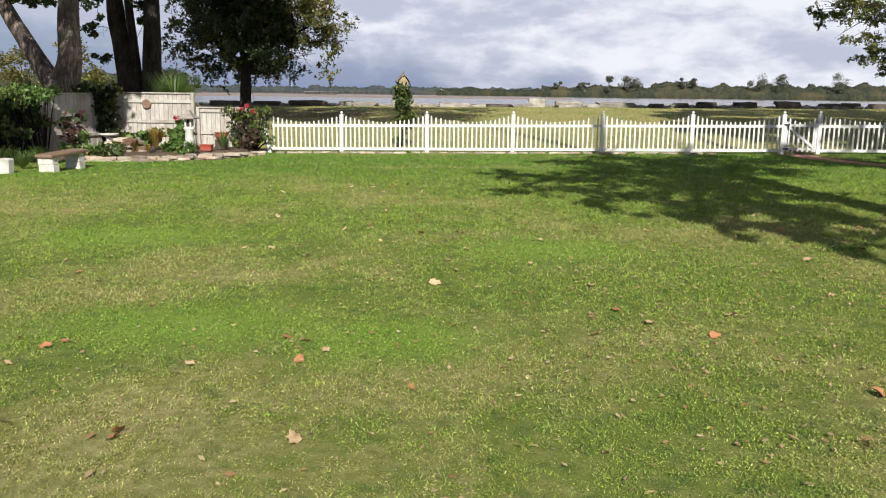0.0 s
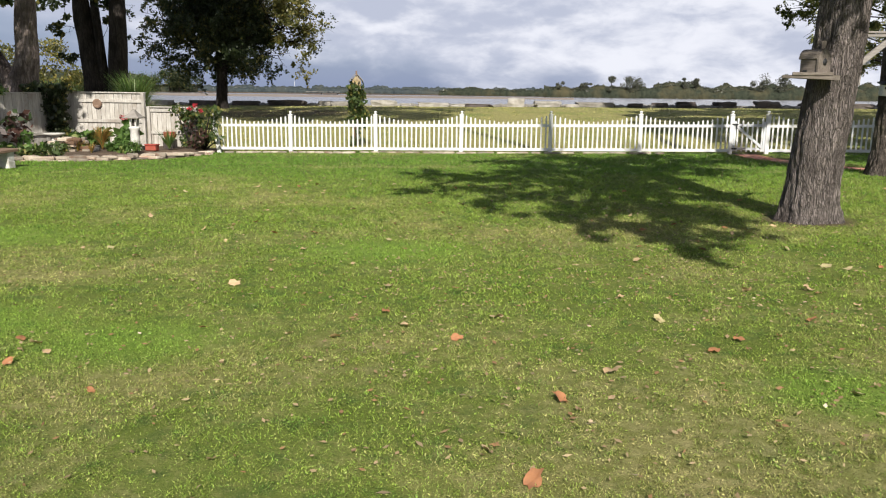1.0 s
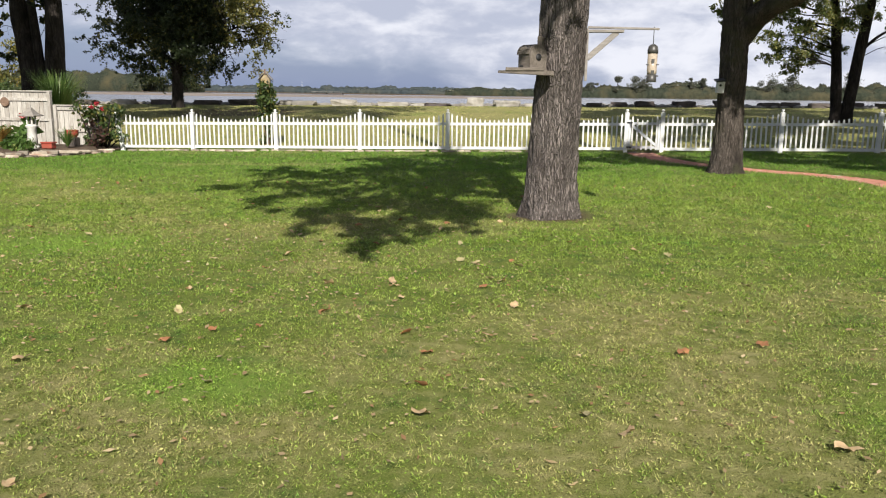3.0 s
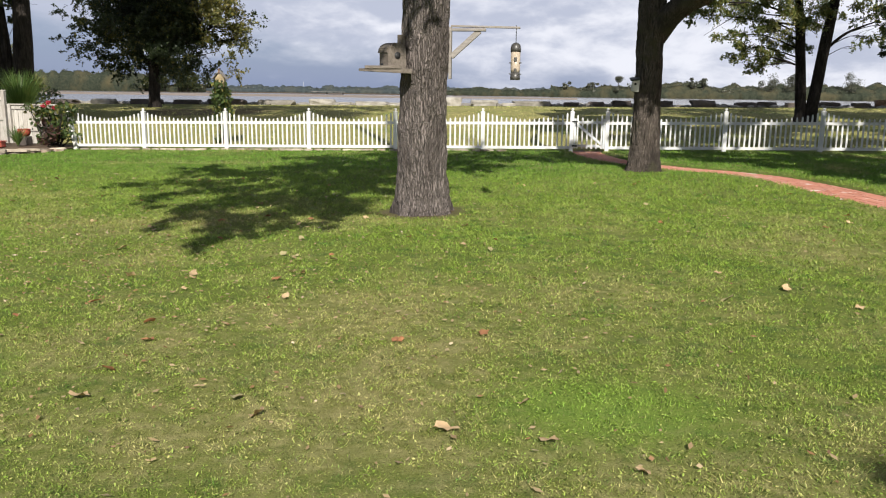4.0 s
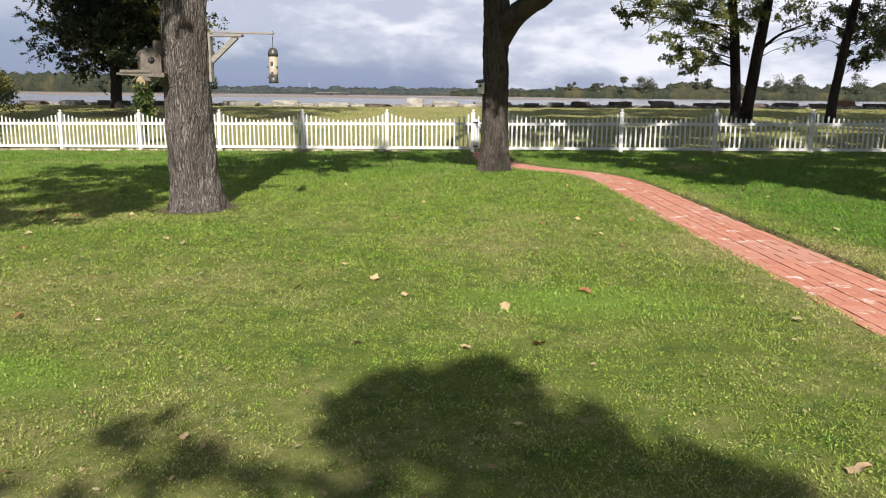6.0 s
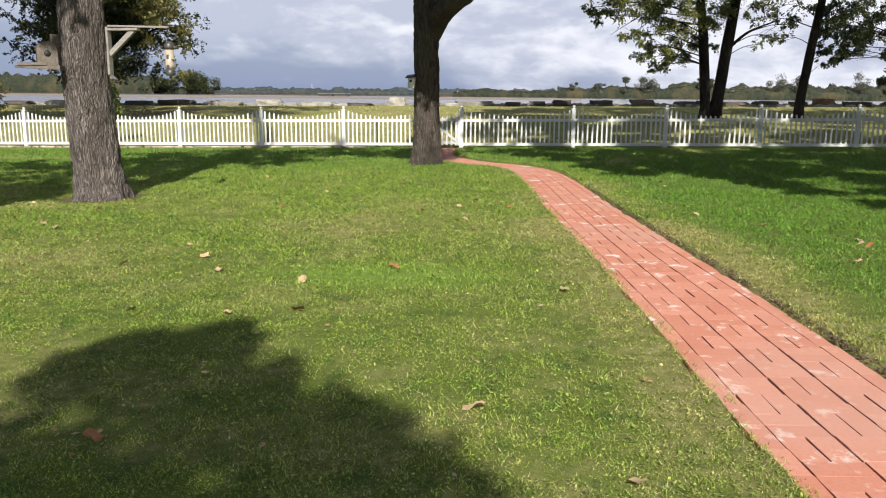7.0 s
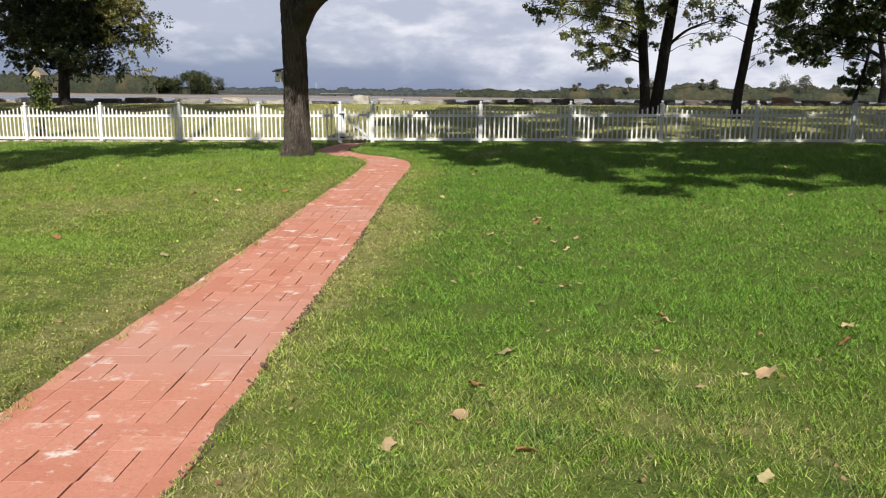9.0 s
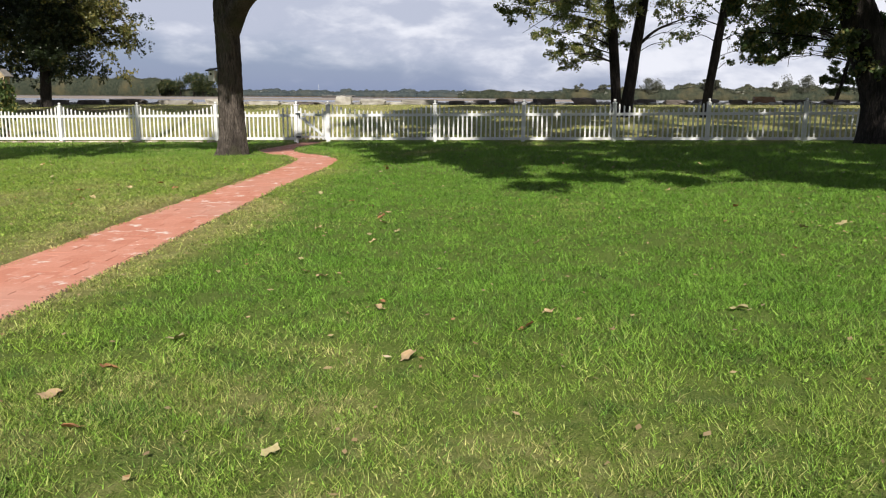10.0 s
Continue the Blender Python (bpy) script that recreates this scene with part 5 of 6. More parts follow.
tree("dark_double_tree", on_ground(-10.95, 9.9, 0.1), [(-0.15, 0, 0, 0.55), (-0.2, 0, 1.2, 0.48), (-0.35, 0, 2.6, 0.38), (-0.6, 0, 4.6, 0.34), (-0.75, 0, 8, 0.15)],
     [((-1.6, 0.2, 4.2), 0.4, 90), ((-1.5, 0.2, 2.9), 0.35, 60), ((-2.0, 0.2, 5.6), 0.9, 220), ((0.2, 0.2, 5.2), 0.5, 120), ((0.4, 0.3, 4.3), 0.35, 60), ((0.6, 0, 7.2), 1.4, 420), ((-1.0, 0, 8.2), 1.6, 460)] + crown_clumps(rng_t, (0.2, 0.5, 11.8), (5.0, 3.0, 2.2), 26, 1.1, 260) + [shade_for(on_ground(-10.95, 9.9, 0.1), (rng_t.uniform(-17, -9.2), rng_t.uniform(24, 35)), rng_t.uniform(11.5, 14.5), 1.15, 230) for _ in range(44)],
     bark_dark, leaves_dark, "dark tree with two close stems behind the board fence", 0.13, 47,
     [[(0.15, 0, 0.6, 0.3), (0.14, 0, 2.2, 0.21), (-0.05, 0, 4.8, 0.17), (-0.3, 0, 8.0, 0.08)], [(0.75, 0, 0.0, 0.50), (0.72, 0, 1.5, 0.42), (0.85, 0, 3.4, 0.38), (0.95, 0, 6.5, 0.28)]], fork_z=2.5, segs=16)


def shrub(name, at, clumps, leaves, label, size=0.08, seed=1, droop=0.0):
    rng_ = np.random.default_rng(seed)
    t = thing(name, at, label, "shrub")
    for c, r, n in clumps:
        v, f = tube_arrays([(c[0] * 0.3, c[1] * 0.3, 0), (c[0] * 0.7, c[1] * 0.7, c[2] * 0.6), c], [0.025, 0.018, 0.008], 5)
        part("stem", data_mesh("stem", v, f, bark_dark, True), None, t)
    part("foliage", fast_mesh("foliage", clump_leaves(clumps, size, rng_, droop), 4, leaves), None, t)
    return t


rng_s = np.random.default_rng(61)
shrub("brushwood", on_ground(-14.6, 14.5), [((rng_s.uniform(-4, 2.4), rng_s.uniform(-1.2, 1.2), rng_s.uniform(0.3, 1.5)), 0.45, 150) for _ in range(30)], leaves_mid, "low olive brushwood behind the board fence", 0.07, 63)
shrub("yellowing_tree", on_ground(-28, 30), [((rng_s.uniform(-7, 5), rng_s.uniform(-1.5, 1.5), rng_s.uniform(0.6, 4.2)), 0.8, 240) for _ in range(40)], leaves_turning_or_lit, "rounded yellowing trees beyond the board fence", 0.12, 64)

# ---- lakeside boulders ----
def boulder(name, x, y, sx, sy, sz, material, label, seed, group="boulders along the lake"):
    bm = bmesh.new()
    bmesh.ops.create_cube(bm, size=1.0)
    bmesh.ops.subdivide_edges(bm, edges=bm.edges[:], cuts=3, use_grid_fill=True)
    for v in bm.verts:
        p = v.co.copy()
        r = noise.noise_vector((p.x * 2.1 + seed * 3.7, p.y * 2.1, p.z * 2.1 + seed))
        q = noise.noise_vector((p.x * 5 + seed, p.y * 5 + 9, p.z * 5))
        corner = max(0.0, p.length - 0.62)
        v.co = Vector(((p.x + 0.16 * r.x + 0.05 * q.x) * (1 - 0.35 * corner) * sx, (p.y + 0.14 * r.y + 0.05 * q.y) * (1 - 0.3 * corner) * sy, (p.z + 0.12 * r.z + 0.04 * q.z) * (1 - 0.25 * corner) * sz))
    me = bpy.data.meshes.new(name)
    bm.to_mesh(me)
    bm.free()
    me.materials.append(material)
    ob = new(name, me)
    ob.location = (x, y, float(yard(x, y)) + sz * 0.36)
    ob.rotation_euler = (0, 0, 0.25 * math.sin(seed * 5.1))
    return tagged(ob, label, "boulder", group)


# DARK blocks carry their shade in the rock colour
LIGHT, DARK, RUST = (rock_light, "pale weathered stone block on the lake bank"), (rock_dark, "stone block on the lake bank, its shade put into the colour"), (rock_rust, "rust-brown stone block on the lake bank")
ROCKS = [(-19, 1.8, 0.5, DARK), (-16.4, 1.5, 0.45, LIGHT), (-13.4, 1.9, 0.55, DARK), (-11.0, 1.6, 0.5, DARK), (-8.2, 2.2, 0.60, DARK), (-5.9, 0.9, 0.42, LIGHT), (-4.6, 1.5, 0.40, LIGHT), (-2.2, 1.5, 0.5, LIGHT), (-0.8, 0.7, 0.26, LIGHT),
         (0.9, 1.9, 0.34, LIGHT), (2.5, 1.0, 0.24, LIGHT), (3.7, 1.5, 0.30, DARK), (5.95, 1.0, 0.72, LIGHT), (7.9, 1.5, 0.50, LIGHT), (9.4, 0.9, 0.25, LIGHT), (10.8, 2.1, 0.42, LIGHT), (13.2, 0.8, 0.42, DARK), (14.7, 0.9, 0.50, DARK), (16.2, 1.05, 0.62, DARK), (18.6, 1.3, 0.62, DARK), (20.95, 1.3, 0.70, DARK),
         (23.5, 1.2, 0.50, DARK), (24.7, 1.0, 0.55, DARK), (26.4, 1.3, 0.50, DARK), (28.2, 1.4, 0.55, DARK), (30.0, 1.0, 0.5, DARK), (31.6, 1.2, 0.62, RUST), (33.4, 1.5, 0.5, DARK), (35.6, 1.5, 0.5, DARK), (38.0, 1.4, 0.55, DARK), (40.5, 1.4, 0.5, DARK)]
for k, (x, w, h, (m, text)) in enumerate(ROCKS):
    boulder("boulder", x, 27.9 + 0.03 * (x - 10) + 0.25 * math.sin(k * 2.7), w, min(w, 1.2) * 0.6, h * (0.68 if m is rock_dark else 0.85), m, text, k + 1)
rng = np.random.default_rng(77)
rv, rf = [], []
bm = bmesh.new()
bmesh.ops.create_icosphere(bm, subdivisions=1, radius=1)
iv, jf = [v.co.copy() for v in bm.verts], [[v.index for v in fc.verts] for fc in bm.faces]
bm.free()
for _ in range(1500):
    x, y = rng.uniform(-20, 44), 28.6 + rng.uniform(-0.6, 1.0)
    s = rng.uniform(0.06, 0.22)
    o = len(rv)
    z = float(yard(x, y)) + s * 0.2
    st = rng.uniform(0.7, 1.9)
    rv += [(x + p.x * s * st * rng.uniform(0.8, 1.2), y + p.y * s, z + p.z * s * rng.uniform(0.5, 0.9)) for p in iv]
    rf += [tuple(q + o for q in t) for t in jf]
tagged(new("shore_rubble", data_mesh("shore_rubble", rv, rf, rock_light)), "pale broken rubble along the lake bank", "rubble", kind="stuff")

foot_stones = thing("fence_foot_stones", (0, 0, 0), "row of flat pale stones under the picket fence", "stone edging")


def foot_stone(k):
    rng_ = np.random.default_rng(500 + k)
    bm_ = bmesh.new()
    n_ = 8
    a_ = np.linspace(0, 2 * math.pi, n_, endpoint=False)
    r_ = rng_.uniform(0.8, 1.15, n_)
    ring = [[bm_.verts.new((0.14 * q * f * math.cos(p), 0.08 * q * f * math.sin(p), z)) for p, q in zip(a_, r_)] for f, z in ((1, 0), (1.05, 0.03), (0.85, 0.055))]
    for p, q in zip(ring, ring[1:]):
        for m_ in range(n_):
            bm_.faces.new((p[m_], p[(m_ + 1) % n_], q[(m_ + 1) % n_], q[m_]))
    bm_.faces.new(ring[-1])
    me_ = bpy.data.meshes.new("stone")
    bm_.to_mesh(me_)
    bm_.free()
    me_.materials.append(flagstone_mat)
    return me_


foot_meshes = [foot_stone(k) for k in range(6)]
rng_f = np.random.default_rng(83)
for k in range(48):
    x = -1.7 + k * 0.255 + rng_f.normal() * 0.05
    part("stone", foot_meshes[k % 6], None, foot_stones, at=(x, -0.12 + rng_f.normal() * 0.04, float(yard(x, -0.12)) - 0.005), rot=(0, 0, rng_f.uniform(-30, 30)))

# ---- floating docks far out ----
for k, (x, y) in enumerate(((-133.0, 505.0), (-121.0, 500.0))):
    d = thing("floating_dock", (x, y, -1.3), "small dark floating dock far out on the lake", "dock", "docks on the lake")
    part("deck", box(bmesh.new(), 9.5, 4.0, 1.0, (0, 0, 0.7), 0.08), rock_dark, d)
    part("canopy", box(bmesh.new(), 11.5, 3.6, 0.25, (0.4, 0, 1.9), 0.05), shingle_mat, d)
    for px in (-1.6, 2.2):
        part("canopy_post", box(bmesh.new(), 0.4, 0.4, 1.0, (px, 0, 1.4), 0.02), rock_dark, d)

# ---- feeders on the oak ----
def squirrel_box():
    """A small board house with a long tray, its side with a round hole to the viewer's right."""
    t = thing("squirrel_feeder", (9.93, -13.2, 0), "weathered wooden squirrel feeder box with a long tray on the oak", "feeder")
    bm = bmesh.new()
    outline = [(-0.60, -0.30), (-0.52, -0.36), (-0.10, -0.40), (-0.02, -0.32), (-0.06, -0.14), (-0.55, -0.16)]
    low_, top_ = [bm.verts.new((x, y, 1.915 + 0.02 * (x < -0.5))) for x, y in outline], [bm.verts.new((x, y, 1.962)) for x, y in outline]
    for k in range(6):
        bm.faces.new((low_[k], low_[(k + 1) % 6], top_[(k + 1) % 6], top_[k]))
    bm.faces.new(low_[::-1])
    bm.faces.new(top_)
    part("tray", bm, feeder_wood, t)
    part("tray_rim", box(bmesh.new(), 0.40, 0.02, 0.035, (-0.32, -0.383, 1.975), 0.005, (0, 0, -5)), feeder_wood, t)

    def arch(half, wall, x0, x1):
        """A board or shell with a rounded head, between x0 and x1."""
        b_ = bmesh.new()
        prof = [(-half, 0.0), (half, 0.0)] + [(half * math.cos(a), wall + half * 0.95 * math.sin(a)) for a in np.linspace(0, math.pi, 11)]
        ends = [[b_.verts.new((x, p, q)) for p, q in prof] for x in (x0, x1)]
        b_.faces.new(ends[0][::-1])
        b_.faces.new(ends[1])
        for k in range(len(prof)):
            n_ = (k + 1) % len(prof)
            b_.faces.new((ends[0][k], ends[0][n_], ends[1][n_], ends[1][k]))
        return b_

    spot, turn_ = (-0.196, -0.274, 1.962), (0, 0, -50)
    part("body", arch(0.098, 0.165, -0.19, 0.0), feeder_wood, t, at=spot, rot=turn_)
    part("front_board", arch(0.110, 0.165, 0.002, 0.022), feeder_wood, t, at=spot, rot=turn_)
    for k in range(7):
        a = math.pi * (k + 0.5) / 7
        part("roof_slat", box(bmesh.new(), 0.205, 0.045, 0.012, (-0.105, 0.104 * math.cos(a), 0.165 + 0.100 * math.sin(a)), 0.003, (math.degrees(a) - 90, 0, 0)), feeder_wood, t, at=spot, rot=turn_)
    # black disc and plate stand for the darkness inside the openings
    part("entrance", lathe([(0.036, 0), (0.036, 0.003)], 18), black_metal, t, "black disc for the dark inside of the round entrance hole", at=(spot[0] + 0.0245 * math.cos(radians(-50)), spot[1] + 0.0245 * math.sin(radians(-50)), 2.10), rot=(90, 0, 40))
    part("feeding_slot", box(bmesh.new(), 0.05, 0.006, 0.05, (-0.13, -0.102, 0.03), 0.002), black_metal, t, at=spot, rot=turn_)
    part("back_board", box(bmesh.new(), 0.05, 0.16, 0.40, (-0.15, -0.13, 2.12), 0.006, (0, 0, -20)), feeder_wood, t)
    return t


squirrel_box().location.z -= 0.02


def bracket():
    t = thing("feeder_bracket", (10.265, -13.05, 0), "grey wooden bracket arm nailed to the oak", "bracket")
    part("back_board", box(bmesh.new(), 0.03, 0.09, 0.56, (0.0, 0, 2.15), 0.004), bracket_wood, t)
    part("arm", box(bmesh.new(), 0.76, 0.045, 0.022, (0.385, 0.0, 2.432), 0.003, (0, 1.2, 0)), bracket_wood, t)
    part("arm_support", box(bmesh.new(), 0.38, 0.085, 0.03, (0.20, 0.0, 2.40), 0.004), bracket_wood, t)
    part("brace", box(bmesh.new(), 0.42, 0.05, 0.06, (0.165, 0, 2.25), 0.004, (0, -42, 0)), bracket_wood, t)
    return t


bracket().location.z -= 0.022


def tube_feeder():
    t = thing("bird_feeder", (10.985, -12.97, 0), "hanging tube bird feeder with tan seed and a dark dome", "feeder")
    part("tube", lathe([(0.050, 1.93), (0.053, 1.96), (0.053, 2.16)], 20), feeder_tube, t)
    part("dome", lathe([(0.057, 2.15), (0.058, 2.185), (0.049, 2.225), (0.026, 2.245), (0.006, 2.25)], 20), feeder_metal, t, "dark metal dome")
    part("base", lathe([(0.054, 1.845), (0.054, 1.875), (0.05, 1.93)], 20), feeder_metal, t)
    for z in (1.91, 2.03):
        part("perch", box(bmesh.new(), 0.135, 0.012, 0.012, (0, -0.03, z), 0.002), feeder_metal, t)
        part("seed_port", box(bmesh.new(), 0.034, 0.02, 0.055, (0, -0.046, z + 0.035), 0.006), feeder_metal, t)
    part("hook", lathe([(0.004, 2.245), (0.004, 2.432)], 6), feeder_metal, t)
    return t


tube_feeder()


def nest_box():
    t = thing("nest_box", (12.95, -7.26, 0), "small pale wooden nest box on the trunk beside the path", "nest box")
    part("body", box(bmesh.new(), 0.12, 0.16, 0.21, (0, 0, 1.85), 0.006, (0, 4, 0)), concrete, t)
    part("roof", box(bmesh.new(), 0.17, 0.24, 0.025, (-0.015, -0.02, 1.97), 0.004, (10, -6, 0)), black_metal, t, "dark sloping roof")
    # black disc in place of the hole's dark inside
    part("entrance", lathe([(0.022, 0), (0.022, 0.006)], 12), black_metal, t, at=(-0.01, -0.082, 1.88), rot=(90, 0, 0))
    return t


nest_box()


# ---- ivy-grown post with a bird house ----
def ivy_post():
    x, y = 1.42, 2.3
    z0 = float(yard(x, y))
    t = thing("bird_house_post", (x, y, z0 - 0.05), "small bird house with a grey roof on an ivy-grown post", "bird house")
    part("post", box(bmesh.new(), 0.14, 0.14, 1.85, (0, 0, 0.92), 0.01), bench_wood, t)
    house = part("house", box(bmesh.new(), 0.27, 0.44, 0.26, (0, 0, 1.93), 0.01), house_paint, t, rot=(0, 0, 14))
    bm = bmesh.new()
    w, l, z0, z1 = 0.21, 0.34, 2.02, 2.26
    for sx in (-1, 1):
        sheet = [bm.verts.new((x, y, z + dz)) for dz in (0, 0.025) for x, y, z in ((sx * w, -l, z0), (sx * w, l, z0), (0, l * 0.8, z1), (0, -l * 0.8, z1))]
        for q in ((0, 1, 2, 3), (7, 6, 5, 4), (0, 4, 5, 1), (1, 5, 6, 2), (3, 2, 6, 7), (0, 3, 7, 4)):
            bm.faces.new([sheet[k] for k in q])
    part("roof", bm, shingle_mat, house, "grey pitched roof with wide eaves")
    for y in (-0.22, 0.22):
        bm = bmesh.new()
        lo = [bm.verts.new(p) for p in ((-0.135, y - 0.01, 2.05), (0.135, y - 0.01, 2.05), (0, y - 0.01, 2.22), (-0.135, y + 0.01, 2.05), (0.135, y + 0.01, 2.05), (0, y + 0.01, 2.22))]
        for q in ((0, 1, 2), (5, 4, 3), (0, 3, 4, 1), (1, 4, 5, 2), (2, 5, 3, 0)):
            bm.faces.new([lo[k] for k in q])
        part("gable", bm, house_paint, house)
    part("finial", box(bmesh.new(), 0.05, 0.04, 0.15, (0, -0.26, 2.27), 0.01), bench_wood, house)
    # two black discs in place of the holes' dark insides
    for dx_ in (-0.07, 0.07):
        part("entrance", lathe([(0.03, 0), (0.03, 0.006)], 12), black_metal, house, at=(dx_, -0.223, 1.96), rot=(90, 0, 0))
    rng_ = np.random.default_rng(81)
    cl = [((rng_.normal() * 0.10, rng_.normal() * 0.10, z), 0.25, 130) for z in np.linspace(0.75, 1.86, 11)] + [((rng_.normal() * 0.16, -0.1, z), 0.14, 40) for z in np.linspace(0.15, 1.7, 9)]
    part("ivy", fast_mesh("ivy", clump_leaves(cl, 0.075, rng_, 0.8), 4, leaves_mid), None, t)
    return t


ivy_post()


# ---- board fence ----
def board_panel(a, b, z0a, z0b, top, name, label, seed, rails=(0.93, 0.45)):
    """A run of upright boards from a to b with rails on the front."""
    rng_ = np.random.default_rng(seed)
    a, b = Vector((*a, 0)), Vector((*b, 0))
    d = b - a
    length = d.length
    t = thing(name, (a.x, a.y, z0a), label, "fence", turn=math.degrees(math.atan2(d.y, d.x)))
    n = max(2, round(length / 0.142))
    for i in range(n):
        w = length / n
        h = top + rng_.normal() * 0.008
        part("board", box(bmesh.new(), w - 0.008, 0.02, h, ((i + 0.5) * w, rng_.normal() * 0.003, h / 2), 0.003), old_wood, t)
    for r in rails:
        part("rail", box(bmesh.new(), length, 0.04, 0.09, (length / 2, -0.032, top * r), 0.005), old_wood, t)
    part("cap_rail", box(bmesh.new(), length + 0.02, 0.09, 0.035, (length / 2, -0.015, top + 0.015), 0.005), old_wood, t)
    for x in (0.05, length - 0.05):
        part("post", box(bmesh.new(), 0.09, 0.09, top + 0.02, (x, -0.06, (top + 0.02) / 2), 0.006), old_wood, t)
    return t


board_panel((-6.95, 0.4), (-4.45, 0.4), -0.05, -0.05, 1.62, "board_fence_panel", "whitewashed weathered board fence panel with two rails", 91, (0.86, 0.50))
board_panel((-4.42, 0.45), (-2.9, 0.45), -0.03, -0.03, 1.20, "low_board_fence_panel", "lower weathered board fence panel beside the tall one", 92, (0.93, 0.4))
board_panel((-8.1, -5.4), (-7.02, 0.36), -0.08, -0.05, 1.62, "side_board_fence", "grey board fence in tree shade, partly overgrown", 93, (0.3,))
plaque = thing("round_plaque", (-5.92, 0.36, 1.26), "small round brown wall plaque on the board fence", "plaque")
part("disc", lathe([(0.14, 0), (0.14, 0.02), (0.11, 0.035), (0.09, 0.02), (0.04, 0.03)], 22), bench_wood, plaque, rot=(90, 0, 0))

# ---- vine, plants and pots of the garden bed ----
rng_v = np.random.default_rng(95)
shrub("wall_vine", (-7.6, -3.6, -0.05), [((rng_v.uniform(-0.35, 0.35) - 0.16 * q, 1.7 * q, rng_v.uniform(0.55 + 0.5 * max(q, 0), 1.75)), 0.30, 190) for q in np.linspace(-1.3, 0.8, 44)], leaves_mid, "thick green vine hanging over the board fence", 0.065, 96, 0.8)
# brighter leaves on the vine's top stand for the sun falling on it
shrub("vine_crest", (-7.45, -2.6, -0.05), [((rng_v.uniform(-0.25, 0.45) - 0.16 * q, 1.5 * q, 1.72 - 0.5 * abs(rng_v.normal()) * max(q, 0.3)), 0.2, 80) for q in np.linspace(-1.2, 0.45, 20)], leaves_bright, "vine tips spilling over the fence top, sunlight put into their leaf colour", 0.06, 99, 0.6)
shrub("corner_ivy", (-7.2, 0.0, -0.05), [((rng_v.uniform(-0.5, 0.55), rng_v.uniform(-0.3, 0.0), rng_v.uniform(0.35, 1.8)), 0.26, 110) for k in range(36)], leaves_dark, "dark ivy in the corner of the board fence", 0.08, 97, 0.8)
shrub("rose_bush", (-2.62, -0.25, -0.02), [((rng_v.uniform(-0.55, 0.5), rng_v.uniform(-0.3, 0.3), rng_v.uniform(0.15, 1.2)), 0.24, 44) for k in range(26)], leaves_mid, "tall rose bush with dark leaves and red blooms", 0.075, 98, 0.2)
for k, (px, pz, s) in enumerate(((-2.62, 1.26, 0.65), (-2.78, 1.16, 0.5), (-2.45, 1.12, 0.5))):
    rng_ = np.random.default_rng(100 + k)
    tagged(new("rose_bloom", fast_mesh("rose_bloom", clump_leaves([((0, 0, 0), 0.075 * s, 46)], 0.06, rng_), 4, petals)), "full red rose bloom", "flower", "rose blooms").location = (px, -0.4, pz)


def strap_plant(name, at, n, height, spread, width, leaves, label, seed, bend=0.5):
    """A tuft of long arching strap leaves."""
    rng_ = np.random.default_rng(seed)
    v, f = [], []
    for _ in range(n):
        a, h, s = rng_.uniform(0, 2 * math.pi), height * rng_.uniform(0.6, 1.1), spread * rng_.uniform(0.3, 1.0)
        c = np.array([math.cos(a), math.sin(a), 0])
        side = np.array([-math.sin(a), math.cos(a), 0])
        o = len(v)
        for i in range(5):
            u = i / 4
            p = c * s * u ** (1 + bend) + np.array([0, 0, h * (u - 0.25 * bend * u**3)])
            w = width * (1 - u * 0.9) / 2
            v += [p - side * w, p + side * w]
        f += [(o + 2 * i, o + 2 * i + 1, o + 2 * i + 3, o + 2 * i + 2) for i in range(4)]
    t = thing(name, at, label, "plant")
    part("leaves", data_mesh("leaves", v, f, leaves, True), None, t)
    return t


def broad_plant(name, at, clumps, size, leaves, label, seed, droop=0.4):
    t = thing(name, at, label, "plant")
    rng_ = np.random.default_rng(seed)
    part("stem", lathe([(0.02, -0.02), (0.015, clumps[-1][0][2] * 0.9)], 6), bark_dark, t)
    part("foliage", fast_mesh("foliage", clump_leaves(clumps, size, rng_, droop), 4, leaves), None, t)
    return t


BED = 0.10
strap_plant("fountain_shrub", on_ground(-7.1, 5.0), 1300, 2.7, 1.25, 0.026, leaves_bright, "light-green arching fountain shrub behind the board fence", 110, 0.7)
strap_plant("yucca", (-3.0, -1.35, BED), 90, 0.58, 0.48, 0.035, leaves_bright, "pale green clump of strap leaves in the garden bed", 111, 0.3)
strap_plant("day_lily", (-4.72, -1.7, BED), 210, 0.66, 0.40, 0.032, leaves_orange, "orange and yellow-green autumn lily clump", 112, 0.5)
broad_plant("hosta", (-5.3, -1.5, BED), [((0, 0, 0.22), 0.24, 60), ((0.2, 0, 0.32), 0.2, 40), ((-0.2, 0, 0.3), 0.2, 40)], 0.15, leaves_bright, "broad-leaved green plant in the bed", 113)
broad_plant("pot_plant", (-4.15, -1.75, BED), [((0, 0, 0.16), 0.2, 70), ((0.1, 0, 0.3), 0.16, 40)], 0.1, leaves_bright, "leafy green potted plant", 114)
broad_plant("canna", (-4.22, -1.2, BED), [((-0.1, 0, 0.42), 0.16, 16), ((0.12, 0, 0.5), 0.16, 14), ((0.03, 0, 0.66), 0.12, 8)], 0.24, leaves_bright, "tall canna with broad leaves", 115, -0.5)
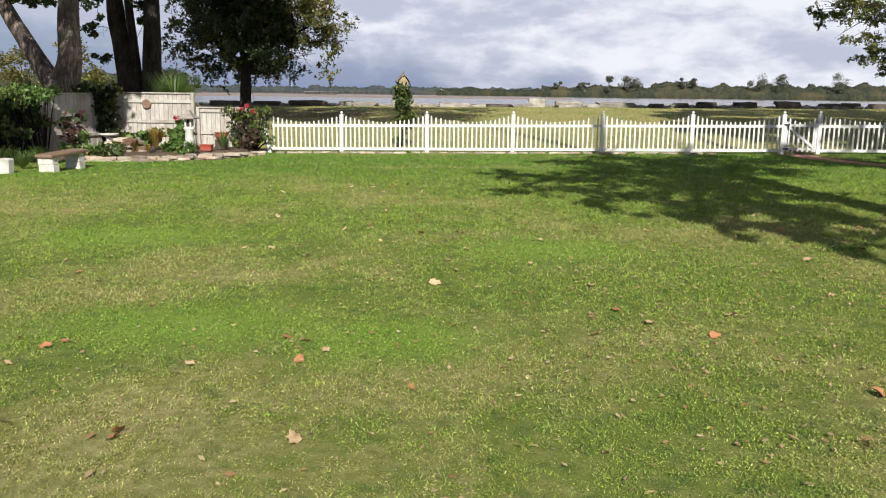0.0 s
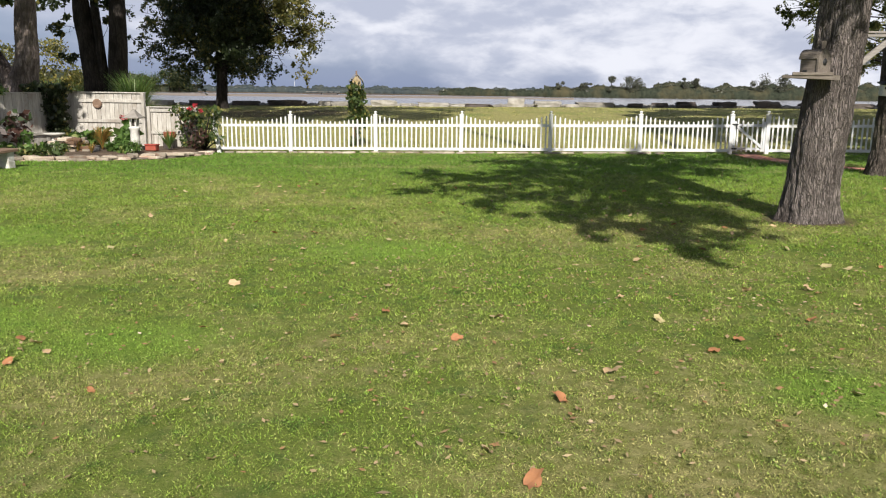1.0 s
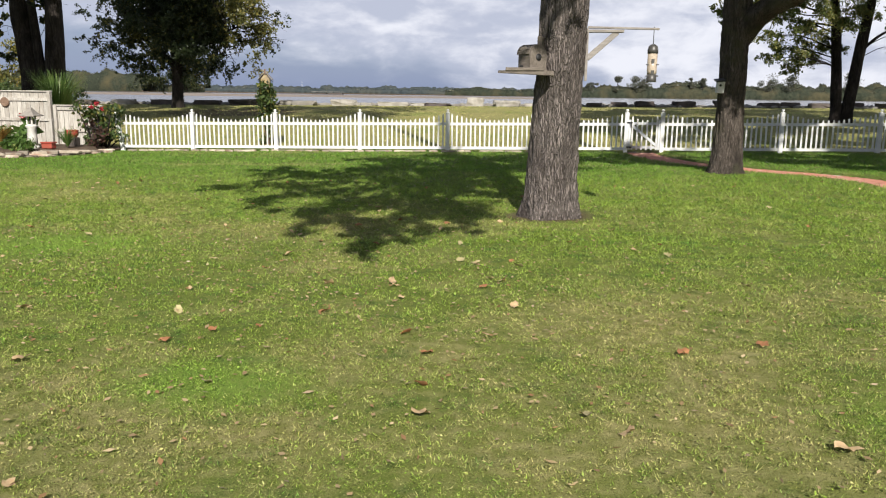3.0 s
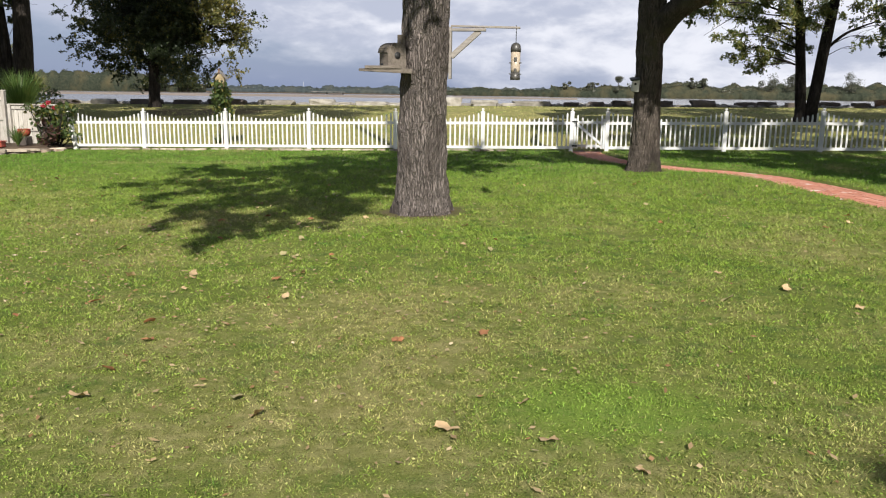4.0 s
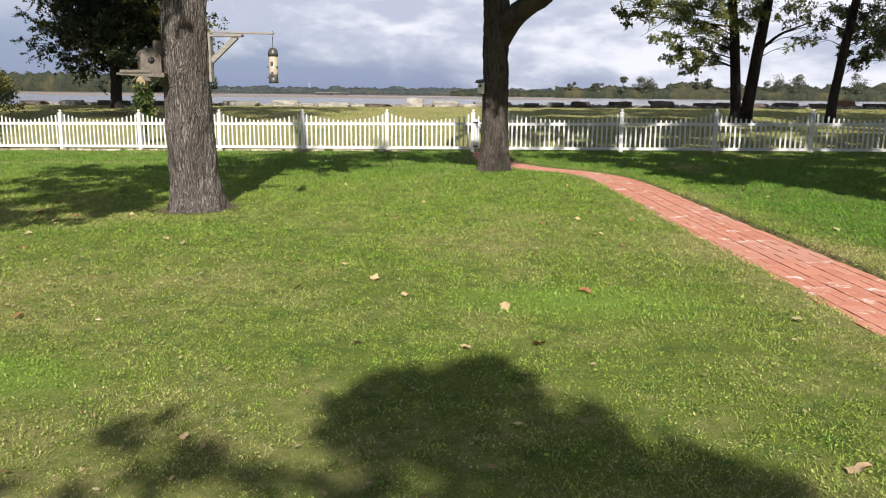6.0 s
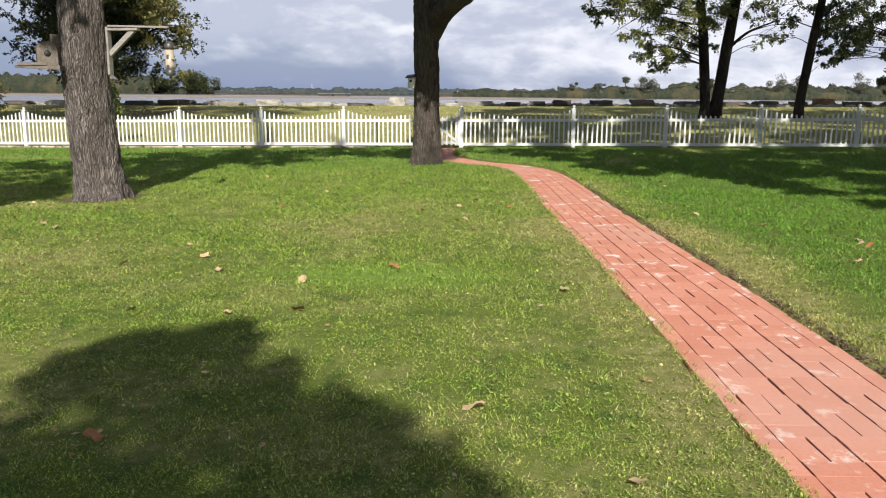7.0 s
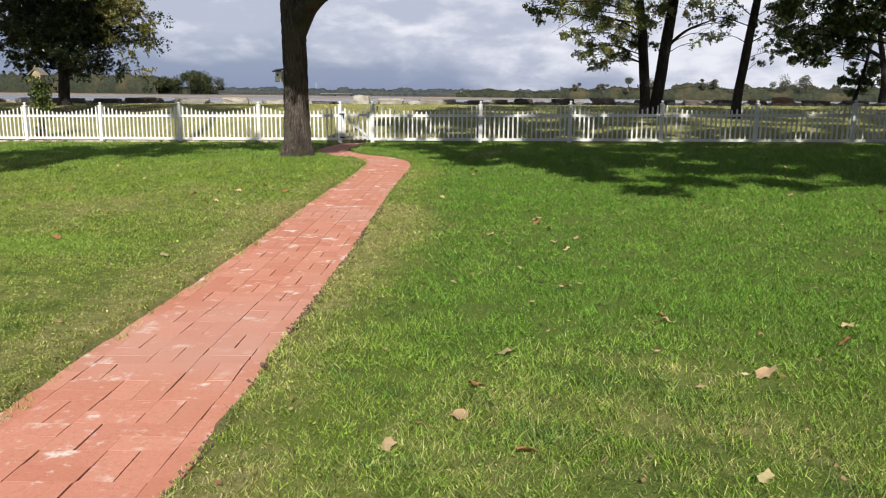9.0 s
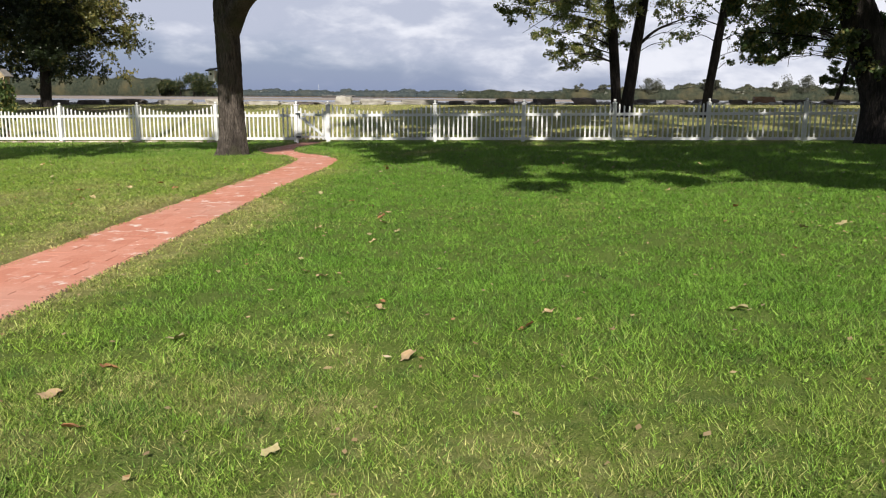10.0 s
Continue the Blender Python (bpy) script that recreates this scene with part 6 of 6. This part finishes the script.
tagged(new("canna_flower", fast_mesh("canna_flower", clump_leaves([((0, 0, 0), 0.07, 22)], 0.09, np.random.default_rng(116)), 4, petals)), "pinkish red canna flower", "flower").location = (-4.30, -1.3, BED + 0.83)
broad_plant("bronze_plant", (-6.75, -2.3, 0.02), [((0, 0, 0.45), 0.34, 50), ((0.1, 0, 0.85), 0.3, 40), ((-0.25, 0, 0.75), 0.2, 22)], 0.13, leaves_bronze, "dark bronze-leaved plant beside the board fence", 117, -0.2)
broad_plant("bed_greens", (-6.0, -3.2, 0.02), [((0, 0, 0.15), 0.22, 60), ((0.35, 0.1, 0.14), 0.2, 50), ((-0.3, -0.2, 0.2), 0.22, 60), ((-0.1, 0.3, 0.42), 0.22, 40)], 0.09, leaves_bright, "low green foliage at the edge of the bed", 118)
broad_plant("ferny_greens", (-5.1, -3.9, 0.02), [((0, 0, 0.12), 0.2, 90), ((0.35, 0.1, 0.12), 0.18, 80), ((-0.3, -0.2, 0.14), 0.2, 90)], 0.07, leaves_mid, "low dark green plants by the bench", 119)
strap_plant("tall_grass_tuft", (-5.35, -6.7, 0.0), 240, 0.46, 0.5, 0.018, leaves_bright, "unmown grass tuft behind the bench", 120, 0.5)
strap_plant("tall_grass_tuft", (-6.2, -6.2, 0.0), 260, 0.5, 0.6, 0.018, leaves_mid, "unmown grass tuft at the vine", 121, 0.5)
strap_plant("tall_grass_tuft", (-5.9, -5.2, 0.0), 200, 0.45, 0.6, 0.018, leaves_bright, "unmown grass tuft beside the bed", 122, 0.5)


def pot(name, at, r, h, material, label, rim=True):
    t = thing(name, at, label, "pot")
    part("body", lathe([(r * 0.66, 0), (r * 0.95, h * 0.45), (r, h * 0.75), (r * 0.88, h * 0.92)], 22), material, t)
    if rim:
        part("rim", lathe([(r * 0.88, h * 0.90), (r * 1.04, h * 0.93), (r * 1.04, h), (r * 0.9, h), (r * 0.84, h * 0.9)], 22), material, t)
    return t


strap_plant("day_lily", (-5.05, -2.35, 0.05), 60, 0.42, 0.34, 0.026, leaves_orange, "orange and yellow-green autumn lily clump", 123, 0.6)
strap_plant("day_lily", (-4.45, -2.75, 0.05), 50, 0.36, 0.30, 0.026, leaves_orange, "low rusty lily clump by the stone border", 124, 0.6)
broad_plant("low_greens", (-5.6, -2.75, 0.04), [((0, 0, 0.12), 0.22, 110), ((0.3, 0.1, 0.14), 0.2, 90)], 0.07, leaves_mid, "low dark green ground cover in the bed", 125)
broad_plant("low_greens", (-3.75, -2.45, 0.04), [((0, 0, 0.12), 0.2, 100), ((0.25, 0.1, 0.16), 0.2, 90)], 0.07, leaves_bright, "low bright green ground cover in the bed", 126)
broad_plant("bronze_plant", (-2.5, -0.75, 0.02), [((0, 0, 0.25), 0.26, 60), ((0.15, 0, 0.5), 0.22, 40), ((-0.15, 0, 0.75), 0.2, 26)], 0.085, leaves_bronze, "reddish brown foliage at the foot of the rose bush", 128, 0.1)
broad_plant("low_greens", (-4.2, -2.15, 0.05), [((0, 0, 0.14), 0.2, 70), ((0.22, 0.05, 0.22), 0.18, 50)], 0.1, leaves_bright, "broad bright leaves among the pots", 129)
broad_plant("hosta", (-5.2, -1.0, BED), [((0, 0, 0.25), 0.24, 46), ((0.2, 0, 0.38), 0.2, 30)], 0.17, leaves_bright, "broad-leaved green plant against the board fence", 130)
strap_plant("yucca", (-3.45, -2.35, 0.05), 40, 0.40, 0.36, 0.03, leaves_bright, "small pale green clump of strap leaves", 127, 0.4)
pot("red_pot", (-3.33, -0.55, 0.30), 0.18, 0.22, terracotta, "round red glazed pot on a stand")
stand = thing("pot_stand", (-3.33, -0.55, 0.0), "dark stone plinth under the red pot", "plinth")
part("block", box(bmesh.new(), 0.3, 0.3, 0.32, (0, 0, 0.15), 0.02), rock_dark, stand)
planter = thing("red_planter", (-3.3, -1.75, BED - 0.02), "low square red clay planter", "planter")
part("body", box(bmesh.new(), 0.30, 0.22, 0.16, (0, 0, 0.08), 0.02), terracotta, planter)
part("rim", box(bmesh.new(), 0.34, 0.26, 0.035, (0, 0, 0.16), 0.01), terracotta, planter)
pot("dark_pot", (-4.15, -1.75, BED - 0.08), 0.16, 0.22, dark_pot, "dark plastic plant pot")
pot("dark_pot", (-4.62, -2.25, BED - 0.08), 0.13, 0.2, dark_pot, "small dark plant pot")


def lantern():
    """A concrete pillar lantern with a flared roof."""
    t = thing("garden_lantern", (-3.78, -1.7, 0.06), "pale concrete pillar lantern with a flared square roof", "lantern")
    part("base", lathe([(0.17, 0), (0.17, 0.06), (0.14, 0.08)], 20), concrete, t)
    part("pillar", lathe([(0.135, 0.07), (0.12, 0.3), (0.115, 0.50), (0.15, 0.54), (0.15, 0.57), (0.11, 0.60)], 20), concrete, t)
    for k in range(4):
        a = math.pi / 4 + k * math.pi / 2
        part("lantern_post", box(bmesh.new(), 0.045, 0.045, 0.22, (0.10 * math.cos(a), 0.10 * math.sin(a), 0.70), 0.006), concrete, t)
    part("lamp_core", lathe([(0.05, 0.60), (0.06, 0.68), (0.05, 0.78)], 12), rock_dark, t)
    bm = bmesh.new()
    rings = []
    for r, z in ((0.225, 0.79), (0.235, 0.81), (0.15, 0.86), (0.08, 0.93), (0.04, 1.00)):
        rings.append([bm.verts.new((r * sx, r * sy, z)) for sx, sy in ((-1, -1), (1, -1), (1, 1), (-1, 1))])
    for p, q in zip(rings, rings[1:]):
        for k in range(4):
            bm.faces.new((p[k], p[(k + 1) % 4], q[(k + 1) % 4], q[k]))
    bm.faces.new(rings[0][::-1])
    bm.faces.new(rings[-1])
    part("roof", bm, shingle_mat, t, "grey flared square roof")
    t.scale = (1.0, 1.0, 1.1)
    return t


lantern()
bath = thing("bird_bath", (-5.95, -1.9, 0.02), "pale concrete bird bath bowl on a low pedestal", "bird bath")
part("pedestal", lathe([(0.14, 0), (0.09, 0.1), (0.07, 0.3), (0.11, 0.42)], 18), concrete, bath)
part("bowl", lathe([(0.1, 0.40), (0.24, 0.45), (0.27, 0.49), (0.25, 0.49), (0.1, 0.45)], 24), concrete, bath)


def slab(sx, sy, sz, seed):
    """A flat broken stone with an uneven outline."""
    rng_ = np.random.default_rng(seed)
    n = 7
    bm = bmesh.new()
    a = np.linspace(0, 2 * math.pi, n, endpoint=False) + rng_.normal(size=n) * 0.2
    r = rng_.uniform(0.68, 1.2, n)
    low_ = [bm.verts.new((sx / 2 * q * math.cos(p), sy / 2 * q * math.sin(p), 0)) for p, q in zip(a, r)]
    mid_ = [bm.verts.new((sx / 2 * q * 1.04 * math.cos(p), sy / 2 * q * 1.04 * math.sin(p), sz * 0.7)) for p, q in zip(a, r)]
    top_ = [bm.verts.new((sx / 2 * q * 0.95 * math.cos(p), sy / 2 * q * 0.95 * math.sin(p), sz + rng_.normal() * 0.006)) for p, q in zip(a, r)]
    for p, q in ((low_, mid_), (mid_, top_)):
        for k in range(n):
            bm.faces.new((p[k], p[(k + 1) % n], q[(k + 1) % n], q[k]))
    bm.faces.new(low_[::-1])
    bm.faces.new(top_)
    return bm


edge_line = spline([(-5.6, -4.3), (-4.7, -4.25), (-3.7, -3.8), (-3.0, -3.0), (-2.55, -2.0), (-2.1, -0.7)], 60)
border = thing("bed_edging", (0, 0, 0), "low border of stacked flat sandstone slabs round the bed", "stone edging")
rng = np.random.default_rng(131)
for k in range(2, 60, 4):
    x, y = edge_line[k]
    for lay in range(2):
        ob = part("stone", slab(rng.uniform(0.26, 0.66), rng.uniform(0.22, 0.38), rng.uniform(0.035, 0.09), 140 + k + lay * 70), flagstone_mat, border, at=(x + rng.normal() * 0.05, y + 0.08 * lay + rng.normal() * 0.03, float(yard(x, y)) - 0.02 + lay * 0.065), rot=(rng.normal() * 2, rng.normal() * 2, rng.uniform(-25, 25) + 25 * (k > 30)))
heap = thing("stone_heap", (-5.40, -2.35, 0.0), "heap of flat reddish and pale stones in the bed", "stones")
for k in range(30):
    lay = k // 6
    part("stone", slab(rng.uniform(0.24, 0.46), rng.uniform(0.2, 0.34), rng.uniform(0.05, 0.09), 300 + k), rock_rust if k % 4 == 0 else flagstone_mat, heap, at=(rng.uniform(-0.55, 0.55) * (1 - 0.12 * lay), rng.uniform(-0.3, 0.3) + 0.06 * lay, 0.04 + lay * 0.075), rot=(rng.normal() * 4, rng.normal() * 4, rng.uniform(0, 360)))
soil_heap = data_mesh("bed_soil", [(-7, -4.0, -0.06), (-4.2, -4.0, -0.06), (-2.2, -1.0, -0.03), (-2.2, 0.3, -0.02), (-7, 0.3, -0.06), (-6.4, -3.2, 0.06), (-4.3, -3.3, 0.08), (-2.6, -0.9, 0.07), (-2.6, 0.2, 0.06), (-6.4, 0.2, 0.06)],
                      [(0, 1, 6, 5), (1, 2, 7, 6), (2, 3, 8, 7), (3, 4, 9, 8), (4, 0, 5, 9), (5, 6, 7, 8, 9)], surface("bed_earth", (0.07, 0.05, 0.035), (0.14, 0.10, 0.07), 9, 0.95, 0.8, 0.03, shift=False))
tagged(new("bed_soil", soil_heap), "raised dark earth of the garden bed", "soil", kind="structure")

bench = thing("garden_bench", (-4.40, -6.80, 0.0), "low bench with a brown plank on white blocks", "bench", turn=84)
part("seat", box(bmesh.new(), 1.18, 0.40, 0.065, (0.02, 0, 0.372), 0.012, (0, -2.5, 0)), bench_wood, bench)
for x, top in ((-0.42, 0.322), (0.42, 0.358)):
    leg = part("leg", box(bmesh.new(), 0.19, 0.34, 0.17, (x, 0, 0.085), 0.008), concrete, bench)
    part("block", box(bmesh.new(), 0.19, 0.34, top - 0.173, (x, 0.01, (top + 0.173) / 2), 0.008), concrete, leg)
stump = thing("concrete_marker", (-5.0, -7.75, 0.0), "short pale concrete post stump in the grass", "marker")
part("block", box(bmesh.new(), 0.2, 0.2, 0.33, (0, 0, 0.165), 0.02, (0, 4, 0)), concrete, stump)


# ---- fallen leaves ----
def fallen_leaf_mesh(seed):
    """A curled dry leaf with a lobed outline and a stalk."""
    rng_ = np.random.default_rng(seed)
    n = 14
    v = [(0, 0, 0.004)]
    for k in range(n):
        a = 2 * math.pi * k / n
        r = (0.042 if k % 2 else 0.035) * rng_.uniform(0.8, 1.2) * (1.25 if k in (0, 1, n - 1) else 1)
        v.append((r * math.cos(a) * 1.2, r * math.sin(a), 0.002 + 0.022 * abs(math.sin(a * 1.5 + seed)) * rng_.uniform(0.4, 1.2)))
    f = [(0, k + 1, (k + 1) % n + 1) for k in range(n)]
    v += [(-0.03, 0.002, 0.006), (-0.03, -0.002, 0.006), (-0.085, 0.0, 0.016)]
    f.append((n + 1, n + 2, n + 3))
    return data_mesh("fallen_leaf", v, f, None, True)


LEAF_KINDS = [surface("tan_dry_leaf", (0.44, 0.29, 0.15), (0.60, 0.45, 0.27), 40, 0.8, 0.4, 0.004, dirt=(0.28, 0.19, 0.11), dirt_scale=20, vary=0.3),
              surface("russet_dry_leaf", (0.30, 0.13, 0.055), (0.44, 0.21, 0.10), 40, 0.8, 0.4, 0.004, dirt=(0.20, 0.09, 0.05), dirt_scale=20, vary=0.3),
              surface("pale_yellow_leaf", (0.31, 0.26, 0.12), (0.40, 0.35, 0.19), 40, 0.7, 0.3, 0.003, dirt=(0.42, 0.36, 0.18), dirt_scale=20, vary=0.2)]
LEAF_WORDS = ["dry tan leaf lying on the lawn", "russet brown leaf lying on the lawn", "pale yellow leaf lying on the lawn"]
leaf_meshes = []
for k in range(9):
    me = fallen_leaf_mesh(200 + k)
    me.materials.append(LEAF_KINDS[k % 3])
    leaf_meshes.append(me)
KNOWN = [(5.68, -16.72, 0), (5.6, -18.06, 0), (7.14, -18.49, 0), (8.25, -18.74, 2), (8.29, -16.63, 0), (7.65, -15.57, 0), (8.74, -16.55, 0), (6.73, -19.76, 1), (6.86, -18.92, 1), (7.53, -17.47, 2), (4.1, -14.49, 1), (8.43, -13.34, 2),
         (11.26, -16.44, 2), (12.96, -16.63, 0), (10.94, -19.22, 0), (14.17, -18.11, 1), (12.62, -12.0, 2), (18.34, -18.1, 0), (18.8, -18.71, 0), (19.59, -18.71, 0), (18.0, -19.69, 1), (19.48, -16.78, 2), (17.98, -19.98, 0), (17.8, -20.26, 0), (18.26, -16.65, 2), (18.85, -20.3, 2), (18.22, -16.0, 0), (14.46, -16.79, 1)]
rng = np.random.default_rng(151)
spots = [(x, y, k, (0.88 if k < 2 else 0.7) * (0.78 if x > 15 else 1.0)) for x, y, k in KNOWN]
while len(spots) < 290:
    x, y = rng.uniform(1, 22), -20.6 + 12.0 * rng.random() ** 1.5
    if rng.random() > (1.0 if x < 11 else 0.4) or float(way_distance(np.array([x]), np.array([y]))[0]) < 0.45:
        continue
    spots.append((x, y, int(rng.choice(3, p=(0.50, 0.36, 0.14))), rng.uniform(0.38, 0.85)))
for x, y, k, s in spots:
    ob = new("fallen_leaf", leaf_meshes[k + 3 * int(rng.integers(3))])
    ob.location = (x, y, float(ground_z(x, y)) + 0.015)
    ob.rotation_euler = (rng.normal() * 0.28 + 0.18, rng.normal() * 0.28, rng.uniform(0, 6.3))
    ob.scale = (s, s, s)
    tagged(ob, LEAF_WORDS[k], "leaf", "fallen leaves")
n = 8000
lx, ly = rng.uniform(-4, 28, n), -20.8 + 20 * rng.random(n) ** 1.1
drift = rng.random(n) < 0.35
lx, ly = np.where(drift, rng.normal(7.2, 2.4, n), lx), np.where(drift, rng.normal(-16.6, 2.0, n).clip(-20.8, -10), ly)
lz = ground_z(lx, ly) + 0.022
bits = leaf_quads(np.stack([lx, ly, lz], -1), 0.019, rng, 0.0, 1.7)
bits[:, :, 2] = lz[:, None] + (bits[:, :, 2] - lz[:, None]) * 0.4
n = 900
sx_, sy_ = rng.normal(7.4, 3.0, n).clip(0, 15.5), (-20.8 + 9.5 * rng.random(n) ** 1.2)
sz_ = ground_z(sx_, sy_) + 0.020
scraps = leaf_quads(np.stack([sx_, sy_, sz_], -1), 0.020, rng, 0.0, 2.3)
scraps[:, :, 2] = sz_[:, None] + (scraps[:, :, 2] - sz_[:, None]) * 0.45
bits = np.concatenate([bits, scraps])
tagged(new("leaf_litter", fast_mesh("leaf_litter", bits, 4, litter_mat)), "small scraps of dry leaves scattered over the lawn", "leaf litter", kind="stuff")

# ---- bricks of the path ----
for kind, m in BRICKS:
    ob = new("brick", BRICK_MESHES[kind])
    ob.parent = brick_way
    ob.matrix_basis = m
